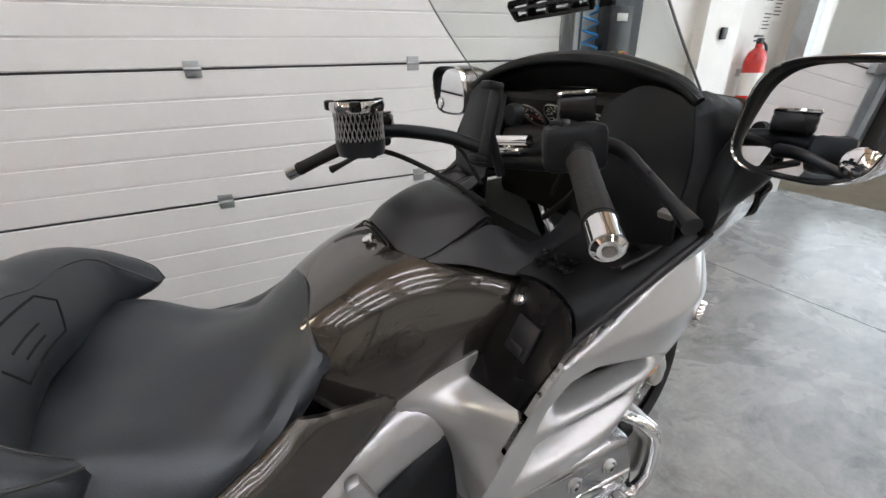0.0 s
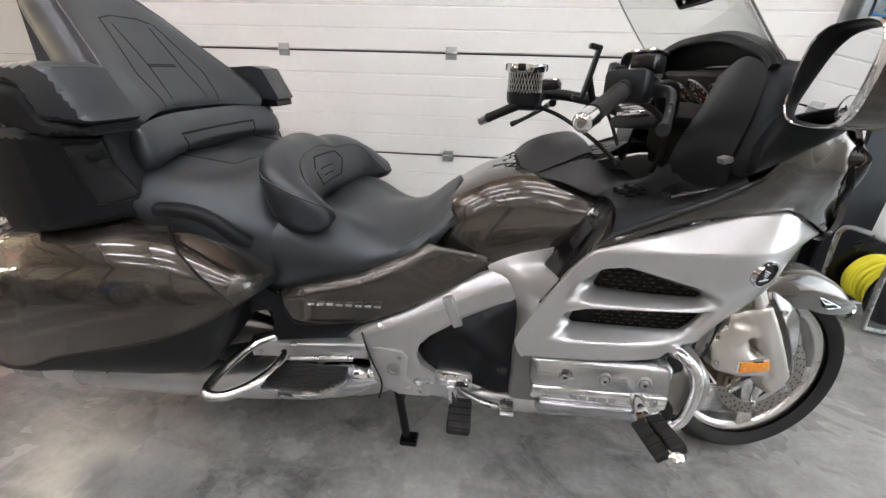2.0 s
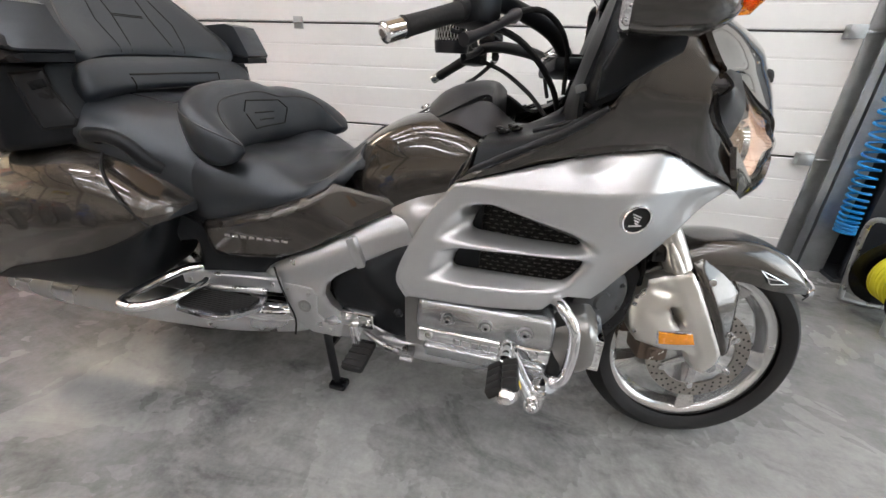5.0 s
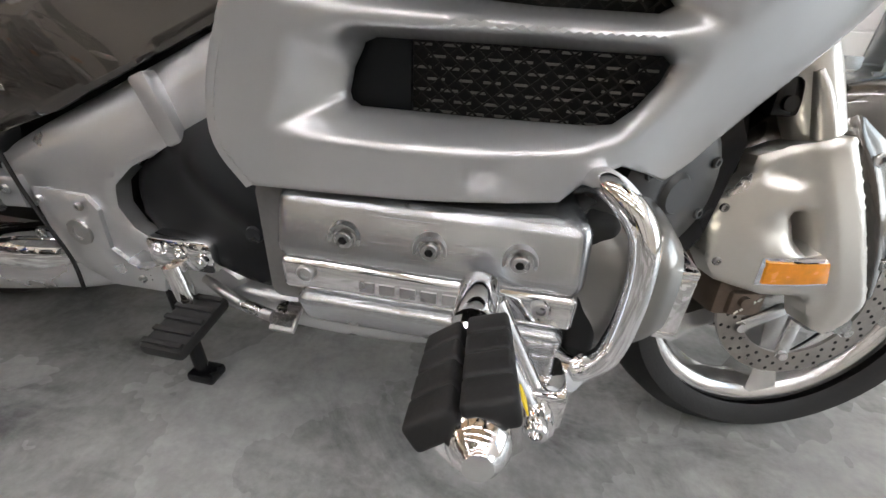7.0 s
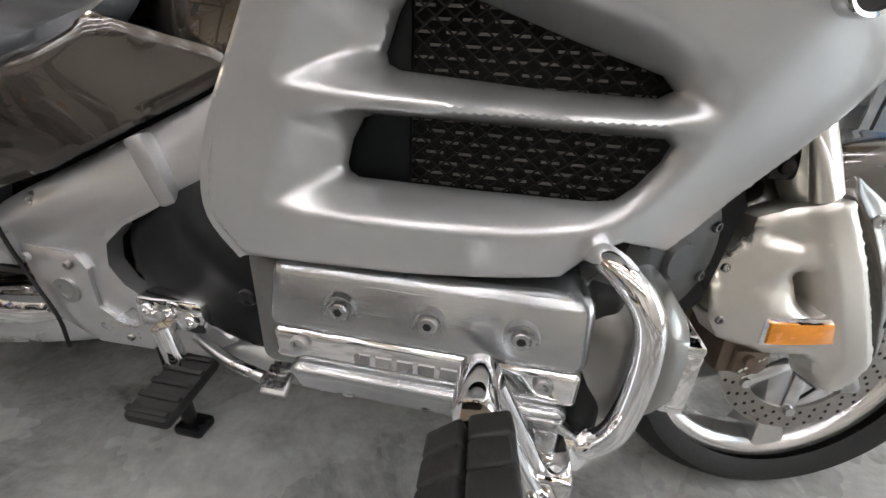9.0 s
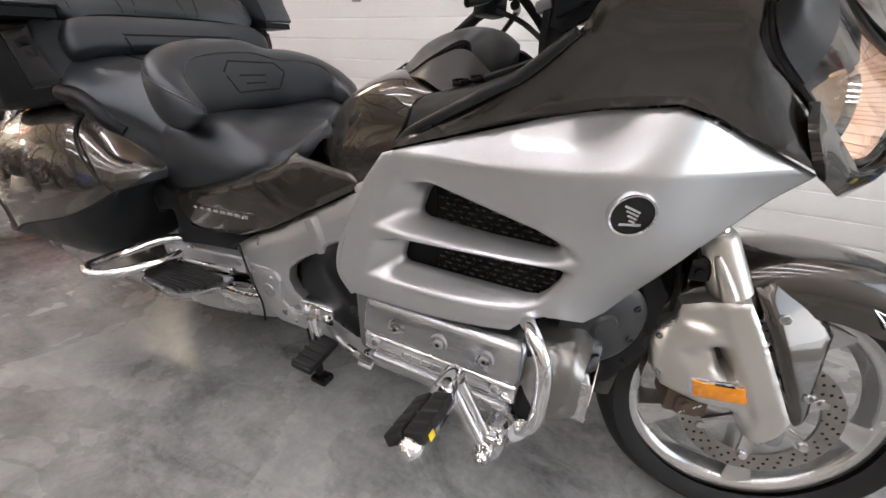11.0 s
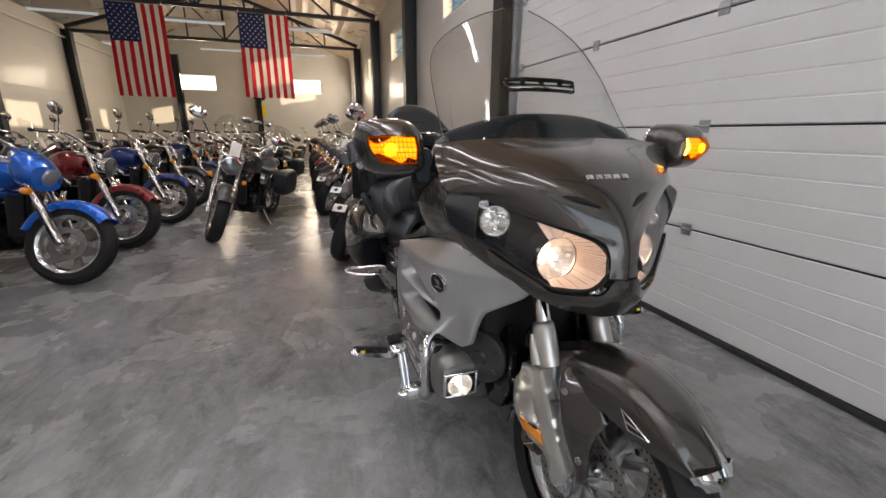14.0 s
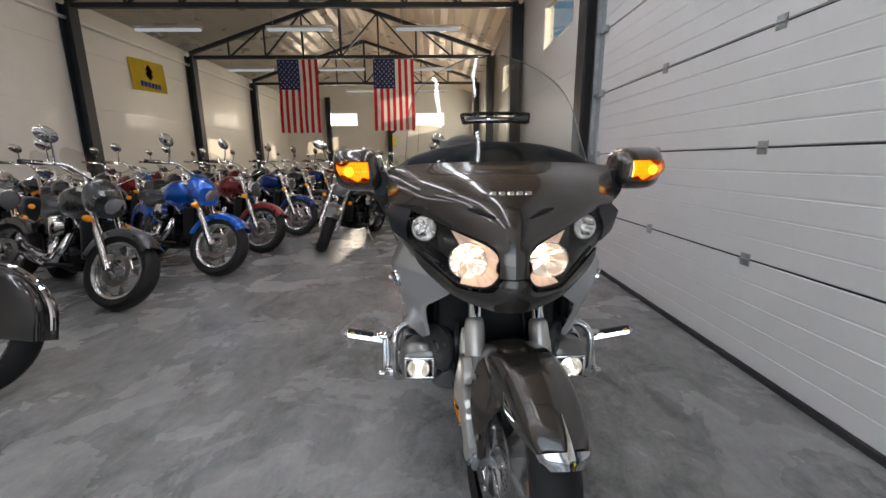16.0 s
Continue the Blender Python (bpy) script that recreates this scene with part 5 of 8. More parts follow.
# dark filler blocks for shade behind the panels (frame, bays), and the engine
for name, bm in (("radiator_bay", box(1.285, 1.46, -0.215, 0.215, 0.36, 0.83, 0.02)), ("front_bay", box(1.46, 1.58, -0.20, 0.20, 0.42, 0.72, 0.02)), ("frame_filler", box(0.45, 1.22, -0.17, 0.17, 0.30, 0.64, 0.02)), ("lamp_bay", box(1.50, 1.70, -0.20, 0.20, 0.86, 1.0, 0.02))):
    part(name, bm, DARK, bike, "dark filler block behind the panels")
part("engine_block", merged(box(1.12, 1.46, -0.315, 0.315, 0.345, 0.50, 0.015), box(0.86, 1.40, -0.20, 0.20, 0.245, 0.40, 0.02), loft([loop_yz(0.84, -0.22, 0.22, 0.255, 0.33), loop_yz(1.0, -0.235, 0.235, 0.245, 0.36), loop_yz(1.40, -0.235, 0.235, 0.245, 0.36), loop_yz(1.47, -0.19, 0.19, 0.28, 0.36)], 4, 2)), GREYENG, bike, "dark grey engine cases")
fan = moved(merged(lathe([(0, -0.012), (0.018, -0.012), (0.022, -0.006), (0.060, -0.008), (0.072, 0.0), (0.074, 0.02)], 28), *[moved(bolt(0, -0.006, 0, 0.006, 0.005), Matrix.Rotation(k, 4, "Y") @ Matrix.Translation((0, 0, 0.055))) for k in np.linspace(0, 5.2, 6)]), Matrix.Translation((1.572, -0.205, 0.500)) @ Matrix.Rotation(radians(38), 4, "Z") @ Matrix.Diagonal((1.15, 1, 1.15, 1)))
both("front_engine_cover", fan, mat("dark_grey_casting", (0.055, 0.056, 0.058), 0.36, 0.5, vary=0.12, scale=12), bike, "dark round engine cover with bolts")
both("splash_guard", panel([(1.50, 0.52), (1.56, 0.55), (1.62, 0.62), (1.66, 0.55), (1.65, 0.42), (1.60, 0.33), (1.52, 0.30), (1.47, 0.36)], flat(-0.15), (), 0.03, 0.02, 0.006), GLOSSBLACK, bike, "black splash guard")

# cylinder head covers
def bevelled_block(x0, x1, z0, z1, y0, y1, slope=0.0, c=0.012):
    """A cast block that looks along -y, with its top sloping in."""
    bm = box(x0, x1, y1, y0, z0, z1)
    for v in bm.verts:
        if v.co.y < (y0 + y1) / 2 and v.co.z > (z0 + z1) / 2:
            v.co.y += slope
    bmesh.ops.bevel(bm, geom=bm.edges[:], offset=c, segments=5, affect="EDGES", profile=0.5)
    return bm


for s in (1, -1):
    side = (lambda b: b) if s > 0 else flip
    hc = part("head_cover", side(bevelled_block(1.160, 1.478, 0.430, 0.502, -0.24, -0.353, 0.022, 0.016)), ALU, bike, "brushed aluminium cylinder head cover")
    for bx in (1.239, 1.327, 1.414):
        part("bolt_recess", side(lathe([(0.0, 0.001), (0.0125, 0.001), (0.0135, -0.0022), (0.0165, -0.0030), (0.0185, 0.004)], 24, "y", (bx, -0.3425, 0.460))), STEEL, hc, "recessed bolt seat")
        part("cover_bolt", side(bolt(bx, -0.342, 0.460, 0.0095, 0.006)), STEEL, hc, "socket-head bolt")
        part("bolt_socket", side(lathe([(0, -0.0062), (0.0045, -0.0062)], 6, "y", (bx, -0.3425, 0.460))), DARK, hc)
    ch = part("chrome_strip", side(bevelled_block(1.166, 1.474, 0.392, 0.432, -0.26, -0.350, 0.0, 0.008)), CHROME, bike, "chrome trim strip on the engine")
    part("strip_lettering", side(merged(*[box(1.255 + 0.022 * k, 1.271 + 0.022 * k, -0.3515, -0.349, 0.404, 0.416) for k in range(5)])), STEEL, ch, "plain raised bars on the strip")
    for bx in (1.197, 1.440):
        part("strip_bolt", side(bolt(bx, -0.350, 0.418, 0.0095, 0.006)), STEEL, ch)
    lc = part("lower_cover", side(bevelled_block(1.182, 1.468, 0.346, 0.394, -0.24, -0.345, -0.02, 0.014)), ALU, bike, "aluminium lower engine cover")
    for bx in (1.245, 1.33, 1.42):
        part("lower_bolt", side(bolt(bx, -0.345, 0.362, 0.008, 0.006)), STEEL, lc)
    # near-black block that fills the gap between head cover and lamp pod
    part("head_gap_block", side(bevelled_block(1.470, 1.502, 0.352, 0.502, -0.20, -0.338, 0.02, 0.008)), DARK, bike, "dark block in the gap beside the head cover")
    # fog lamp pod
    pod = part("fog_lamp_pod", side(loft([loop_yz(1.465, -0.325, -0.16, 0.355, 0.505), loop_yz(1.51, -0.338, -0.17, 0.345, 0.507), loop_yz(1.545, -0.334, -0.185, 0.356, 0.502), loop_yz(1.566, -0.322, -0.205, 0.372, 0.480)], 4, 2)), TITAN, bike, "grey metallic fog lamp pod")
    part("lamp_frame", side(merged(*[box(1.558, 1.582, a, b, c, d, 0.003) for a, b, c, d in ((-0.318, -0.212, 0.452, 0.462), (-0.318, -0.212, 0.380, 0.390), (-0.318, -0.308, 0.388, 0.454), (-0.222, -0.212, 0.388, 0.454))])), CHROME, pod, "chrome lamp frame")
    part("fog_reflector", side(lathe([(0.004, 0.0), (0.016, 0.002), (0.027, 0.007), (0.034, 0.013), (0.037, 0.016), (0.039, 0.012)], 32, "x", (1.5665, -0.268, 0.421))), FOGBOWL, pod, "bright fog lamp reflector")
    part("fog_bulb", side(lathe([(0, 0.012), (0.006, 0.010), (0.009, 0), (0, -0.002)], 14, "x", (1.568, -0.268, 0.421))), FOGBULB, pod, "glowing fog bulb")
    part("fog_cavity", side(box(1.562, 1.5660, -0.310, -0.220, 0.388, 0.454)), DARK, pod)
    fl = part("fog_lens", side(box(1.577, 1.581, -0.309, -0.221, 0.389, 0.453, 0.0015)), LENS, pod, "clear fog lamp lens")
    for k in range(3):
        part("lens_rib", side(rod((1.5815, -0.288 + 0.0230 * k, 0.391), (1.5815, -0.288 + 0.0230 * k, 0.451), 0.0010, 4)), BOWL, fl)
    fl.visible_shadow = False
    # guard and highway peg
    guard = tube([(1.455, -0.27, 0.520), (1.470, -0.315, 0.540), (1.490, -0.342, 0.533), (1.510, -0.355, 0.505), (1.516, -0.358, 0.455), (1.512, -0.356, 0.390), (1.500, -0.350, 0.358), (1.478, -0.345, 0.345), (1.44, -0.31, 0.335), (1.38, -0.22, 0.31)], 0.0128, 14, 5)
    part("engine_guard", side(guard), CHROME, bike, "chrome tubular engine guard")
    part("guard_clamp", side(merged(tube([(1.462, -0.332, 0.341), (1.488, -0.353, 0.348)], [0.022, 0.022], 14, 1), box(1.432, 1.475, -0.405, -0.345, 0.315, 0.362, 0.008), rod((1.448, -0.42, 0.334), (1.448, -0.34, 0.334), 0.017), bolt(1.448, -0.42, 0.334, 0.012, 0.008))), CHROME, bike, "chrome clamp")
    arm = merged(tube([(1.446, -0.402, 0.330), (1.42, -0.405, 0.38), (1.385, -0.408, 0.448)], [0.013, 0.011, 0.013], 12, 3), tube([(1.452, -0.392, 0.336), (1.425, -0.392, 0.392), (1.395, -0.396, 0.452)], [0.010, 0.008, 0.010], 10, 3), lathe([(0, -0.03), (0.016, -0.03), (0.018, -0.024), (0.018, 0.02), (0.014, 0.026), (0, 0.026)], 18, "y", (1.382, -0.408, 0.455)))
    part("peg_arm", side(arm), CHROME, bike, "chrome highway peg arm")
    seat_at = Matrix.Translation((1.384, -0.405, 0.447)) @ Matrix.Rotation(radians(4.5), 4, "Z") @ Matrix.Rotation(radians(-12.5), 4, "X") @ Matrix.Rotation(radians(-26), 4, "Y")
    core = loft([[(x * w, y, z) for x, z in ((-0.018, -0.018), (0.0, -0.024), (0.018, -0.018), (0.023, 0.002), (-0.023, 0.002))] for y, w in ((-0.012, 0.6), (-0.055, 0.75), (-0.145, 1.05))], 1, 1)
    end = lathe([(0.0, -0.163), (0.0075, -0.163), (0.009, -0.160), (0.011, -0.159), (0.0165, -0.150), (0.0175, -0.142), (0, -0.142)], 24, "y", (0, 0, -0.006))
    peg = part("highway_peg", side(moved(merged(core, end), seat_at)), CHROME, bike, "chrome highway foot peg")
    for k in range(4):
        for c in (-1, 1):
            pad = moved(box(-0.0145, 0.0145, -0.0122, 0.0122, -0.006, 0.012, 0.0035, 3), Matrix.Translation((c * 0.0148 - 0.004, -0.062 - 0.0248 * k, 0.004)) @ Matrix.Rotation(c * radians(9), 4, "Y"))
            part("pad", side(moved(pad, seat_at)), RUBBER, peg, "black rubber peg pad")
    part("tag", side(moved(box(0.0262, 0.0270, -0.138, -0.124, -0.005, 0.004), seat_at)), YELLOW, peg, "small yellow sticker")

# ---- tank, seats, dash and handlebar ----
tank = []
for x, zb, zt, w in ((0.925, 0.690, 0.790, 0.150), (0.975, 0.648, 0.826, 0.174), (1.04, 0.630, 0.861, 0.190), (1.12, 0.668, 0.882, 0.198), (1.20, 0.716, 0.876, 0.208), (1.262, 0.765, 0.862, 0.214), (1.290, 0.80, 0.852, 0.214)):
    h = zt - zb
    tank.append([(x, -w + 0.004, zb), (x, -w + 0.004, zb + h * 0.30), (x, -w + 0.018, zb + h * 0.60), (x, -w + 0.050, zb + h * 0.87), (x, -w * 0.45, zt - 0.004), (x, 0, zt)])
part("tank", patch(halves(tank), 6, 0.006), BROWN, bike, "bronze metallic tank cover")
lid = [(1.004, -0.052), (1.02, -0.064), (1.085, -0.072), (1.10, -0.060), (1.10, 0.060), (1.085, 0.072), (1.02, 0.064), (1.004, 0.052)]
zl = lambda x: 0.846 + (x - 1.0) * 0.50
part("fuel_lid_seam", tube([(x, y, zl(x) - abs(y) * 0.10) for x, y in lid] + [(lid[0][0], lid[0][1], zl(lid[0][0]) - 0.005)], 0.0022, 6, 4), DARK, bike, "seam of the fuel lid")
part("fuel_lock", moved(lathe([(0, 0.006), (0.006, 0.006), (0.011, 0.004), (0.012, -0.002)], 20, "z"), Matrix.Translation((1.077, -0.022, 0.888)) @ Matrix.Rotation(radians(-27), 4, "Y")), CHROME, bike, "round chrome lock")
# black shelter over the front of the tank
sh = [[(1.110, -0.085, 0.881), (1.104, -0.045, 0.895), (1.102, 0, 0.899)],
      [(1.141, -0.120, 0.874), (1.138, -0.060, 0.917), (1.136, 0, 0.927)],
      [(1.200, -0.136, 0.903), (1.195, -0.070, 0.938), (1.190, 0, 0.947)],
      [(1.256, -0.134, 0.928), (1.250, -0.070, 0.946), (1.246, 0, 0.950)],
      [(1.264, -0.130, 0.900), (1.260, -0.070, 0.915), (1.256, 0, 0.918)],
      [(1.264, -0.130, 0.79), (1.260, -0.070, 0.79), (1.256, 0, 0.79)]]
part("tank_shelter", patch(halves(sh), 6, 0.006), SATIN, bike, "smooth dark grey tank top panel")
skirt = [[(1.112, -0.088, 0.878), (1.113, -0.087, 0.879), (1.114, -0.086, 0.880)],
         [(1.141, -0.124, 0.869), (1.142, -0.122, 0.870), (1.143, -0.120, 0.871)],
         [(1.200, -0.167, 0.868), (1.203, -0.154, 0.884), (1.205, -0.138, 0.900)],
         [(1.268, -0.206, 0.850), (1.271, -0.176, 0.880), (1.264, -0.138, 0.915)],
         [(1.300, -0.216, 0.860), (1.318, -0.190, 0.870), (1.328, -0.158, 0.876)],
         [(1.350, -0.212, 0.876), (1.366, -0.186, 0.882), (1.384, -0.158, 0.884)],
         [(1.420, -0.205, 0.900), (1.425, -0.180, 0.912), (1.432, -0.150, 0.918)]]
both("tank_skirt", patch(skirt, 6, 0.006), SATIN, bike, "dark grey panel sloping from the tank top to the tray")
both("shelter_seam", tube([(1.141, -0.122, 0.874), (1.170, -0.131, 0.888), (1.205, -0.138, 0.903), (1.262, -0.134, 0.927)], 0.0018, 6), DARK, bike)
# closed dark block that stands in for the deep shade of the well
well = [loop_yz(1.262, -0.130, 0.130, 0.60, 0.80, 6), loop_yz(1.33, -0.138, 0.138, 0.60, 0.79, 6), loop_yz(1.44, -0.145, 0.145, 0.60, 0.80, 6)]
part("cockpit_well_fill", loft(well, 2, 1), DARK, bike, "dark filler block in the well round the steering head")
pocket = [[(1.282, -0.218, 0.846), (1.284, -0.266, 0.858), (1.282, -0.322, 0.850), (1.272, -0.347, 0.808)],
          [(1.258, -0.219, 0.800), (1.264, -0.272, 0.812), (1.258, -0.325, 0.800), (1.248, -0.349, 0.777)],
          [(1.224, -0.216, 0.744), (1.232, -0.272, 0.752), (1.228, -0.325, 0.752), (1.224, -0.347, 0.744)],
          [(1.186, -0.209, 0.674), (1.192, -0.270, 0.688), (1.196, -0.318, 0.700), (1.199, -0.338, 0.704)]]
both("side_pocket", patch(pocket, 6, 0.010), GLOSSBLACK, bike, "glossy black side pocket lid")
to_lid = Matrix.Rotation(radians(-62), 4, "Y")
both("pocket_lock", moved(lathe([(0, 0.007), (0.005, 0.007), (0.009, 0.006), (0.011, 0.002), (0.011, -0.004)], 20, "z"), Matrix.Translation((1.256, -0.243, 0.826)) @ to_lid), CHROME, bike, "round chrome lock")
both("pocket_button", moved(merged(box(-0.030, 0.030, -0.026, 0.026, -0.003, 0.0035, 0.003), box(-0.024, -0.010, -0.016, 0.016, 0.0030, 0.0065, 0.002)), Matrix.Translation((1.234, -0.283, 0.786)) @ to_lid), SATIN, bike, "black press catch")
inner_cowl = [[(1.047, -0.190, 0.657), (1.12, -0.198, 0.694), (1.197, -0.206, 0.724)],
              [(1.055, -0.195, 0.645), (1.12, -0.214, 0.668), (1.186, -0.216, 0.672)],
              [(1.085, -0.205, 0.632), (1.135, -0.252, 0.645), (1.197, -0.336, 0.701)],
              [(1.118, -0.225, 0.610), (1.138, -0.275, 0.610), (1.158, -0.360, 0.640)],
              [(1.132, -0.245, 0.56), (1.134, -0.285, 0.555), (1.124, -0.350, 0.555)],
              [(1.128, -0.255, 0.48), (1.132, -0.290, 0.49), (1.142, -0.336, 0.503)]]
both("inner_side_cowl", patch(inner_cowl, 6, 0.008), SILVER, bike, "silver inner cowl beside the tank")

# switch tray and inner fairing
tray = [[(1.275, -0.348, 0.812), (1.282, -0.324, 0.850), (1.284, -0.26, 0.858), (1.270, -0.206, 0.850)],
        [(1.32, -0.350, 0.838), (1.32, -0.326, 0.860), (1.32, -0.26, 0.866), (1.312, -0.212, 0.868)],
        [(1.38, -0.352, 0.868), (1.38, -0.328, 0.878), (1.38, -0.26, 0.876), (1.372, -0.206, 0.886)],
        [(1.43, -0.355, 0.893), (1.43, -0.332, 0.898), (1.43, -0.26, 0.890), (1.425, -0.200, 0.904)],
        [(1.482, -0.364, 0.928), (1.480, -0.340, 0.936), (1.475, -0.26, 0.915), (1.475, -0.15, 0.915)]]
both("switch_tray", patch(tray, 6, 0.006), PLASTIC, bike, "black plastic switch tray")
lidp = panel([(1.386, -0.215), (1.372, -0.318), (1.440, -0.326), (1.450, -0.215)], flat(0.0), (), 0.02, 0.010, 0.004)
for v in lidp.verts:
    v.co = Vector((v.co.x, v.co.z, 0.893 - v.co.y + 0.30 * (v.co.x - 1.40)))
bmesh.ops.reverse_faces(lidp, faces=lidp.faces)
both("tray_lid", lidp, GLOSSBLACK, bike, "flat black storage lid in the tray")
both("tray_rib", tube([(1.376, -0.322, 0.889), (1.440, -0.330, 0.910), (1.452, -0.322, 0.916), (1.455, -0.215, 0.916)], 0.004, 6, 3), SATIN, bike)
both("tray_edge", tube([(1.250, -0.350, 0.785), (1.275, -0.351, 0.813), (1.32, -0.353, 0.838), (1.39, -0.356, 0.874), (1.44, -0.359, 0.900), (1.492, -0.370, 0.940)], [0.004, 0.006, 0.007, 0.007, 0.007, 0.005], 10), SATIN, bike, "raised tray edge")
plinth = panel([(1.290, -0.205), (1.300, -0.290), (1.352, -0.300), (1.372, -0.250), (1.335, -0.195)], flat(0.0), (), 0.03, 0.010, 0.004)
for v in plinth.verts:
    v.co = Vector((v.co.x, v.co.z, 0.874 - v.co.y + 0.22 * (v.co.x - 1.33)))
both("switch_plinth", plinth, SATIN, bike, "raised switch panel")
for k in range(2):
    for m in range(3):
        bx, by = 1.307 + 0.024 * k + 0.006 * m, -0.226 - 0.023 * m + 0.010 * k
        both("switch_button", moved(merged(box(-0.009, 0.009, -0.0085, 0.0085, 0, 0.007, 0.002), box(-0.009, 0.000, -0.0085, 0.0085, 0.006, 0.011, 0.002)), Matrix.Translation((bx, by, 0.8755 + (bx - 1.33) * 0.22)) @ Matrix.Rotation(radians(-16), 4, "Z") @ Matrix.Rotation(radians(-12), 4, "Y")), GLOSSBLACK, bike, "black rocker switch")
inner = [[(1.490, -0.150, 1.100), (1.490, -0.225, 1.132), (1.490, -0.308, 1.115)],
         [(1.472, -0.145, 1.030), (1.464, -0.230, 1.050), (1.474, -0.332, 1.040)],
         [(1.442, -0.150, 0.960), (1.447, -0.230, 0.980), (1.455, -0.340, 0.962)],
         [(1.425, -0.145, 0.865), (1.435, -0.230, 0.872), (1.455, -0.342, 0.905)]]
both("inner_fairing", patch(inner, 6, 0.008), PLASTIC, bike, "matt black inner fairing panel")
# cavity colour here carries the shade under the dash
part("dash_base", merged(box(1.475, 1.57, -0.165, 0.165, 0.90, 1.035, 0.02)), DARK, bike, "dash block coloured dark for the cockpit shade")
rim_y = sheet([(1.455, 0.955, -0.350), (1.50, 0.96, -0.374), (1.56, 1.05, -0.362), (1.57, 1.10, -0.340), (1.49, 1.118, -0.318), (1.47, 1.03, -0.345)])
both("fairing_rim", panel([(1.455, 0.945), (1.497, 0.952), (1.545, 1.015), (1.583, 1.052), (1.578, 1.105), (1.53, 1.122), (1.489, 1.122), (1.466, 1.03)], rim_y, (), 0.014, 0.03, 0.012, soft=2), PLASTIC, bike, "matt black fairing rim")
both("fairing_knob", moved(box(-0.006, 0.012, -0.012, 0.012, -0.006, 0.006, 0.003), Matrix.Translation((1.443, -0.330, 0.964)) @ Matrix.Rotation(radians(-20), 4, "Y")), GREYENG, bike, "grey adjusting knob")
arch = []
for x, dz, w in ((1.490, -0.002, 0.312), (1.512, 0.004, 0.304), (1.532, -0.012, 0.292), (1.552, -0.055, 0.280)):
    arch.append([(x - 0.012, -w, 1.114 + dz * 0.4), (x - 0.006, -w * 0.87, 1.137 + dz), (x, -w * 0.57, 1.163 + dz), (x + 0.004, -w * 0.28, 1.176 + dz), (x + 0.006, 0, 1.179 + dz)])
part("dash_hood", patch(halves(arch), 5, 0.008), PLASTIC, bike, "matt black instrument hood")
part("dash_rim", tube([(1.487, -0.313, 1.114), (1.489, -0.272, 1.137), (1.491, -0.178, 1.162), (1.494, -0.09, 1.175), (1.496, 0, 1.178), (1.494, 0.09, 1.175), (1.491, 0.178, 1.162), (1.489, 0.272, 1.137), (1.487, 0.313, 1.114)], 0.009, 10), PLASTIC, bike, "rounded hood lip")
part("dash_back", box(1.552, 1.565, -0.26, 0.26, 0.98, 1.115, 0.004), DARK, bike)
cluster = part("instrument_panel", moved(box(-0.012, 0.012, -0.19, 0.19, -0.055, 0.055, 0.012), Matrix.Translation((1.535, 0, 1.070)) @ Matrix.Rotation(radians(-46), 4, "Y")), DARK, bike, "black instrument cluster")
GAUGE = mat("pale_print", (0.75, 0.73, 0.66), 0.5, vary=0.05)
for y, r in ((0.005, 0.046), (0.103, 0.036), (-0.097, 0.036), (-0.158, 0.020)):
    m = Matrix.Translation((1.535, y, 1.070)) @ Matrix.Rotation(radians(-46), 4, "Y") @ Matrix.Translation((-0.0125, 0, 0))
    part("gauge_ring", moved(lathe([(r * 0.97, -0.001), (r * 0.98, -0.004), (r, -0.004), (r * 1.01, 0)], 32, "x"), m), GREYENG, cluster, "thin grey gauge ring")
    part("gauge_face", moved(lathe([(0, -0.001), (r * 0.9, -0.001)], 32, "x"), m), DARK, cluster)
    ticks = [moved(box(-0.0022, -0.0014, -0.0010, 0.0010, r * 0.68, r * 0.84), m @ Matrix.Rotation(radians(a), 4, "X")) for a in range(-130, 131, 20)]
    nums = [moved(box(-0.0022, -0.0014, -0.0035, 0.0035, r * 0.50, r * 0.60), m @ Matrix.Rotation(radians(a), 4, "X")) for a in range(-130, 131, 40)]
    part("dial_print", moved(merged(*ticks, *nums), Matrix()), GAUGE, cluster, "pale dial marks")
    part("needle", moved(box(-0.0032, -0.0024, -0.001, 0.001, -0.006, r * 0.7), m @ Matrix.Rotation(radians(118), 4, "X")), REDP, cluster)

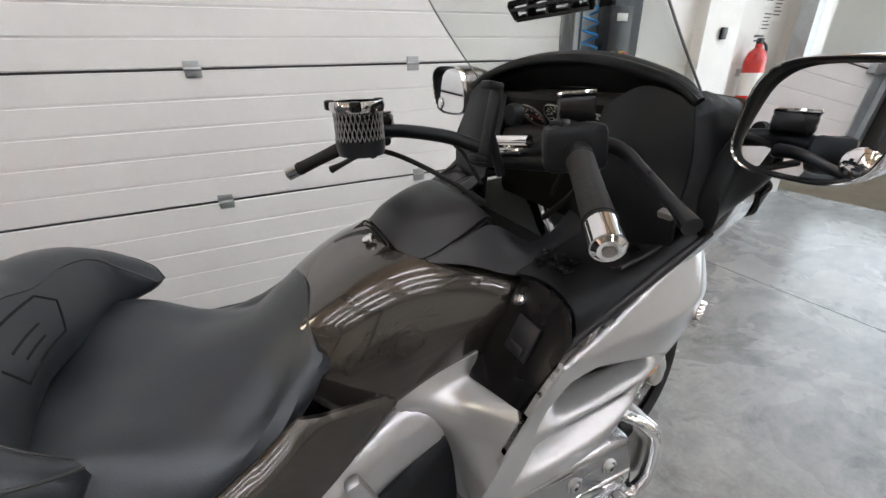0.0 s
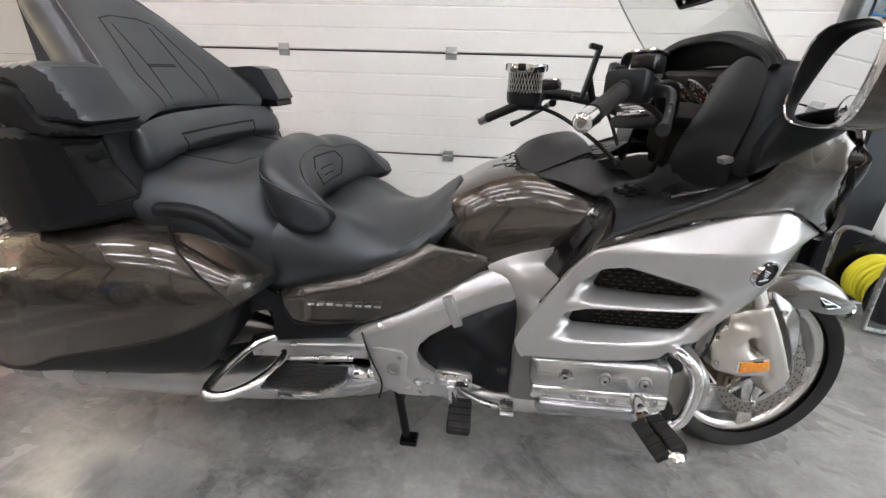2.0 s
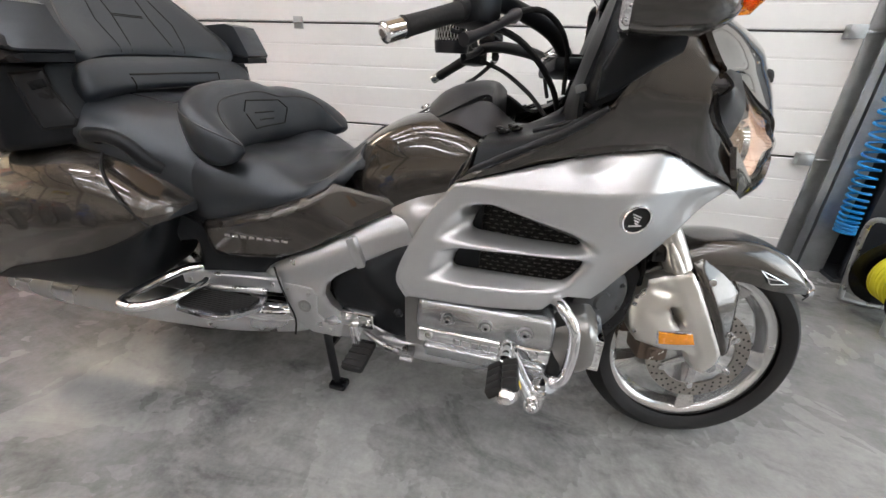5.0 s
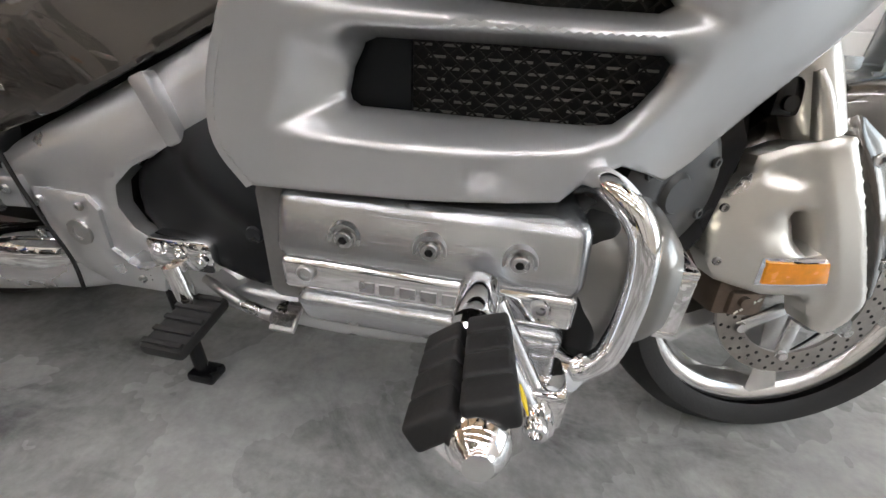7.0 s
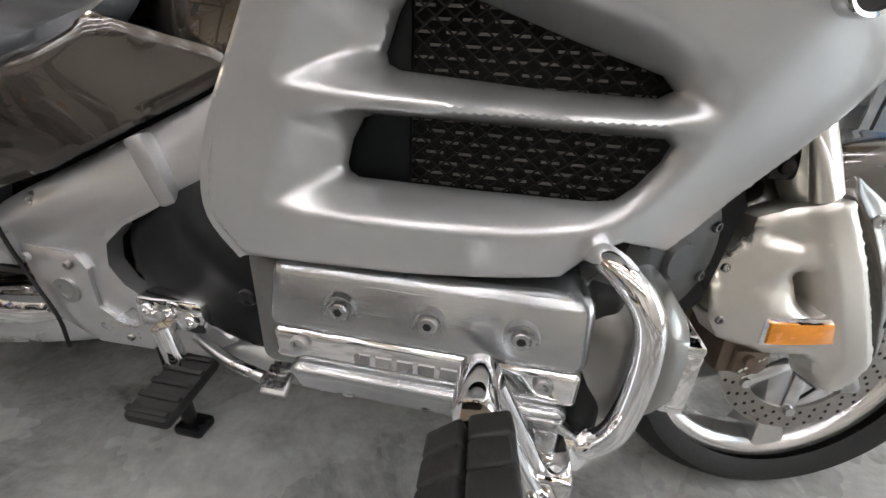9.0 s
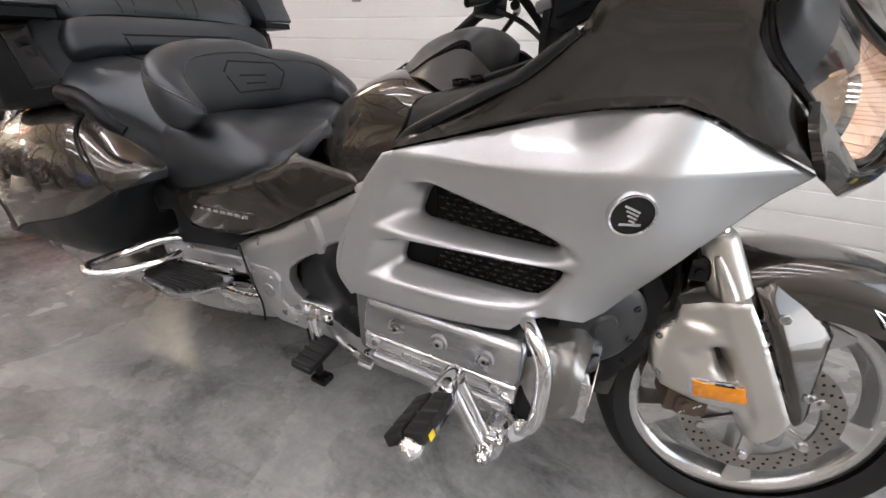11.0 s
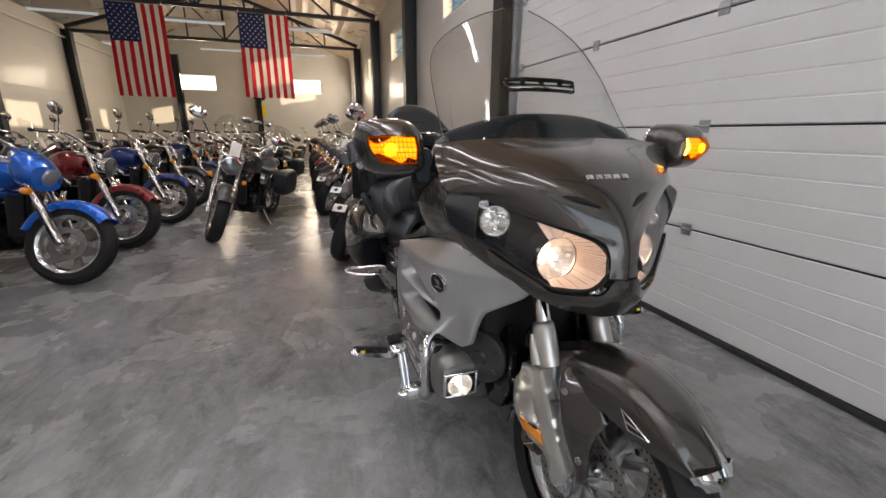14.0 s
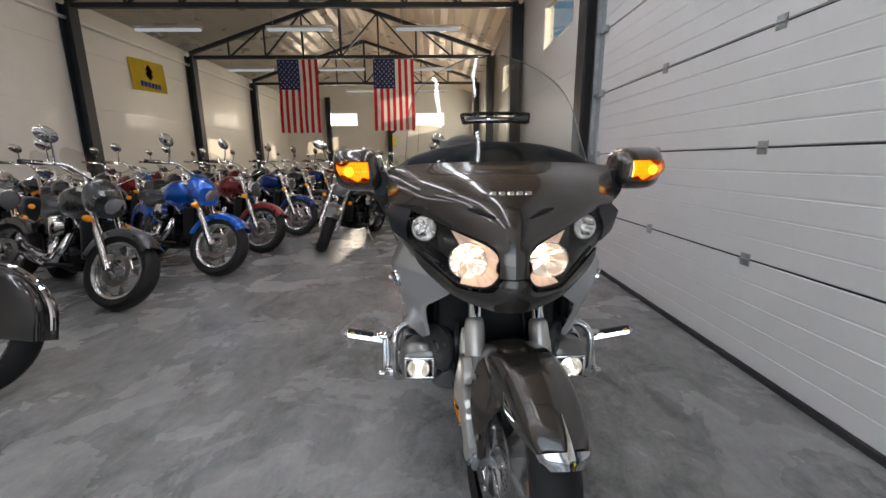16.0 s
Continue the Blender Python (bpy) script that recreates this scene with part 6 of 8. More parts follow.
# handlebar, built straight and turned
bar = part("handlebar", moved(merged(tube([(1.17, -0.325, 1.035), (1.24, -0.25, 1.065), (1.34, -0.16, 1.045), (1.39, -0.09, 1.015), (1.41, -0.03, 1.0)], 0.015, 12), tube([(1.17, 0.325, 1.035), (1.24, 0.25, 1.065), (1.34, 0.16, 1.045), (1.39, 0.09, 1.015), (1.41, 0.03, 1.0)], 0.015, 12), box(1.37, 1.47, -0.11, 0.11, 0.975, 1.005, 0.010)), STEER), PLASTIC, bike, "black handlebar")
for s in (1, -1):
    side = (lambda b: b) if s > 0 else flip
    a, b = Vector((1.088, -0.405, 0.993)), Vector((1.172, -0.322, 1.036))
    grip = part("grip", moved(side(merged(tube([a, a.lerp(b, 0.5), b], [0.0150, 0.0145, 0.0155], 18, 4), *[rod(a + (b - a) * t, a + (b - a) * (t + 0.012), 0.0162, 18) for t in (0.04, 0.95)])), STEER), RUBBER, bar, "black rubber grip")
    e0, e1 = a, a - (b - a).normalized() * 0.030
    part("bar_end", moved(side(merged(rod(e0, e1, 0.0152, 20), rod(e1, e1 - (b - a).normalized() * 0.004, 0.0138, 20, 0.010))), STEER), CHROME, bar, "chrome bar end weight")
    part("bar_end_screw", moved(side(rod(e1, e1 - (b - a).normalized() * 0.0055, 0.006, 12)), STEER), DISC, bar)
    part("switch_box", moved(side(merged(moved(box(-0.028, 0.028, -0.035, 0.035, -0.028, 0.026, 0.010), Matrix.Translation((1.197, -0.295, 1.046)) @ Matrix.Rotation(radians(45), 4, "Z")), moved(box(-0.008, 0.008, -0.01, 0.01, 0, 0.010, 0.003), Matrix.Translation((1.178, -0.290, 1.068))))), STEER), PLASTIC, bar, "black switch housing")
    lever = tube([(1.262, -0.270, 1.042), (1.262, -0.315, 1.036), (1.235, -0.365, 1.012), (1.205, -0.41, 0.99), (1.182, -0.440, 0.976)], [0.012, 0.009, 0.007, 0.007, 0.010], 10)
    part("lever", moved(side(lever), STEER), SATIN, bar, "dark hand lever")
    cyl = moved(merged(box(-0.030, 0.030, -0.022, 0.022, 0, 0.030, 0.006)), Matrix.Translation((1.245, -0.262, 1.072)) @ Matrix.Rotation(radians(40), 4, "Z"))
    part("fluid_reservoir", moved(side(cyl), STEER), GLOSSBLACK, bar, "black brake fluid reservoir")
    part("reservoir_cap", moved(side(moved(box(-0.031, 0.031, -0.023, 0.023, 0.030, 0.036, 0.003), Matrix.Translation((1.245, -0.262, 1.072)) @ Matrix.Rotation(radians(40), 4, "Z"))), STEER), CHROME, bar, "chrome reservoir cap")
    part("cable", moved(side(tube([(1.25, -0.25, 1.05), (1.32, -0.23, 1.06), (1.38, -0.16, 1.02), (1.40, -0.10, 0.93)], 0.005, 8)), STEER), RUBBER, bar)
    part("cable", moved(side(tube([(1.22, -0.27, 1.03), (1.29, -0.25, 1.00), (1.36, -0.17, 0.94), (1.40, -0.08, 0.88)], 0.006, 8)), STEER), RUBBER, bar)
part("steering_stem_cover", moved(merged(box(1.36, 1.46, -0.055, 0.055, 1.005, 1.018, 0.004), lathe([(0, 0.025), (0.016, 0.025), (0.02, 0.018), (0.02, 0)], 20, "z", (1.40, 0, 1.012)), rod((1.385, -0.06, 1.03), (1.385, 0.06, 1.03), 0.011)), STEER), CHROME, bar, "chrome steering stem cap")
# cup holder and phone mount on the bar
cx, cy, cz = 1.112, 0.094, 1.018
cup = part("cup_holder", lathe([(0, 0.0), (0.043, 0.0), (0.046, 0.010), (0.047, 0.030)], 28, "z", (cx, cy, cz)), SATIN, bar, "dark cup holder base")
wires = [rod((cx + 0.046 * math.cos(a), cy + 0.046 * math.sin(a), cz + 0.028), (cx + 0.046 * math.cos(a + t), cy + 0.046 * math.sin(a + t), cz + 0.082), 0.0009, 4) for a in np.linspace(0, 2 * math.pi, 34, endpoint=False) for t in (0.35, -0.35)]
part("mesh", merged(*wires), STEEL, cup, "fine steel mesh wall")
part("mesh_lining", lathe([(0.043, 0.028), (0.043, 0.082)], 28, "z", (cx, cy, cz)), GLOSSBLACK, cup)
part("ring", lathe([(0.041, 0.080), (0.050, 0.080), (0.052, 0.090), (0.050, 0.098), (0.041, 0.098), (0.041, 0.080)], 32, "z", (cx, cy, cz)), CHROME, cup, "chrome ring")
clips = [box(cx + 0.052 * math.cos(a) - 0.010, cx + 0.052 * math.cos(a) + 0.010, cy + 0.052 * math.sin(a) - 0.008, cy + 0.052 * math.sin(a) + 0.008, cz + 0.082, cz + 0.100, 0.004) for a in (0.4, 2.6, 4.4)]
for clip in clips:
    part("clip", clip, GLOSSBLACK, cup)
part("cup_bracket", tube([(1.14, 0.12, 1.01), (1.16, 0.17, 1.02), (1.175, 0.20, 1.035)], 0.010, 8), PLASTIC, cup)
part("phone_mount", moved(merged(box(-0.004, 0.004, -0.012, 0.012, -0.045, 0.055, 0.003), box(-0.02, 0.004, -0.012, 0.012, 0.050, 0.060, 0.003), box(-0.020, 0.004, -0.012, 0.012, -0.045, -0.036, 0.003), rod((0, 0, 0), (0.035, 0.0, -0.06), 0.007)), Matrix.Translation((1.215, -0.205, 1.09)) @ Matrix.Rotation(radians(12), 4, "Y")), PLASTIC, bar, "black phone clamp")
part("phone_knob", lathe([(0, 0.008), (0.014, 0.008), (0.016, 0.0), (0.014, -0.008), (0, -0.008)], 16, "x", (1.262, -0.195, 1.105)), PLASTIC, bar)

# seats
seat = [[(0.40, -0.236, 0.560), (0.40, -0.262, 0.640), (0.40, -0.225, 0.735), (0.40, -0.12, 0.742), (0.40, 0, 0.736)],
        [(0.55, -0.238, 0.572), (0.55, -0.266, 0.650), (0.55, -0.235, 0.735), (0.55, -0.12, 0.748), (0.55, 0, 0.736)],
        [(0.66, -0.224, 0.596), (0.66, -0.252, 0.660), (0.66, -0.205, 0.736), (0.66, -0.12, 0.735), (0.66, 0, 0.732)],
        [(0.76, -0.204, 0.632), (0.76, -0.222, 0.662), (0.76, -0.186, 0.692), (0.76, -0.11, 0.706), (0.76, 0, 0.720)],
        [(0.86, -0.182, 0.678), (0.86, -0.190, 0.690), (0.86, -0.158, 0.690), (0.86, -0.09, 0.722), (0.86, 0, 0.738)],
        [(0.925, -0.160, 0.728), (0.927, -0.155, 0.736), (0.930, -0.122, 0.752), (0.932, -0.07, 0.778), (0.934, 0, 0.790)],
        [(0.945, -0.142, 0.752), (0.952, -0.132, 0.764), (0.958, -0.100, 0.786), (0.964, -0.05, 0.806), (0.966, 0, 0.814)]]
part("rider_seat", patch(halves(seat), 6, 0.02), LEATHER, bike, "black vinyl rider seat")
pas = [[(0.10, -0.300, 0.815), (0.10, -0.312, 0.858), (0.10, -0.272, 0.886), (0.10, -0.13, 0.876), (0.10, 0, 0.870)],
       [(0.25, -0.302, 0.768), (0.25, -0.318, 0.815), (0.25, -0.272, 0.862), (0.25, -0.13, 0.868), (0.25, 0, 0.862)],
       [(0.38, -0.285, 0.680), (0.38, -0.304, 0.752), (0.38, -0.258, 0.818), (0.38, -0.13, 0.856), (0.38, 0, 0.856)],
       [(0.48, -0.258, 0.600), (0.48, -0.280, 0.690), (0.48, -0.240, 0.776), (0.48, -0.12, 0.846), (0.48, 0, 0.850)],
       [(0.545, -0.246, 0.585), (0.545, -0.262, 0.655), (0.545, -0.22, 0.742), (0.54, -0.11, 0.80), (0.535, 0, 0.81)]]
pas_bm = patch(halves(pas), 6, 0.02)
cords = draped(pas_bm, [[(0.20, -0.17), (0.40, -0.16), (0.455, -0.06), (0.455, 0.06), (0.40, 0.16), (0.20, 0.17)], [(0.26, -0.168), (0.26, 0.168)]], 0.003, "z")
pas_seat = part("passenger_seat", pas_bm, LEATHER, bike, "black vinyl passenger seat")
for cord in cords:
    part("stitch_line", cord, DARK, pas_seat, "pressed seam")
PIPING = mat("seam_piping", (0.05, 0.05, 0.052), 0.45, vary=0.1)
both("seat_seam", tube([(0.10, -0.312, 0.862), (0.25, -0.320, 0.820), (0.38, -0.307, 0.760), (0.48, -0.282, 0.700), (0.56, -0.268, 0.665), (0.66, -0.255, 0.672), (0.76, -0.226, 0.678), (0.86, -0.193, 0.704)], 0.003, 6), PIPING, bike, "grey stitched seam")
part("cushion_stitch", tube([(0.62, -0.10, 0.752), (0.68, -0.150, 0.738), (0.74, -0.12, 0.726), (0.765, 0, 0.734), (0.74, 0.12, 0.726), (0.68, 0.150, 0.738), (0.62, 0.10, 0.752)], 0.003, 6), DARK, bike)


# the pad bends round the rider: (x, y) of its middle, half thickness, bottom and top
BEND = [(0.674, -0.250, 0.010, 0.776, 0.796), (0.655, -0.264, 0.026, 0.757, 0.828), (0.618, -0.270, 0.040, 0.744, 0.866), (0.580, -0.252, 0.050, 0.740, 0.896), (0.555, -0.205, 0.054, 0.742, 0.916), (0.543, -0.14, 0.054, 0.745, 0.927), (0.536, -0.07, 0.053, 0.748, 0.930)]
BEND = BEND + [(0.534, 0.0, 0.053, 0.749, 0.928)] + [(x + 0.006, -y, t, zb - 0.004, zt - 0.022) for x, y, t, zb, zt in reversed(BEND)]


def bend_loops(n=20, p=2.5):
    loops = []
    for k, (x, y, t, zb, zt) in enumerate(BEND):
        a, b = BEND[max(k - 1, 0)], BEND[min(k + 1, len(BEND) - 1)]
        d = Vector((b[0] - a[0], b[1] - a[1])).normalized()
        out = Vector((d.y, -d.x))
        loop = []
        for i in range(n):
            c, q = math.cos(2 * math.pi * i / n), math.sin(2 * math.pi * i / n)
            u, v = abs(c) ** (2 / p) * (1 if c > 0 else -1), abs(q) ** (2 / p) * (1 if q > 0 else -1)
            z = (zb + zt) / 2 + v * (zt - zb) / 2
            loop.append((x + out.x * u * t - 0.22 * (z - 0.83), y + out.y * u * t, z))
        loops.append(loop)
    return loops


rest_loops = bend_loops()
rest_bm = loft(rest_loops, 4, 2)
cords = draped(rest_bm, [[(-0.115, 0.855), (-0.09, 0.880), (0.05, 0.872), (0.075, 0.848), (0.045, 0.806), (-0.085, 0.806), (-0.115, 0.855)], [(-0.07, 0.846), (0.03, 0.842)], [(-0.055, 0.826), (0.02, 0.824)]], 0.0024)
rest = part("rider_backrest", rest_bm, LEATHER, bike, "black padded rider backrest")
for cord in cords:
    part("embossing", cord, DARK, rest, "pressed seam")
for k in (2, 8):
    line = [Vector(loop[k]) + (Vector(loop[k]) - sum((Vector(p) for p in loop), Vector()) / len(loop)).normalized() * 0.0012 for loop in rest_loops]
    part("backrest_seam", tube(line, 0.0020, 6), PIPING, rest, "grey piping")


def back_loop(z, xc, t, w, bend, k=22, p=3.0):
    out = []
    for i in range(k):
        a = 2 * math.pi * i / k
        c, s = math.cos(a), math.sin(a)
        u, v = abs(c) ** (2 / p) * (1 if c > 0 else -1), abs(s) ** (2 / p) * (1 if s > 0 else -1)
        y = w * v
        out.append((xc + t * u + bend * (abs(v)) ** 2.5, y, z + 0.03 * u))
    return out


back_bm = loft([back_loop(0.955, 0.150, 0.045, 0.250, 0.09), back_loop(0.978, 0.132, 0.062, 0.278, 0.10), back_loop(1.02, 0.098, 0.068, 0.284, 0.10), back_loop(1.085, 0.050, 0.070, 0.252, 0.075), back_loop(1.16, -0.004, 0.066, 0.202, 0.045), back_loop(1.225, -0.050, 0.058, 0.162, 0.02), back_loop(1.264, -0.078, 0.045, 0.108, 0.01), back_loop(1.278, -0.090, 0.022, 0.05, 0.0)], 4, 2)
cords = draped(back_bm, [[(-0.085, 1.190), (-0.04, 1.200), (0.04, 1.200), (0.085, 1.190)], [(-0.085, 1.190), (-0.125, 1.07), (-0.105, 0.975)], [(0.085, 1.190), (0.125, 1.07), (0.105, 0.975)], [(-0.060, 1.180), (-0.058, 1.085), (-0.075, 0.975)], [(0.060, 1.180), (0.058, 1.085), (0.075, 0.975)], [(-0.058, 1.085), (0.058, 1.085)], [(-0.058, 1.089), (0.058, 1.089)]], 0.0022)
piping = draped(back_bm, [[(-0.250, 0.99), (-0.250, 1.04), (-0.205, 1.125), (-0.155, 1.215), (-0.09, 1.257), (0.0, 1.264), (0.09, 1.257), (0.155, 1.215), (0.205, 1.125), (0.250, 1.04), (0.250, 0.99)]], 0.003)
bk = part("passenger_backrest", back_bm, LEATHER, bike, "tall black padded passenger backrest")
for cord in cords:
    part("embossing", cord, DARK, bk, "pressed seam")
for cord in piping:
    part("piping", cord, PIPING, bk, "stitched edge piping")
lumbar_bm = loft([back_loop(0.868, 0.225, 0.040, 0.27, 0.05), back_loop(0.885, 0.215, 0.058, 0.295, 0.06), back_loop(0.925, 0.192, 0.062, 0.298, 0.07), back_loop(0.950, 0.175, 0.050, 0.28, 0.07)], 4, 2)
cords = draped(lumbar_bm, [[(-0.16, 0.935), (0.16, 0.935), (0.15, 0.895), (-0.15, 0.895), (-0.16, 0.935)]], 0.003)
lumbar = part("lumbar_cushion", lumbar_bm, LEATHER, bike, "black lumbar cushion")
for cord in cords:
    part("embossing", cord, DARK, lumbar, "pressed seam")

# arm rests, speaker pods, grab handles
for s in (1, -1):
    side = (lambda b: b) if s > 0 else flip
    arm_y = lambda x, z: -0.416 + 0.25 * max(0.0, x - 0.22) ** 1.5
    body = [(0.082, 1.058), (0.170, 1.046), (0.196, 0.990), (0.292, 0.984), (0.292, 0.966), (0.19, 0.960), (0.085, 0.984)]
    ar = part("arm_rest", side(panel(body, arm_y, (), 0.008, 0.112, 0.008)), PLASTIC, bike, "boxy black arm rest")
    top = [(0.082, 1.065), (0.102, 1.083), (0.215, 1.092), (0.250, 1.084), (0.277, 1.032), (0.299, 0.992), (0.292, 0.986), (0.202, 0.993), (0.176, 1.052)]
    part("lid", side(panel(top, lambda x, z: arm_y(x, z) - 0.006 + 0.10 * max(0.0, z - 1.06), (), 0.008, 0.120, 0.010)), LEATHER, ar, "padded black lid")
    pod_y = lambda x, z: -0.400 - 0.02 * (0.9 - z) + 0.45 * max(0.0, x - 0.12) + 0.5 * max(0.0, 0.08 - x) ** 1.5
    pod2 = part("speaker_pod", side(panel([(0.03, 0.962), (0.246, 0.962), (0.258, 0.90), (0.292, 0.802), (0.280, 0.784), (0.18, 0.765), (0.0, 0.745), (-0.03, 0.80), (0.0, 0.90)], pod_y, (), 0.010, 0.10, 0.010)), PLASTIC, bike, "black speaker pod")
    part("speaker_panel", side(panel([(0.180, 0.934), (0.240, 0.945), (0.246, 0.905), (0.277, 0.838), (0.270, 0.826), (0.208, 0.816), (0.198, 0.85)], lambda x, z: pod_y(x, z) - 0.006, (), 0.008, 0.010, 0.004)), SATIN, pod2, "raised speaker panel")
    part("panel_seam", side(tube([(x, pod_y(x, z) - 0.001, z) for x, z in ((0.176, 0.937), (0.244, 0.950), (0.250, 0.906), (0.281, 0.838), (0.272, 0.821), (0.204, 0.811), (0.194, 0.85), (0.176, 0.937))], 0.0022, 6, 1)), DARK, pod2)
    part("latch", side(panel([(0.211, 0.921), (0.240, 0.928), (0.245, 0.910), (0.216, 0.902)], lambda x, z: pod_y(x, z) - 0.012, (), 0.01, 0.010, 0.004)), PLASTIC, pod2, "black latch")
    part("latch_recess", side(panel([(0.217, 0.899), (0.246, 0.906), (0.252, 0.888), (0.242, 0.878), (0.222, 0.880)], lambda x, z: pod_y(x, z) - 0.0070, (), 0.01, 0.006, 0.002)), DARK, pod2)
    part("grab_handle", side(tube([(0.335, -0.335, 0.795), (0.352, -0.366, 0.812), (0.42, -0.374, 0.814), (0.465, -0.370, 0.798), (0.505, -0.362, 0.760), (0.525, -0.345, 0.740)], [0.014, 0.017, 0.017, 0.017, 0.017, 0.014], 10)), PLASTIC, bike, "black passenger grab handle")

# trunk
tr = [loop_yz(0.13, -0.30, 0.30, 0.80, 1.04, 5, 28), loop_yz(0.06, -0.332, 0.332, 0.795, 1.075, 5, 28), loop_yz(-0.06, -0.345, 0.345, 0.785, 1.092, 5, 28), loop_yz(-0.22, -0.340, 0.340, 0.785, 1.075, 4.5, 28), loop_yz(-0.35, -0.305, 0.305, 0.80, 1.045, 4, 28), loop_yz(-0.43, -0.24, 0.24, 0.825, 1.005, 3.5, 28), loop_yz(-0.462, -0.15, 0.15, 0.86, 0.965, 3, 28)]
trunk = part("trunk", loft(tr, 4, 2), BROWN, bike, "bronze metallic trunk")
part("trunk_tray", loft([loop_yz(0.20, -0.30, 0.30, 0.735, 0.80, 5), loop_yz(0.0, -0.322, 0.322, 0.730, 0.802, 5), loop_yz(-0.25, -0.312, 0.312, 0.742, 0.812, 5), loop_yz(-0.38, -0.25, 0.25, 0.775, 0.83, 4)], 3, 2), PLASTIC, trunk, "black trunk underside")
for s in (-1, 1):
    part("lid_seam", tube([(0.10, s * 0.322, 0.985), (-0.06, s * 0.348, 0.985), (-0.22, s * 0.343, 0.978), (-0.35, s * 0.306, 0.965), (-0.43, s * 0.238, 0.95)], 0.0028, 6), DARK, trunk)
    tl = [[(-0.325, s * 0.318, 0.965), (-0.39, s * 0.285, 0.962), (-0.442, s * 0.225, 0.955)], [(-0.330, s * 0.322, 0.915), (-0.395, s * 0.289, 0.913), (-0.447, s * 0.228, 0.91)], [(-0.345, s * 0.316, 0.862), (-0.40, s * 0.280, 0.862), (-0.445, s * 0.215, 0.865)]]
    part("corner_lens", patch(tl, 5, 0.008), REDLENS, trunk, "red corner lens")
    part("tail_lamp", moved(box(-0.006, 0.006, -0.07, 0.07, -0.03, 0.03, 0.008), Matrix.Translation((-0.460, s * 0.13, 0.905)) @ Matrix.Rotation(radians(s * 18), 4, "Z")), REDLIT, trunk, "lit red tail lamp")
    ant = [(-0.03, s * 0.352, 0.828), (-0.075, s * 0.350, 0.885), (-0.13, s * 0.345, 1.005), (-0.19, s * 0.335, 1.14)]
    an = part("antenna", merged(tube(ant, [0.007, 0.012, 0.009, 0.008], 10, 4), tube([(-0.19, s * 0.335, 1.14), (-0.30, s * 0.32, 1.46)], [0.003, 0.0015], 6, 1)), STEEL, bike, "bright steel antenna rod")
    part("sleeve", tube([(-0.150, s * 0.342, 1.050), (-0.158, s * 0.341, 1.068)], 0.0098, 10, 1), REDLENS, an, "dark red ring")
part("light_bar", box(-0.472, -0.455, -0.06, 0.06, 0.885, 0.925, 0.006), REDLENS, trunk, "red lens bar")

# saddlebags
BAG = ((-0.300, -0.335, 0.600, 0.440, 0.425), (-0.262, -0.388, 0.650, 0.416, 0.400), (-0.13, -0.436, 0.712, 0.398, 0.382), (-0.03, -0.450, 0.738, 0.416, 0.376), (0.05, -0.454, 0.754, 0.452, 0.374), (0.20, -0.454, 0.770, 0.494, 0.376), (0.30, -0.446, 0.768, 0.520, 0.382), (0.36, -0.438, 0.758, 0.540, 0.396), (0.40, -0.430, 0.742, 0.556, 0.432), (0.44, -0.420, 0.722, 0.575, 0.498), (0.47, -0.411, 0.704, 0.592, 0.556), (0.495, -0.396, 0.688, 0.607, 0.604), (0.52, -0.360, 0.668, 0.618, 0.614), (0.538, -0.305, 0.650, 0.625, 0.621))
upper, lower = [], []
for x, yo, zt, zb, z0 in BAG:
    w = yo + 0.17
    upper.append([(x, -0.17, zt - 0.02), (x, -0.17 + 0.25 * w, zt), (x, -0.17 + 0.58 * w, zt - 0.006), (x, -0.17 + 0.80 * w, zt - 0.16 * (zt - zb)), (x, -0.17 + 0.93 * w, zt - 0.36 * (zt - zb)), (x, yo + 0.002, zt - 0.68 * (zt - zb)), (x, yo + 0.004, zb)])
    lower.append([(x, yo + 0.003, zb), (x, yo + 0.012, (zb + z0) / 2), (x, -0.17 + 0.84 * w, z0 + 0.018), (x, -0.17 + 0.64 * w, z0), (x, -0.17 + 0.1 * w, z0 + 0.02)])
end = lambda rows: [[(x - 0.012, -0.27 + 0.3 * (y + 0.27), 0.52 + 0.3 * (z - 0.52)) for x, y, z in rows[0]]] + rows
for s in (1, -1):
    side = (lambda b: b) if s > 0 else flip
    bag = part("saddlebag", side(patch(end(upper), 6, 0.008)), BROWN, bike, "bronze metallic saddlebag")
    part("lower_shell", side(patch(end(lower), 6, 0.008)), PLASTIC, bag, "black lower saddlebag shell")
    part("split_line", side(tube([(x, yo + 0.002, zb) for x, yo, zt, zb, z0 in BAG], 0.003, 6)), DARK, bag)
    part("front_seam", side(tube([(0.300, -0.260, 0.768), (0.322, -0.320, 0.764), (0.366, -0.372, 0.735), (0.415, -0.400, 0.700), (0.455, -0.409, 0.660), (0.494, -0.398, 0.608)], 0.0028, 6)), DARK, bag)
    part("chrome_rail", side(tube([(-0.20, -0.30, 0.70), (-0.10, -0.30, 0.745), (0.02, -0.27, 0.755), (0.10, -0.24, 0.752)], 0.010, 8)), CHROME, bag, "chrome luggage rail")

# side panels, frame, footboards, pegs and exhaust
PANEL_TOP = [(0.529, 0.592), (0.62, 0.610), (0.74, 0.642), (0.84, 0.680), (0.90, 0.712), (1.035, 0.690)]


def ledge(x, z):
    """The top of the side panel leans in as a narrow shelf under the seat."""
    top = np.interp(x, [p[0] for p in PANEL_TOP], [p[1] for p in PANEL_TOP])
    return 0.95 * max(0.0, 0.022 - max(0.0, top - z)) * max(0.0, min(1.0, (0.93 - x) / 0.06))


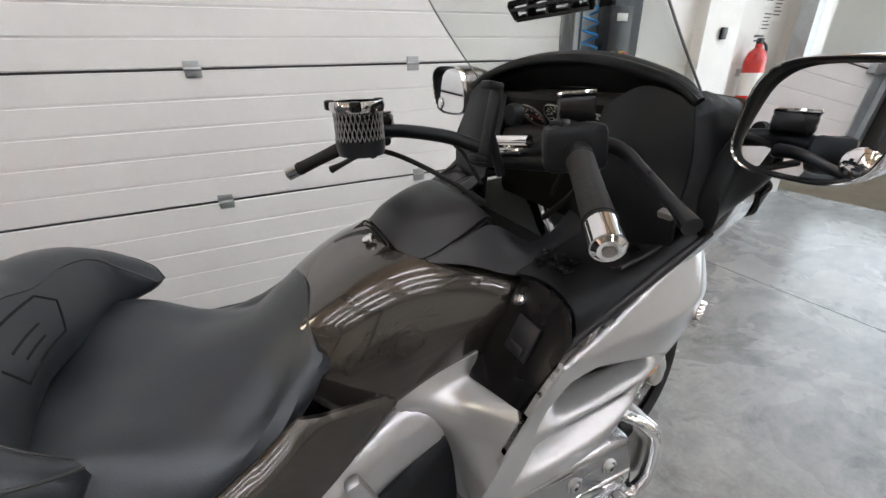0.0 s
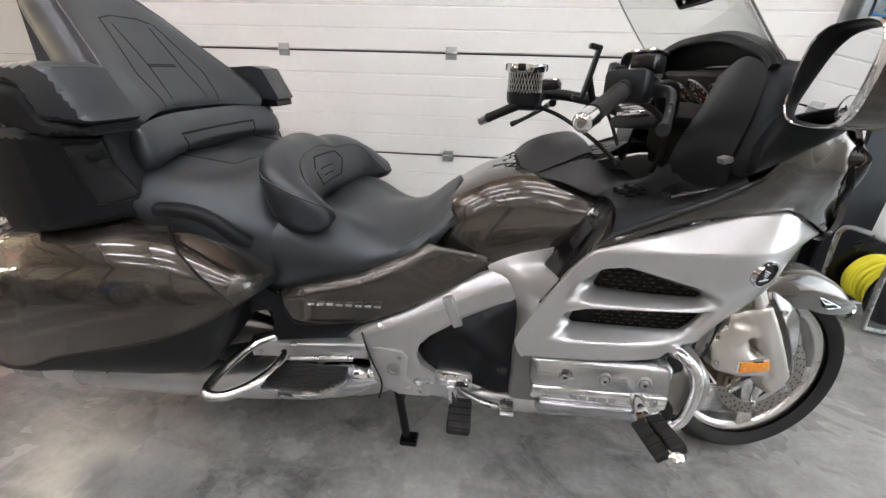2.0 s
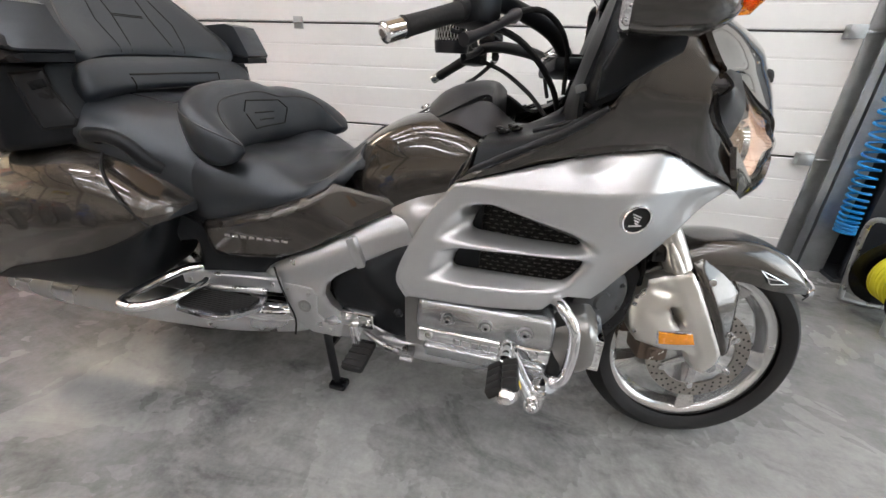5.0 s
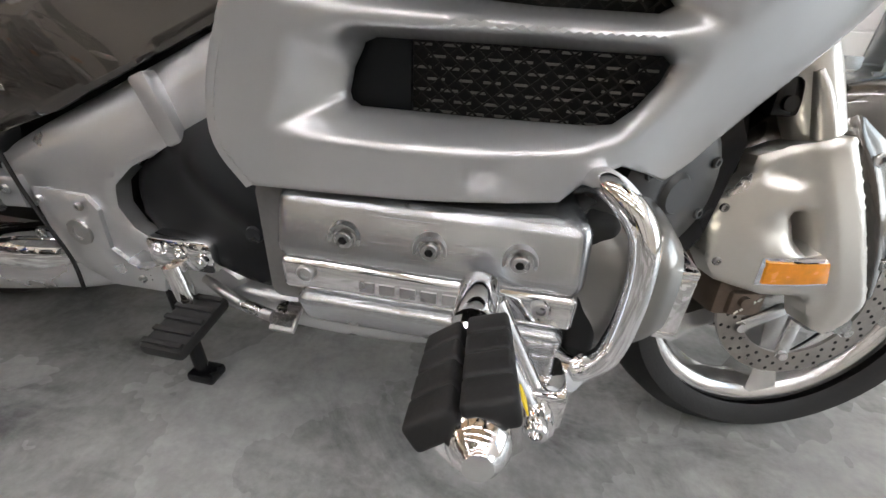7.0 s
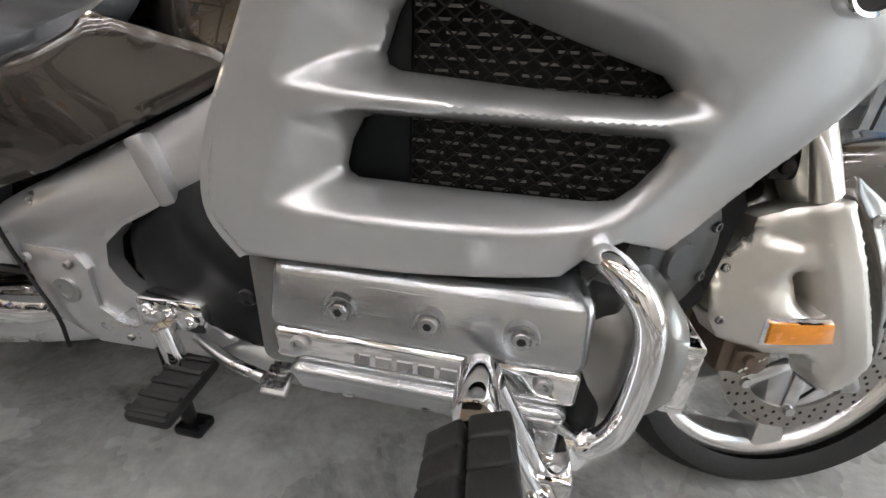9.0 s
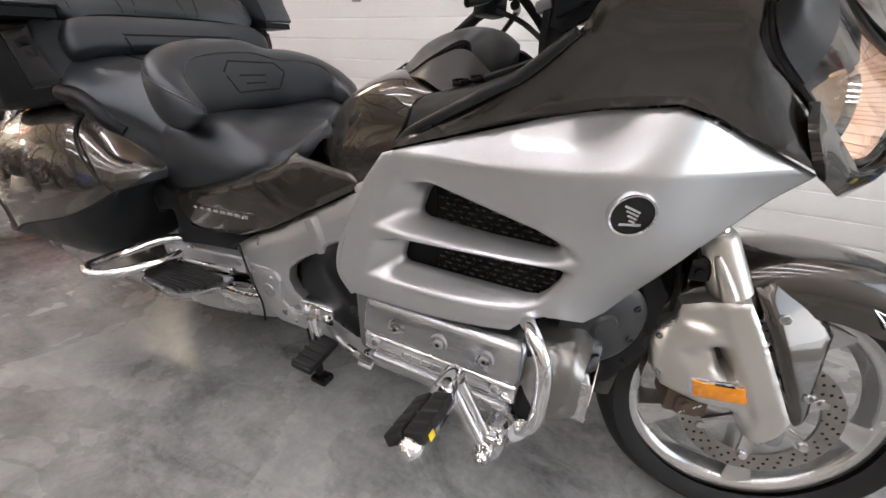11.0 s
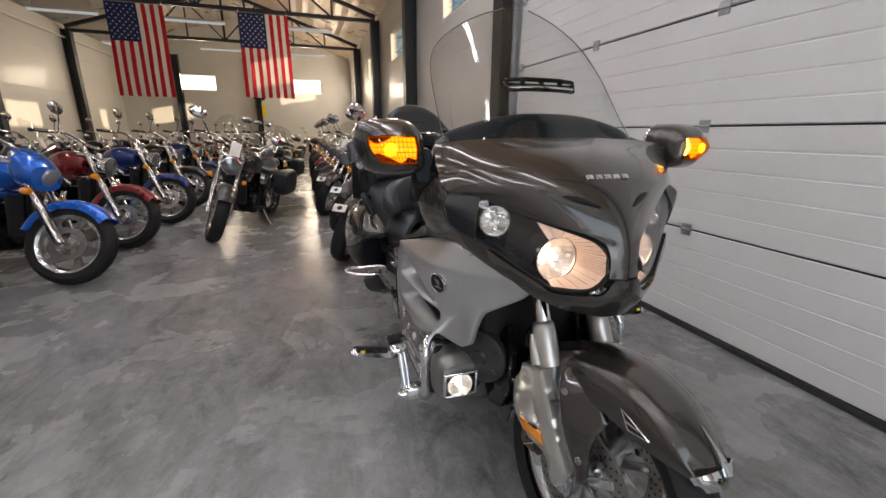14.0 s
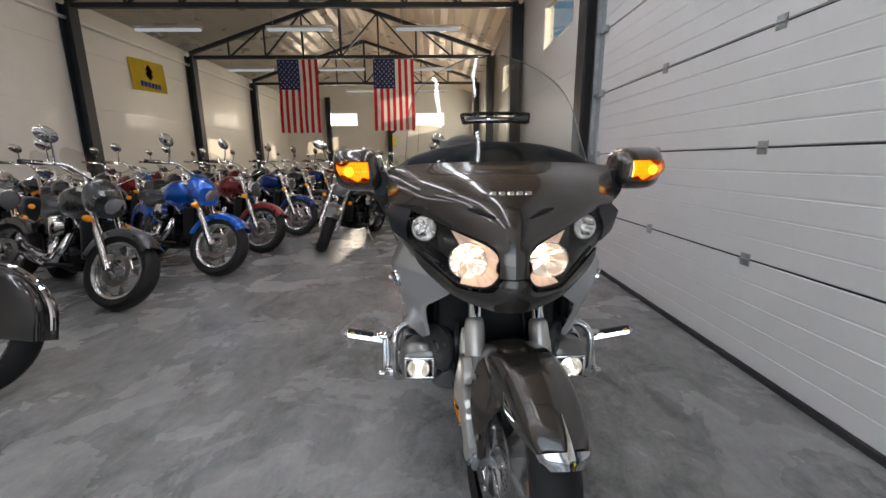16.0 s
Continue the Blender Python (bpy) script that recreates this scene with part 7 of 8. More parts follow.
both("side_panel", panel([(0.529, 0.592), (0.540, 0.545), (0.560, 0.505), (0.600, 0.497), (0.740, 0.503), (0.83, 0.536), (0.93, 0.588), (1.045, 0.650), (1.06, 0.668), (1.035, 0.682), (0.90, 0.712), (0.84, 0.680), (0.74, 0.642), (0.62, 0.610)], sheet([(0.53, 0.57, -0.286), (0.60, 0.50, -0.284), (0.8, 0.55, -0.268), (0.93, 0.60, -0.238), (1.03, 0.66, -0.204), (0.93, 0.69, -0.222), (0.85, 0.66, -0.252), (0.7, 0.61, -0.284), (0.74, 0.515, -0.274)]), (), 0.008, 0.012, 0.005, extra=ledge), BROWN, bike, "bronze side panel under the seat")
both("side_panel_seam", tube([(0.529, -0.279, 0.585), (0.540, -0.280, 0.545), (0.560, -0.284, 0.504), (0.600, -0.285, 0.495), (0.749, -0.275, 0.511)], 0.002, 6, 4), DARK, bike)
marks = [box(0.592 + 0.0235 * k, 0.609 + 0.0235 * k, -0.2885, -0.284, 0.559, 0.5665, 0.001) for k in range(8)]
both("side_lettering", moved(merged(*marks), Matrix.Translation((0.69, 0, 0.56)) @ Matrix.Rotation(radians(4), 4, "Z") @ Matrix.Translation((-0.69, 0.001, -0.56))), CHROME, bike, "chrome bars of side lettering")
both("lower_side_cover", panel([(0.455, 0.618), (0.50, 0.600), (0.536, 0.570), (0.556, 0.515), (0.60, 0.500), (0.75, 0.516), (0.74, 0.49), (0.68, 0.432), (0.60, 0.41), (0.50, 0.40), (0.43, 0.352), (0.34, 0.36), (0.35, 0.40), (0.44, 0.42), (0.465, 0.50)], sheet([(0.46, 0.6, -0.31), (0.6, 0.54, -0.272), (0.78, 0.53, -0.252), (0.68, 0.44, -0.262), (0.5, 0.42, -0.290), (0.36, 0.37, -0.30)]), ([(0.466, 0.527), (0.508, 0.533), (0.514, 0.524), (0.512, 0.49), (0.503, 0.462), (0.492, 0.456), (0.436, 0.440), (0.452, 0.47)],), 0.010, 0.02, 0.006), PLASTIC, bike, "matt black lower side cover")
frame_y = sheet([(0.64, 0.42, -0.235), (0.74, 0.45, -0.262), (0.90, 0.55, -0.228), (1.07, 0.68, -0.190), (1.14, 0.63, -0.228), (0.90, 0.45, -0.268), (0.93, 0.33, -0.262), (0.80, 0.34, -0.270)])
fr_rel = lambda x, z: -0.014 * max(0.0, 1 - seg_dist(x, z, (0.72, 0.452), (1.10, 0.630))[0] / 0.055)
both("frame_spar", panel([(0.62, 0.404), (0.66, 0.430), (0.704, 0.470), (0.90, 0.570), (1.06, 0.650), (1.12, 0.650), (1.125, 0.590), (1.024, 0.534), (0.974, 0.508), (0.910, 0.472), (0.884, 0.446), (0.879, 0.415), (0.892, 0.385), (0.92, 0.362), (1.03, 0.344), (1.058, 0.328), (1.00, 0.292), (0.93, 0.280), (0.83, 0.284), (0.765, 0.322), (0.748, 0.39), (0.70, 0.398)], frame_y, (), 0.009, 0.03, 0.006, extra=fr_rel, creases=([(0.72, 0.452), (0.88, 0.530), (1.10, 0.630)],)), FRAME, bike, "satin silver frame spar")
plate = panel([(0.752, 0.434), (0.844, 0.431), (0.859, 0.412), (0.852, 0.352), (0.878, 0.326), (0.925, 0.330), (0.914, 0.286), (0.832, 0.288), (0.766, 0.326)], lambda x, z: frame_y(x, z) - 0.010, (), 0.012, 0.012, 0.004)
both("pivot_plate", plate, FRAME, bike, "silver swingarm pivot plate")
for x, z, r in ((0.772, 0.420, 0.006), (0.838, 0.418, 0.006), (0.775, 0.336, 0.006), (0.890, 0.308, 0.006), (0.822, 0.378, 0.019), (0.725, 0.43, 0.008), (0.742, 0.362, 0.008)):
    both("frame_bolt", bolt(x, frame_y(x, z) - 0.010, z, r, 0.005), STEEL, bike)
both("frame_seam", tube([(0.742, -0.281, 0.484), (0.753, -0.284, 0.440), (0.772, -0.286, 0.385), (0.790, -0.286, 0.330), (0.778, -0.280, 0.272)], 0.0026, 6, 3), DARK, bike)
both("bracket_bolt", merged(bolt(0.476, -0.305, 0.412, 0.007, 0.004), bolt(0.735, -0.288, 0.432, 0.007, 0.004)), STEEL, bike)
both("frame_clip", moved(box(-0.0135, 0.0135, -0.012, 0.010, -0.043, 0.043, 0.005), Matrix.Translation((0.968, -0.243, 0.546)) @ Matrix.Rotation(radians(-21), 4, "Y")), FRAME, bike, "silver frame clip")
both("engine_side_cover", panel([(0.888, 0.452), (0.912, 0.476), (0.974, 0.514), (1.024, 0.540), (1.11, 0.590), (1.150, 0.600), (1.165, 0.57), (1.172, 0.42), (1.155, 0.365), (1.10, 0.338), (1.03, 0.348), (0.925, 0.366), (0.897, 0.388), (0.883, 0.418)], sheet([(0.9, 0.45, -0.24), (1.1, 0.6, -0.235), (1.16, 0.4, -0.285), (0.95, 0.36, -0.262), (1.05, 0.47, -0.275)]), (), 0.014, 0.02, 0.008, soft=2, extra=lambda x, z: -0.012 * math.exp(-((seg_dist(x, z, (1.02, 0.49), (1.16, 0.40))[0] / 0.03) ** 2))), PLASTIC, bike, "matt black engine side cover")
both("cover_stud", lathe([(0, -0.014), (0.010, -0.012), (0.014, 0.0)], 14, "y", (1.10, -0.285, 0.42)), SATIN, bike)
for s in (1, -1):
    side = (lambda b: b) if s > 0 else flip
    shape = [(0.520, -0.336), (0.722, -0.303), (0.738, -0.350), (0.700, -0.408), (0.655, -0.426), (0.535, -0.418), (0.508, -0.385)]
    tray_bm = panel(shape, flat(0.0), (), 0.02, 0.014, 0.004)
    for v in tray_bm.verts:
        v.co = Vector((v.co.x, v.co.z, 0.402 - v.co.y))
    bmesh.ops.reverse_faces(tray_bm, faces=tray_bm.faces)
    fb = part("footboard", side(tray_bm), ALU, bike, "silver edged passenger footboard")
    for k in range(11):
        y0 = -0.324 - 0.0082 * k
        x0, x1 = 0.528 - 0.05 * max(0.0, -0.33 - y0) if y0 > -0.40 else 0.540, 0.716 + 0.1 * (-0.324 - y0) if y0 > -0.37 else 0.716 - 1.1 * (-0.37 - y0)
        part("tread_rib", side(box(x0, x1, y0 - 0.0066, y0, 0.400, 0.408, 0.0018)), RUBBER, fb, "black rubber tread rib")
    part("board_arm", side(loft([loop_yz(0.452, -0.306, -0.270, 0.394, 0.436, 6), loop_yz(0.60, -0.298, -0.262, 0.400, 0.444, 6), loop_yz(0.752, -0.286, -0.25, 0.404, 0.450, 6)], 2, 2)), FRAME, bike, "silver footboard bracket")
    part("board_hinge", side(rod((0.535, -0.326, 0.412), (0.718, -0.292, 0.408), 0.0085, 12)), STEEL, bike, "pale hinge bar of the footboard")
    part("bag_guard", side(tube([(0.512, -0.276, 0.446), (0.470, -0.320, 0.446), (0.446, -0.40, 0.438), (0.446, -0.465, 0.438), (0.460, -0.490, 0.436), (0.492, -0.482, 0.430), (0.530, -0.440, 0.428), (0.552, -0.385, 0.430), (0.556, -0.345, 0.430), (0.548, -0.322, 0.428)], 0.0118, 12)), CHROME, bike, "chrome tubular bag guard")
    part("muffler", side(merged(tube([(0.80, -0.205, 0.300), (0.72, -0.225, 0.292), (0.45, -0.245, 0.268), (0.0, -0.262, 0.262), (-0.30, -0.268, 0.268)], [0.044, 0.052, 0.058, 0.060, 0.054], 20, 4))), FRAME, bike, "satin silver muffler")
    part("muffler_tip", side(tube([(0.79, -0.228, 0.318), (0.70, -0.245, 0.316), (0.62, -0.25, 0.306)], [0.030, 0.040, 0.036], 18, 4)), CHROME, bike, "chrome heat shield end")
    part("foot_peg_bracket", side(merged(box(0.93, 1.03, -0.292, -0.255, 0.345, 0.392, 0.010), rod((0.975, -0.30, 0.36), (0.985, -0.30, 0.30), 0.013), bolt(0.955, -0.292, 0.378, 0.009), bolt(0.985, -0.292, 0.376, 0.009), bolt(1.015, -0.292, 0.370, 0.009))), CHROME, bike, "bright cast peg bracket")
    pg = part("foot_peg", side(moved(box(-0.030, 0.030, -0.060, 0.040, -0.010, 0.010, 0.008), Matrix.Translation((1.002, -0.320, 0.292)) @ Matrix.Rotation(radians(10), 4, "X"))), RUBBER, bike, "black rubber rider foot peg")
    for k in range(5):
        part("peg_rib", side(moved(box(-0.028, 0.028, -0.004, 0.004, 0.009, 0.014, 0.002), Matrix.Translation((1.002, -0.320, 0.292)) @ Matrix.Rotation(radians(10), 4, "X") @ Matrix.Translation((0, -0.050 + 0.02 * k, 0)))), RUBBER, pg)
    part("exhaust_header", side(tube([(1.42, -0.23, 0.34), (1.30, -0.235, 0.288), (1.10, -0.232, 0.280), (0.90, -0.215, 0.290), (0.80, -0.205, 0.300)], 0.034, 14)), FRAME, bike, "dull silver exhaust pipe")
part("brake_pedal", merged(tube([(0.985, -0.262, 0.318), (1.04, -0.278, 0.300), (1.10, -0.288, 0.292)], 0.0085, 10), moved(box(-0.018, 0.018, -0.018, 0.020, -0.004, 0.005, 0.003), Matrix.Translation((1.122, -0.292, 0.294)) @ Matrix.Rotation(radians(32), 4, "X"))), STEEL, bike, "silver brake pedal")
studs = [moved(box(-0.0022, 0.0022, -0.0022, 0.0022, 0.004, 0.008), Matrix.Translation((1.122 - 0.0125 + 0.0062 * i, -0.292 - 0.0125 + 0.0062 * j, 0.294 - 0.003 + 0.002 * j))) for i in range(5) for j in range(6)]
part("pedal_tread", merged(*studs), STEEL, bike, "studded pedal tread")
stand = merged(tube([(0.79, -0.15, 0.26), (0.812, -0.165, 0.14), (0.832, -0.177, 0.02)], 0.013, 10), tube([(0.79, 0.15, 0.26), (0.812, 0.165, 0.14), (0.832, 0.177, 0.02)], 0.013, 10), rod((0.81, -0.16, 0.15), (0.81, 0.16, 0.15), 0.012), box(0.812, 0.868, -0.20, -0.155, 0.0, 0.022, 0.006), box(0.812, 0.868, 0.155, 0.20, 0.0, 0.022, 0.006))
part("centre_stand", stand, GLOSSBLACK, bike, "black centre stand")
part("rear_fender", loft([loop_yz(-0.10, -0.11, 0.11, 0.40, 0.74, 3), loop_yz(0.2, -0.13, 0.13, 0.50, 0.74, 3), loop_yz(0.5, -0.13, 0.13, 0.45, 0.70, 3)], 3, 2), PLASTIC, bike, "black rear fender")
part("swingarm", merged(box(0.20, 0.86, -0.13, -0.09, 0.26, 0.33, 0.012), box(0.20, 0.86, 0.09, 0.13, 0.26, 0.33, 0.012)), GREYENG, bike)

# ---- the corner beside the door ----
helix = []
for k in range(0, 34 * 14 + 1):
    t = k / (34 * 14)
    c = Vector((2.845, 1.385, 1.95)).lerp(Vector((2.93, 1.33, 0.27)), 1 - (1 - t) ** 1.6)
    a = 2 * math.pi * k / 14
    helix.append(tuple(c + Vector((0.042 * math.cos(a), 0.042 * math.sin(a), 0))))
single("coil_hose", tube(helix, 0.0065, 6, 1), mat("blue_hose", (0.01, 0.22, 0.55), 0.35, vary=0.08), "bright blue coiled air hose hanging on the post", "hose")
box_thing = thing("control_box", "dark grey door control box with coloured buttons", "control box", at=(3.05, 1.30, 1.12))
part("case", box(-0.09, 0.09, 0.0, 0.10, 0, 0.34, 0.008), SATIN, box_thing)
part("label_plate", box(-0.07, -0.03, -0.003, 0.0, 0.05, 0.10), PAINTWHITE, box_thing)
part("emergency_button", merged(lathe([(0, -0.03), (0.018, -0.03), (0.022, -0.02), (0.014, -0.016), (0.012, 0)], 18, "y", (0.03, 0, 0.075)), ), REDP, box_thing, "red stop button")
part("button_plate", box(0.005, 0.055, -0.004, 0.0, 0.05, 0.10), YELLOW, box_thing, "yellow button plate")
part("top_lamp", box(-0.04, 0.04, -0.006, 0.0, 0.26, 0.30, 0.002), PAINTWHITE, box_thing)
ext = thing("fire_extinguisher", "red fire extinguisher on a wall bracket", "fire extinguisher", at=(4.72, 1.44, 0.72))
part("cylinder", lathe([(0, 0), (0.07, 0.0), (0.078, 0.012), (0.078, 0.42), (0.06, 0.48), (0.026, 0.51), (0.024, 0.54), (0, 0.54)], 28, "z"), REDP, ext, "red steel cylinder")
part("valve", merged(box(-0.02, 0.02, -0.02, 0.02, 0.54, 0.58, 0.004), box(-0.09, 0.02, -0.008, 0.008, 0.585, 0.60, 0.003), box(-0.08, 0.02, -0.008, 0.008, 0.555, 0.565, 0.003)), GLOSSBLACK, ext, "black valve and lever")
part("hose", tube([(0.02, 0, 0.56), (0.09, -0.01, 0.50), (0.095, -0.01, 0.30), (0.088, -0.01, 0.18)], 0.010, 8), RUBBER, ext, "black discharge hose")
part("label_band", lathe([(0.0785, 0.16), (0.0788, 0.17), (0.0788, 0.32), (0.0785, 0.33)], 28, "z"), PAINTWHITE, ext, "pale label band")
part("bracket", box(-0.03, 0.03, 0.06, 0.11, 0.30, 0.36), GALV, ext)
for k, (x, z) in enumerate(((4.92, 1.42), (4.90, 1.62), (5.04, 1.52))):
    n = thing("notice", "white printed paper notice on the wall", "paper", "wall notices", (x, 1.548, z))
    part("sheet", box(-0.065, 0.065, -0.002, 0.0, -0.09, 0.09), PAINTWHITE, n, smooth=False)
    for j in range(5):
        part("text_bar", box(-0.05, 0.05 - 0.012 * (j % 3), -0.003, -0.002, 0.055 - 0.026 * j, 0.063 - 0.026 * j), SATIN, n, smooth=False)
single("gate_post", box(5.10, 5.20, 1.30, 1.42, 0, 3.0), GALV, "grey steel gate post", "post", kind="structure", smooth=False)
single("pillar", box(4.05, 4.45, 1.46, 1.56, 0, 4.0, 0.004), PAINTWHITE, "pale boxed wall pillar", "pillar", kind="structure", smooth=False)
sw = thing("wall_switch", "small black switch on the pillar", "switch", at=(4.25, 1.455, 1.33))
part("plate", box(-0.03, 0.03, -0.02, 0.003, -0.04, 0.04, 0.006), GLOSSBLACK, sw)
reel = thing("hose_reel", "black hose trolley with yellow hose and steel handle", "hose reel", at=(2.98, 0.88, 0.0))
part("drum", moved(lathe([(0, -0.13), (0.16, -0.13), (0.165, -0.12), (0.09, -0.11), (0.09, 0.11), (0.165, 0.12), (0.16, 0.13), (0, 0.13)], 28, "y"), Matrix.Translation((0, 0, 0.20))), GLOSSBLACK, reel, "black drum")
for k in range(9):
    ring = [(0.112 * math.cos(a), -0.095 + 0.022 * k + 0.010 * math.sin(a + k), 0.20 + 0.112 * math.sin(a)) for a in np.linspace(0, 2 * math.pi, 20)]
    part("hose_turn", tube(ring, 0.011, 8, 2), mat("yellow_hose", (0.75, 0.70, 0.03), 0.45, vary=0.1) if k == 0 else bpy.data.materials["yellow_hose"], reel, "yellow rubber hose")
part("handle", tube([(-0.13, -0.15, 0.03), (-0.15, -0.15, 0.22), (-0.16, -0.15, 0.40), (-0.14, -0.10, 0.44), (-0.14, 0.10, 0.44), (-0.16, 0.15, 0.40), (-0.15, 0.15, 0.22), (-0.13, 0.15, 0.03)], 0.012, 10), STEEL, reel, "steel tube handle")
part("foot", tube([(-0.13, -0.15, 0.03), (0.0, -0.15, 0.012), (0.16, -0.15, 0.012)], 0.012, 8), STEEL, reel)
part("foot", tube([(-0.13, 0.15, 0.03), (0.0, 0.15, 0.012), (0.16, 0.15, 0.012)], 0.012, 8), STEEL, reel)
comp = thing("air_compressor", "dark grey air compressor with pipes", "compressor", at=(3.40, 1.18, 0.0))
part("tank", moved(lathe([(0, -0.30), (0.10, -0.29), (0.13, -0.24), (0.13, 0.24), (0.10, 0.29), (0, 0.30)], 24, "x"), Matrix.Translation((0, 0, 0.20))), SATIN, comp, "dark pressure tank")
part("motor", merged(box(-0.16, 0.06, -0.09, 0.09, 0.33, 0.50, 0.03), lathe([(0, -0.08), (0.06, -0.08), (0.065, 0.08), (0, 0.08)], 18, "x", (0.14, 0, 0.42))), GLOSSBLACK, comp, "black motor")
part("pipe", tube([(-0.1, -0.10, 0.45), (-0.14, -0.15, 0.36), (-0.1, -0.14, 0.28)], 0.010, 8), STEEL, comp)
for dx in (-0.2, 0.2):
    part("leg", box(dx - 0.02, dx + 0.02, -0.12, 0.12, 0.0, 0.08, 0.005), GLOSSBLACK, comp)
part("hand_wheel", lathe([(0.03, -0.01), (0.035, 0.0), (0.03, 0.01), (0.026, 0.0), (0.03, -0.01)], 16, "x", (-0.32, 0, 0.24)), REDP, comp, "red valve wheel")

# ---- flags and banner ----
FLAGRED = mat("flag_red_cloth", (0.52, 0.018, 0.035), 0.8, vary=0.12, scale=5, bump=0.2, bump_scale=500, Transmission_Weight=0.0)
FLAGWHITE = mat("flag_white_cloth", (0.72, 0.70, 0.68), 0.8, vary=0.05, scale=5, bump=0.2, bump_scale=500)
FLAGBLUE = mat("flag_blue_cloth", (0.02, 0.035, 0.15), 0.8, vary=0.12, scale=5, bump=0.2, bump_scale=500)


def star_mesh(r, material):
    bm = bmesh.new()
    pts = [bm.verts.new((0, (r if k % 2 == 0 else r * 0.4) * math.sin(math.pi * k / 5), (r if k % 2 == 0 else r * 0.4) * math.cos(math.pi * k / 5))) for k in range(10)]
    mid = bm.verts.new((0.002, 0, 0))
    for k in range(10):
        bm.faces.new((mid, pts[k], pts[(k + 1) % 10]))
    bmesh.ops.recalc_face_normals(bm, faces=bm.faces)
    me = bpy.data.meshes.new("star")
    bm.to_mesh(me)
    bm.free()
    me.materials.append(material)
    return me


STAR = star_mesh(0.026, FLAGWHITE)


def flag(at, w, h, seed):
    f = thing("national_flag", "vertically hung striped cloth flag with starred blue field", "flag", "hung flags", at)

    def wave(y, z):
        k = -z / h
        return 0.035 * k * math.sin(7.5 * y + seed) + 0.02 * k * math.sin(15 * y + 3 * z + seed * 2) + 0.02 * math.sin(3 * z + seed)

    def strip(name, y0, y1, z0, z1, material, lift=0.0, n=3):
        bm = bmesh.new()
        ys = np.linspace(y0, y1, n)
        grid_faces(bm, [[(wave(y, z) + lift, y + 0.02 * (z / h) * math.sin(2 * y + seed), z) for y in ys] for z in np.linspace(z0, z1, 18)])
        bmesh.ops.solidify(bm, geom=bm.faces[:], thickness=0.002)
        bmesh.ops.recalc_face_normals(bm, faces=bm.faces)
        return part(name, bm, material, f)

    s = w / 13
    for k in range(13):
        top = -0.40 * h if k < 7 else 0.0
        strip("stripe", k * s, (k + 1) * s, top, -h, FLAGRED if k % 2 == 0 else FLAGWHITE)
    strip("canton", 0, 7 * s, 0, -0.40 * h, FLAGBLUE, 0, 9)
    for i in range(11):
        for j in range(9):
            if (i + j) % 2 == 0:
                y, z = 7 * s * (j + 1) / 10, -0.40 * h * (i + 1) / 12
                o = new("star", STAR)
                o.parent = f
                o.matrix_local = Matrix.Translation((wave(y, z) + 0.006, y + 0.02 * (z / h) * math.sin(2 * y + seed), z))
    part("rope", rod((0, 0.02, 0.0), (0, 0.02, 0.06), 0.006, 6), FLAGWHITE, f)
    part("rope", rod((0, w - 0.02, 0.0), (0, w - 0.02, 0.06), 0.006, 6), FLAGWHITE, f)


flag((-9.72, -4.74, 3.99), 1.16, 2.03, 0.4)
flag((-9.72, -1.98, 3.99), 1.16, 1.98, 2.1)
ban = thing("yellow_banner", "yellow cloth banner with plain red and dark shapes", "banner", at=(-8.0, Y_LEFT + 0.03, 3.22))
BANY = mat("banner_yellow", (0.72, 0.55, 0.02), 0.7, vary=0.08, bump=0.2, bump_scale=300)
bm = bmesh.new()
grid_faces(bm, [[(x + 0.04 * z, 0.02 + 0.015 * math.sin(6 * x + 3 * z), z - 0.06 * x) for x in np.linspace(-0.62, 0.62, 16)] for z in np.linspace(-0.36, 0.36, 9)])
bmesh.ops.solidify(bm, geom=bm.faces[:], thickness=0.003)
part("cloth", bm, BANY, ban)
mk = [(-0.13, 0.12), (0.02, 0.26), (0.15, 0.14), (0.06, 0.12), (0.15, 0.04), (0.0, -0.10), (-0.14, 0.02), (-0.05, 0.05)]
bm = bmesh.new()
bm.faces.new([bm.verts.new((x, 0.045, z)) for x, z in mk])
bmesh.ops.solidify(bm, geom=bm.faces[:], thickness=0.002)
part("red_shape", bm, REDP, ban, "plain red zigzag shape")
for k in range(6):
    part("dark_bar", box(-0.36 + 0.125 * k, -0.26 + 0.125 * k, 0.044, 0.048, -0.27 + 0.0 * k, -0.15), FLAGBLUE, ban, smooth=False)
emb = thing("round_emblem", "dark metal round wall emblem with yellow plate", "wall decoration", at=(X_END + 0.02, -2.35, 2.75))
part("ring", moved(lathe([(0.22, 0), (0.25, 0.03), (0.30, 0.03), (0.32, 0)], 28, "x"), Matrix()), COLUMN, emb)
part("plate", box(0.0, 0.03, -0.22, 0.22, -0.95, -0.45, 0.02), YELLOW, emb, "yellow plate")
column(X_END + 0.12, -2.4, 1)
column(X_END + 0.12, -5.3, 1)

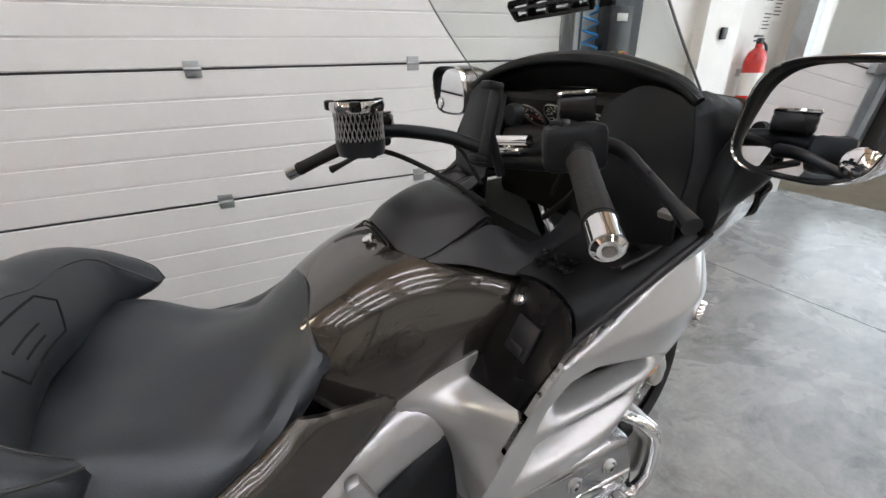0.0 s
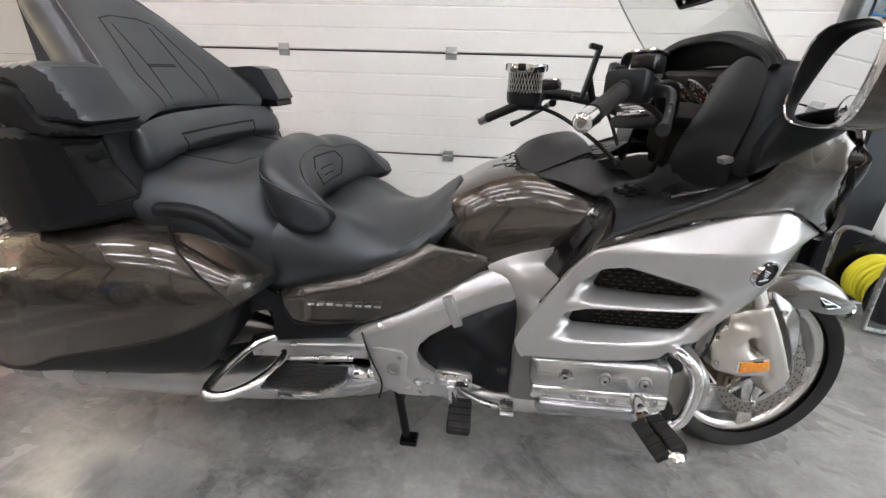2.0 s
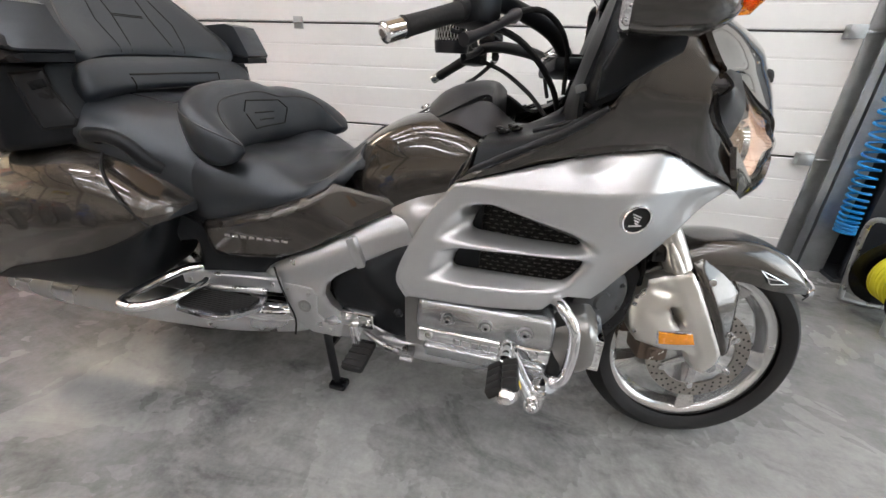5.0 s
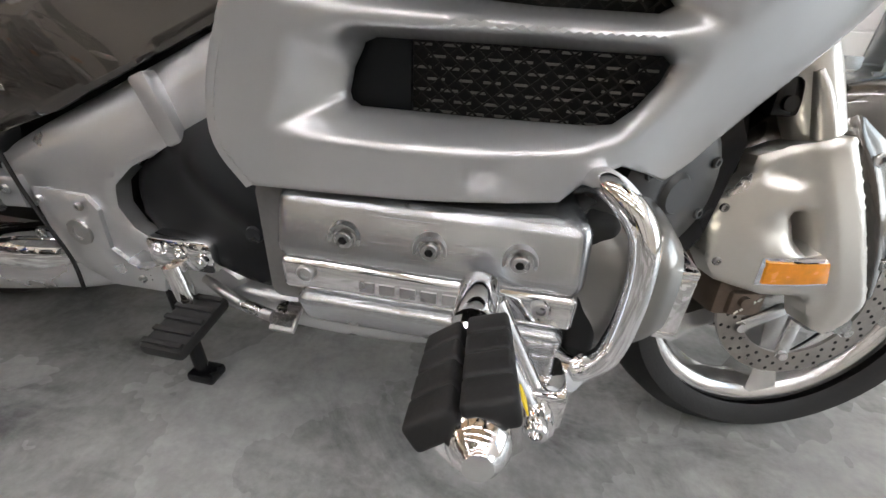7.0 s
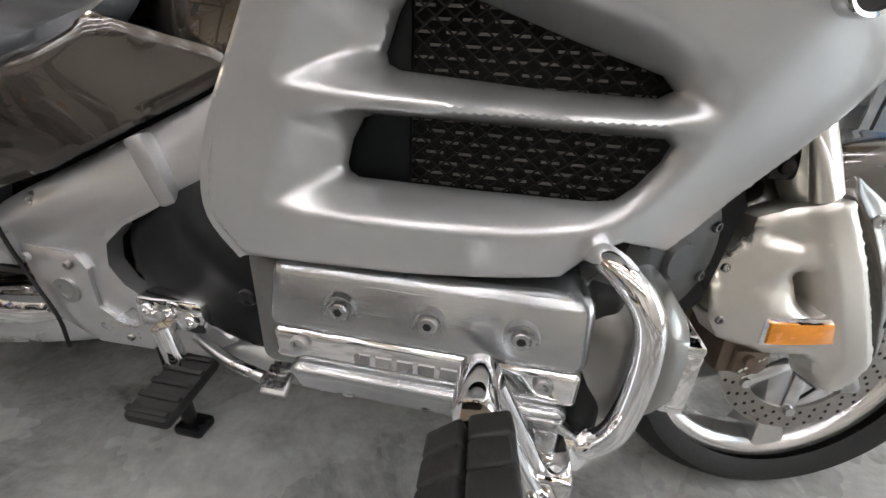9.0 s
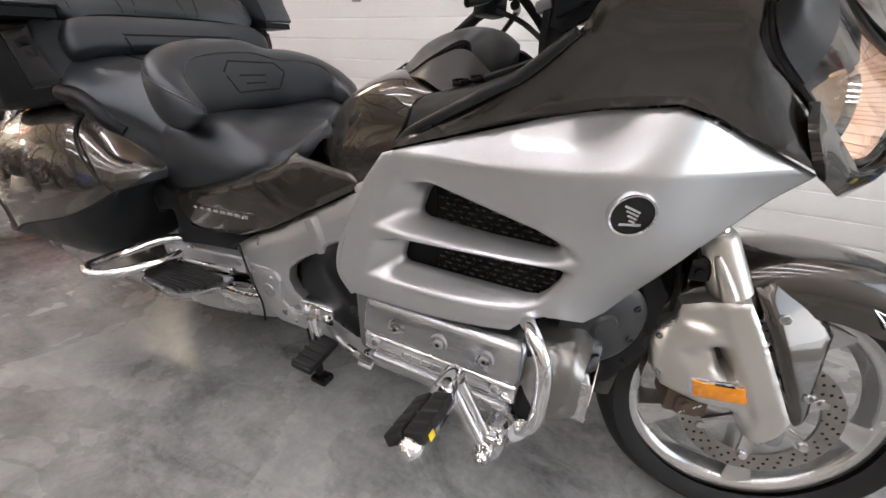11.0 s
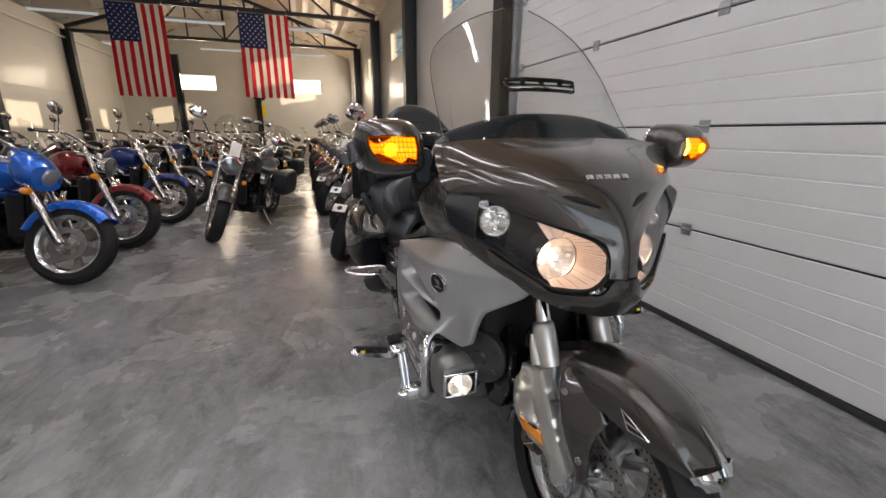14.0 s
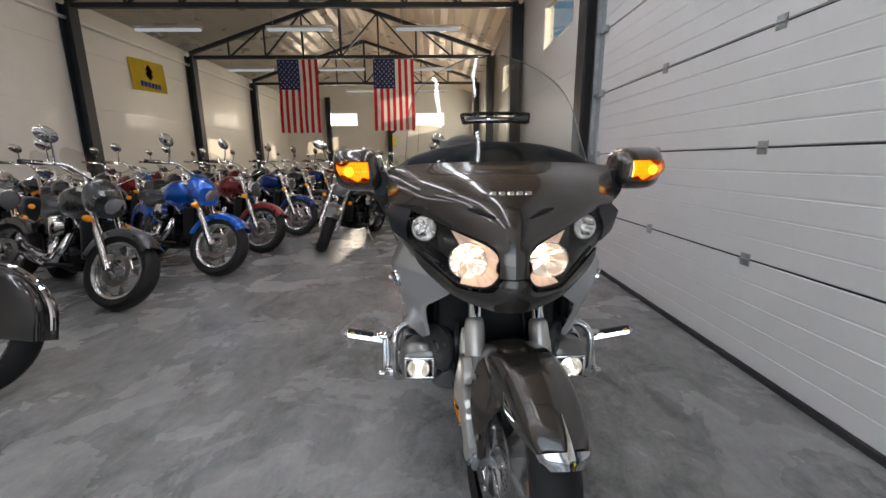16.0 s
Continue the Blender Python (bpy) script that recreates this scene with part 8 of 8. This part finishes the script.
# ---- the other motorcycles ----
def spoke_wheel(r, rim_r, w, rim_mat, holder, at):
    """A wheel as a part with tyre, disc and hub."""
    rim = part("wheel", moved(merged(lathe([(rim_r - 0.020, -w * 0.34), (rim_r, -w * 0.42), (rim_r + 0.002, -w * 0.34), (rim_r - 0.022, 0), (rim_r + 0.002, w * 0.34), (rim_r, w * 0.42), (rim_r - 0.020, w * 0.34), (rim_r - 0.034, 0), (rim_r - 0.020, -w * 0.34)], 36), lathe([(0, -0.05), (0.035, -0.05), (0.045, -0.02), (0.045, 0.02), (0.035, 0.05), (0, 0.05)], 16)), Matrix.Translation(at)), rim_mat, holder, "cast wheel rim and hub")
    for k in range(5):
        sec = [[(b + hw, -tw, q), (b - hw, -tw, q), (b - hw, tw, q), (b + hw, tw, q)] for q, hw, tw, b in ((0.03, 0.022, 0.026, 0), (0.11, 0.016, 0.018, 0.018), (rim_r - 0.02, 0.034, 0.026, 0.06))]
        part("spoke", moved(loft(sec, 3, 1), Matrix.Translation(at) @ Matrix.Rotation(2 * math.pi * k / 5, 4, "Y")), rim_mat, rim)
    prof = [(rim_r, -w * 0.42), (rim_r + (r - rim_r) * 0.5, -w * 0.5), (r - 0.02, -w * 0.42), (r, -w * 0.12), (r, w * 0.12), (r - 0.02, w * 0.42), (rim_r + (r - rim_r) * 0.5, w * 0.5), (rim_r, w * 0.42)]
    part("tyre", moved(lathe(prof, 40), Matrix.Translation(at)), RUBBER, rim, "black tyre")
    part("disc", moved(lathe([(0.085, -0.003), (0.125, -0.003), (0.125, 0.003), (0.085, 0.003), (0.085, -0.003)], 30), Matrix.Translation((at[0], at[1] - 0.055, at[2]))), DISC, rim, "brake disc")


HEADGLASS = mat("headlamp_glass", (0.28, 0.29, 0.31), 0.06, 0.6, 0.8, vary=0.1, scale=60)


def cruiser(paint, label, screen=False, bags=False, big_fender=False, rim=RIM, nacelle=False, steer=30.0):
    """A cruiser: origin on the ground under its front axle, heading +x."""
    b = thing("cruiser_motorcycle", label, "motorcycle", "parked motorcycles")
    R = 0.305
    spoke_wheel(R, 0.222, 0.13, rim, b, (0, 0, R))
    spoke_wheel(R, 0.205, 0.18, rim, b, (-1.58, 0, R))
    for s in (-1, 1):
        part("fork_leg", merged(rod((-0.02, s * 0.10, 0.30), (-0.22, s * 0.10, 0.60), 0.030, 14), rod((-0.22, s * 0.10, 0.60), (-0.44, s * 0.10, 0.95), 0.022, 14)), PINKCH, b, "bright fork leg")
        part("turn_signal", moved(lathe([(0, 0.03), (0.022, 0.022), (0.028, 0.0), (0.022, -0.03), (0, -0.04)], 14, "x"), Matrix.Translation((-0.24, s * 0.17, 0.66))), AMBER, b, "amber turn signal")
        part("mirror_stalk", tube([(-0.56, s * 0.26, 1.02), (-0.52, s * 0.33, 1.11), (-0.50, s * 0.39, 1.19)], 0.007, 8), CHROME, b)
        part("mirror_head", moved(lathe([(0, 0.028), (0.045, 0.020), (0.060, 0.0), (0.052, -0.006), (0, -0.006)], 20, "x"), Matrix.Translation((-0.50, s * 0.42, 1.205)) @ Matrix.Diagonal((1, 1.5, 0.95, 1))), CHROME, b, "chrome round mirror")
        part("grip", rod((-0.70, s * 0.40, 0.98), (-0.61, s * 0.30, 1.015), 0.018, 12), RUBBER, b, "black grip")
        part("lever", tube([(-0.56, s * 0.28, 1.01), (-0.57, s * 0.36, 1.0), (-0.63, s * 0.42, 0.98)], 0.006, 6), CHROME, b)
        part("rear_signal", lathe([(0, -0.03), (0.022, -0.02), (0.026, 0.01), (0, 0.02)], 12, "x", (-1.86, s * 0.15, 0.70)), AMBER, b)
    part("handlebar", tube([(-0.61, -0.30, 1.015), (-0.52, -0.20, 1.04), (-0.44, -0.08, 0.99), (-0.44, 0.08, 0.99), (-0.52, 0.20, 1.04), (-0.61, 0.30, 1.015)], 0.014, 10), CHROME, b, "chrome handlebar")
    part("fork_yoke", box(-0.48, -0.36, -0.13, 0.13, 0.86, 0.90, 0.012), CHROME, b)
    f_rows = []
    lo, hi, drop = (0, 190, 0.27) if big_fender else (40, 165, 0.06)
    for d in np.linspace(lo, hi, 7):
        e = Vector((math.cos(radians(d)), 0, math.sin(radians(d))))
        f_rows.append([tuple(Vector((0, 0, R)) + e * q + Vector((0, -y, 0))) for q, y in ((R + 0.02 - drop, 0.085), (R + 0.012, 0.080), (R + 0.034, 0.045), (R + 0.038, 0))])
    fend = part("front_fender", patch(halves(f_rows), 4, 0.005), paint, b, "painted front fender")
    if big_fender:
        part("fender_rail", tube([tuple(Vector((0, 0, R)) + Vector((math.cos(radians(d)), 0, math.sin(radians(d)))) * (R + 0.055)) for d in np.linspace(8, 100, 8)], [0.012] * 8, 8), CHROME, fend, "chrome rail on the fender")
    if nacelle:
        part("headlamp_cowl", loft([loop_yz(-0.20, -0.095, 0.095, 0.70, 0.88, 2.6), loop_yz(-0.26, -0.12, 0.12, 0.70, 0.93, 2.6), loop_yz(-0.36, -0.13, 0.13, 0.72, 0.99, 2.6), loop_yz(-0.44, -0.10, 0.10, 0.80, 1.02, 2.6)], 4, 2), paint, b, "painted headlamp cowl")
        part("headlamp", moved(lathe([(0, 0.012), (0.06, 0.006), (0.082, -0.01), (0.086, -0.03)], 24, "x"), Matrix.Translation((-0.195, 0, 0.785)) @ Matrix.Rotation(radians(14), 4, "Y")), HEADGLASS, b, "headlamp glass")
    else:
        part("headlamp", moved(lathe([(0.0, -0.15), (0.05, -0.135), (0.085, -0.07), (0.095, 0.0), (0.098, 0.012), (0.090, 0.014)], 28, "x"), Matrix.Translation((-0.24, 0, 0.80))), CHROME, b, "chrome headlamp shell")
        part("headlamp_glass", lathe([(0, 0.022), (0.05, 0.016), (0.090, 0.006)], 28, "x", (-0.24, 0, 0.80)), HEADGLASS, b, "headlamp glass")
    part("tank", loft([loop_yz(-0.50, -0.06, 0.06, 0.74, 0.86, 2.4), loop_yz(-0.58, -0.12, 0.12, 0.69, 0.915, 2.4), loop_yz(-0.72, -0.182, 0.182, 0.65, 0.945, 2.4), loop_yz(-0.90, -0.160, 0.160, 0.65, 0.90, 2.4), loop_yz(-1.02, -0.08, 0.08, 0.68, 0.81, 2.4)], 4, 2), paint, b, "painted teardrop tank")
    part("fuel_cap", lathe([(0, 0.022), (0.035, 0.020), (0.042, 0.0)], 20, "z", (-0.70, 0, 0.925)), CHROME, b, "chrome fuel cap")
    part("rider_seat", loft([loop_yz(-0.98, -0.10, 0.10, 0.66, 0.76, 3), loop_yz(-1.10, -0.17, 0.17, 0.62, 0.715, 3), loop_yz(-1.30, -0.19, 0.19, 0.61, 0.725, 3), loop_yz(-1.42, -0.16, 0.16, 0.64, 0.80, 3)], 3, 2), LEATHER, b, "black rider seat")
    part("pillion_seat", loft([loop_yz(-1.40, -0.13, 0.13, 0.68, 0.80, 3), loop_yz(-1.55, -0.135, 0.135, 0.69, 0.82, 3), loop_yz(-1.74, -0.10, 0.10, 0.67, 0.78, 3)], 3, 2), LEATHER, b, "black pillion seat")
    r_rows = []
    for d in np.linspace(-10, 140, 7):
        e = Vector((-math.cos(radians(d)), 0, math.sin(radians(d))))
        r_rows.append([tuple(Vector((-1.58, 0, R)) + e * q + Vector((0, -y, 0))) for q, y in ((R - 0.06, 0.125), (R + 0.03, 0.118), (R + 0.065, 0.06), (R + 0.07, 0))])
    part("rear_fender", patch(halves(r_rows), 4, 0.006), paint, b, "painted rear fender")
    part("frame", merged(tube([(-0.44, 0, 0.90), (-0.46, 0, 0.55), (-0.56, 0, 0.25), (-1.2, 0, 0.22), (-1.3, 0, 0.45)], 0.022, 10), rod((-0.46, 0, 0.82), (-1.30, 0, 0.62), 0.025)), GLOSSBLACK, b, "black frame")
    part("radiator", box(-0.52, -0.47, -0.11, 0.11, 0.34, 0.66, 0.010), DARK, b, "black radiator")
    part("crankcase", merged(box(-1.14, -0.66, -0.16, 0.16, 0.20, 0.44, 0.04), lathe([(0, -0.20), (0.10, -0.20), (0.125, -0.17), (0.13, 0.17), (0.10, 0.20), (0, 0.20)], 24, "y", (-0.98, 0, 0.33))), GLOSSBLACK, b, "black crankcase")
    part("clutch_cover", lathe([(0, -0.215), (0.07, -0.213), (0.095, -0.20), (0.10, -0.185)], 24, "y", (-0.98, 0, 0.33)), CHROME, b, "chrome engine cover")
    part("clutch_cover", lathe([(0, 0.215), (0.07, 0.213), (0.095, 0.20), (0.10, 0.185)], 24, "y", (-0.98, 0, 0.33)), CHROME, b, "chrome engine cover")
    for a, x in ((radians(-26), -0.82), (radians(26), -0.92)):
        fins = []
        for k in range(8):
            for w, z in ((0.055, 0.026), (0.075, 0.030), (0.075, 0.042), (0.055, 0.046)):
                fins.append([(c * w, d * (w + 0.01), z + 0.024 * k) for c, d in ((-1, -1), (1, -1), (1, 1), (-1, 1))])
        cyl = part("cylinder", moved(loft(fins, 1, 1), Matrix.Translation((x, 0, 0.42)) @ Matrix.Rotation(-a, 4, "Y")), GLOSSBLACK, b, "black finned cylinder", smooth=False)
        part("head_cover", moved(box(-0.085, 0.085, -0.10, 0.10, 0.215, 0.27, 0.02), Matrix.Translation((x, 0, 0.42)) @ Matrix.Rotation(-a, 4, "Y")), CHROME, cyl, "chrome head cover")
    part("air_box", lathe([(0, -0.23), (0.07, -0.228), (0.095, -0.21), (0.10, -0.15)], 24, "y", (-0.87, 0, 0.58)), CHROME, b, "chrome air cleaner")
    part("horn_cover", lathe([(0, 0.21), (0.05, 0.20), (0.075, 0.16)], 20, "y", (-0.87, 0, 0.60)), CHROME, b)
    for k in (0, 1):
        part("exhaust_pipe", tube([(-0.70 - 0.22 * k, -0.13, 0.52), (-0.66 - 0.20 * k, -0.20, 0.40), (-0.85, -0.235, 0.26 + 0.07 * k), (-1.30, -0.24, 0.25 + 0.08 * k), (-1.90, -0.25, 0.29 + 0.09 * k)], [0.026, 0.028, 0.032, 0.040, 0.042], 14), CHROME, b, "chrome exhaust pipe")
    part("side_cover", lathe([(0, -0.15), (0.09, -0.145), (0.12, -0.11)], 20, "y", (-1.16, 0, 0.52)), paint, b)
    part("side_cover", lathe([(0, 0.15), (0.09, 0.145), (0.12, 0.11)], 20, "y", (-1.16, 0, 0.52)), paint, b)
    part("side_stand", tube([(-0.95, 0.14, 0.22), (-0.90, 0.22, 0.10), (-0.86, 0.30, 0.012)], 0.011, 8), STEEL, b, "steel side stand")
    part("tail_lamp", lathe([(0, -0.05), (0.035, -0.04), (0.045, 0.0), (0, 0.01)], 16, "x", (-1.95, 0, 0.58)), REDLENS, b, "red tail lamp")
    for s in (-1, 1):
        part("foot_peg", rod((-0.62, s * 0.14, 0.28), (-0.62, s * 0.32, 0.30), 0.016, 10), RUBBER, b, "black foot peg")
        part("brake_line", tube([(-0.03, s * 0.13, 0.42), (-0.16, s * 0.14, 0.60), (-0.40, s * 0.10, 0.86)], 0.005, 6), RUBBER, b)
    part("caliper", box(-0.13, -0.05, -0.10, -0.045, 0.34, 0.42, 0.01), GREYENG, b)
    if screen:
        rows = [[(-0.30 - 0.26 * t, -0.24 * w * f, 0.86 + 0.44 * t) if f else (-0.27 - 0.26 * t, 0, 0.86 + 0.44 * t) for f in (1, 0.5, 0)] for t, w in ((0, 0.8), (0.35, 1.0), (0.8, 0.95), (1.0, 0.6))]
        sc = part("windscreen", patch(halves(rows), 5, 0.004), SHIELD, b, "clear windscreen")
        sc.visible_shadow = False
        part("card", moved(box(-0.002, 0.002, -0.05, 0.05, -0.08, 0.08), Matrix.Translation((-0.30, 0.0, 0.98)) @ Matrix.Rotation(radians(-30), 4, "Y")), PAINTWHITE, b, "white price card")
    if bags:
        for s in (-1, 1):
            part("saddlebag", moved(loft([loop_yz(-1.32, -0.09, 0.09, 0.36, 0.62, 3), loop_yz(-1.40, -0.10, 0.10, 0.33, 0.66, 3.5), loop_yz(-1.75, -0.10, 0.10, 0.33, 0.66, 3.5), loop_yz(-1.86, -0.08, 0.08, 0.37, 0.62, 3)], 3, 2), Matrix.Translation((0, s * 0.24, 0))), LEATHER, b, "black leather saddlebag")
    # the fork rests on its stop, turned to the left
    turn = Matrix.Translation((-0.42, 0, 0.93)) @ Matrix.Rotation(radians(steer), 4, Vector((-0.53, 0, 0.85))) @ Matrix.Translation((0.42, 0, -0.93))
    front = ("fork_leg", "turn_signal", "mirror_stalk", "mirror_head", "grip", "lever", "handlebar", "fork_yoke", "front_fender", "headlamp", "headlamp_glass", "brake_line", "caliper", "wheel", "windscreen", "card")
    for child in b.children:
        plain = child.name.split(".")[0]
        if plain in front and not (plain == "wheel" and child.data.vertices[0].co.x < -1):
            child.data.transform(turn)
            for sub_part in child.children:
                sub_part.data.transform(turn)
    return b


def parked(x, y, heading, lean=7.0):
    return Matrix.Translation((x, y, 0)) @ Matrix.Rotation(radians(heading), 4, "Z") @ Matrix.Rotation(radians(-lean), 4, "X")


MODELS = {
    "grey": cruiser(GREYP, "graphite grey cruiser motorcycle with chrome mirrors", nacelle=True),
    "blue": cruiser(BLUEP, "bright blue cruiser motorcycle with white-rimmed wheels", nacelle=True),
    "red": cruiser(WINEP, "dark red cruiser motorcycle with chrome fork"),
    "navy": cruiser(mat("dark_blue_metallic_paint", (0.008, 0.03, 0.17), 0.26, 0.4, 1.0, vary=0.06), "dark blue cruiser motorcycle with chrome headlamp"),
    "black": cruiser(BLACKP, "black cruiser motorcycle with chrome engine"),
    "tourer": cruiser(GREYP, "dark cruiser motorcycle with windscreen and saddlebags", screen=True, bags=True),
    "valanced": cruiser(BLACKP, "black cruiser motorcycle with deep valanced front fender", big_fender=True),
}
PARKED = [("grey", -0.20, -2.70, 54), ("blue", -1.13, -2.42, 54), ("red", -2.18, -2.42, 52), ("navy", -3.38, -2.36, 54), ("black", -4.60, -2.40, 52), ("navy", -5.8, -2.35, 54),
          ("red", -7.0, -2.4, 52), ("black", -8.2, -2.4, 54), ("grey", -9.4, -2.4, 52), ("black", -10.7, -2.4, 54), ("tourer", -12.0, -2.4, 53), ("black", -13.4, -2.4, 53),
          ("valanced", 1.00, -2.52, 66), ("black", -0.95, -4.3, 54), ("tourer", -2.0, -4.4, 54), ("red", -3.1, -4.4, 54), ("black", -4.2, -4.4, 52), ("tourer", -5.3, -4.4, 54), ("black", 0.42, -3.62, 56), ("red", -6.5, -4.4, 54), ("black", -7.8, -4.4, 54), ("navy", -9.2, -4.4, 52), ("black", -10.6, -4.4, 53), ("red", -12.0, -4.4, 53),
          ("black", -1.9, -5.9, 58), ("tourer", -3.2, -5.9, 56), ("black", -4.6, -5.9, 58), ("red", -6.0, -5.9, 56), ("black", -7.6, -5.9, 58),
          ("tourer", -2.20, -1.62, -14), ("tourer", -4.9, -1.45, -12), ("black", -7.4, -1.5, -10), ("tourer", -9.8, -1.5, -12),
          ("black", -1.12, -0.34, -54), ("tourer", -2.25, -0.28, -56), ("black", -3.42, -0.40, -54), ("tourer", -4.55, -0.38, -56), ("black", -5.65, -0.42, -54), ("red", -6.8, -0.40, -56), ("black", -7.95, -0.42, -54), ("tourer", -9.1, -0.4, -56), ("black", -10.3, -0.42, -54), ("black", -11.5, -0.4, -55), ("red", -12.7, -0.4, -55), ("black", -15.9, -0.9, -60), ("navy", -16.0, -2.6, 30)]
used = set()
for key, x, y, heading in PARKED:
    if key in used:
        copy_thing(MODELS[key], parked(x, y, heading))
    else:
        MODELS[key].matrix_basis = parked(x, y, heading)
        used.add(key)
for x, y, heading in ((-1.12, -0.34, -54), (-2.25, -0.28, -56), (-3.42, -0.40, -54)):
    c = thing("price_card", "white card with a dark mark leaning on a fender", "card", "price cards")
    part("sheet", box(-0.002, 0.002, -0.055, 0.055, -0.04, 0.04), PAINTWHITE, c, smooth=False)
    part("dark_mark", lathe([(0, 0.0), (0.022, 0.0)], 16, "x", (0.003, 0, 0)), SATIN, c)
    c.matrix_basis = parked(x, y, heading) @ Matrix.Rotation(radians(28), 4, "Z") @ Matrix.Translation((0.27, 0, 0.565)) @ Matrix.Rotation(radians(-55), 4, "Y")
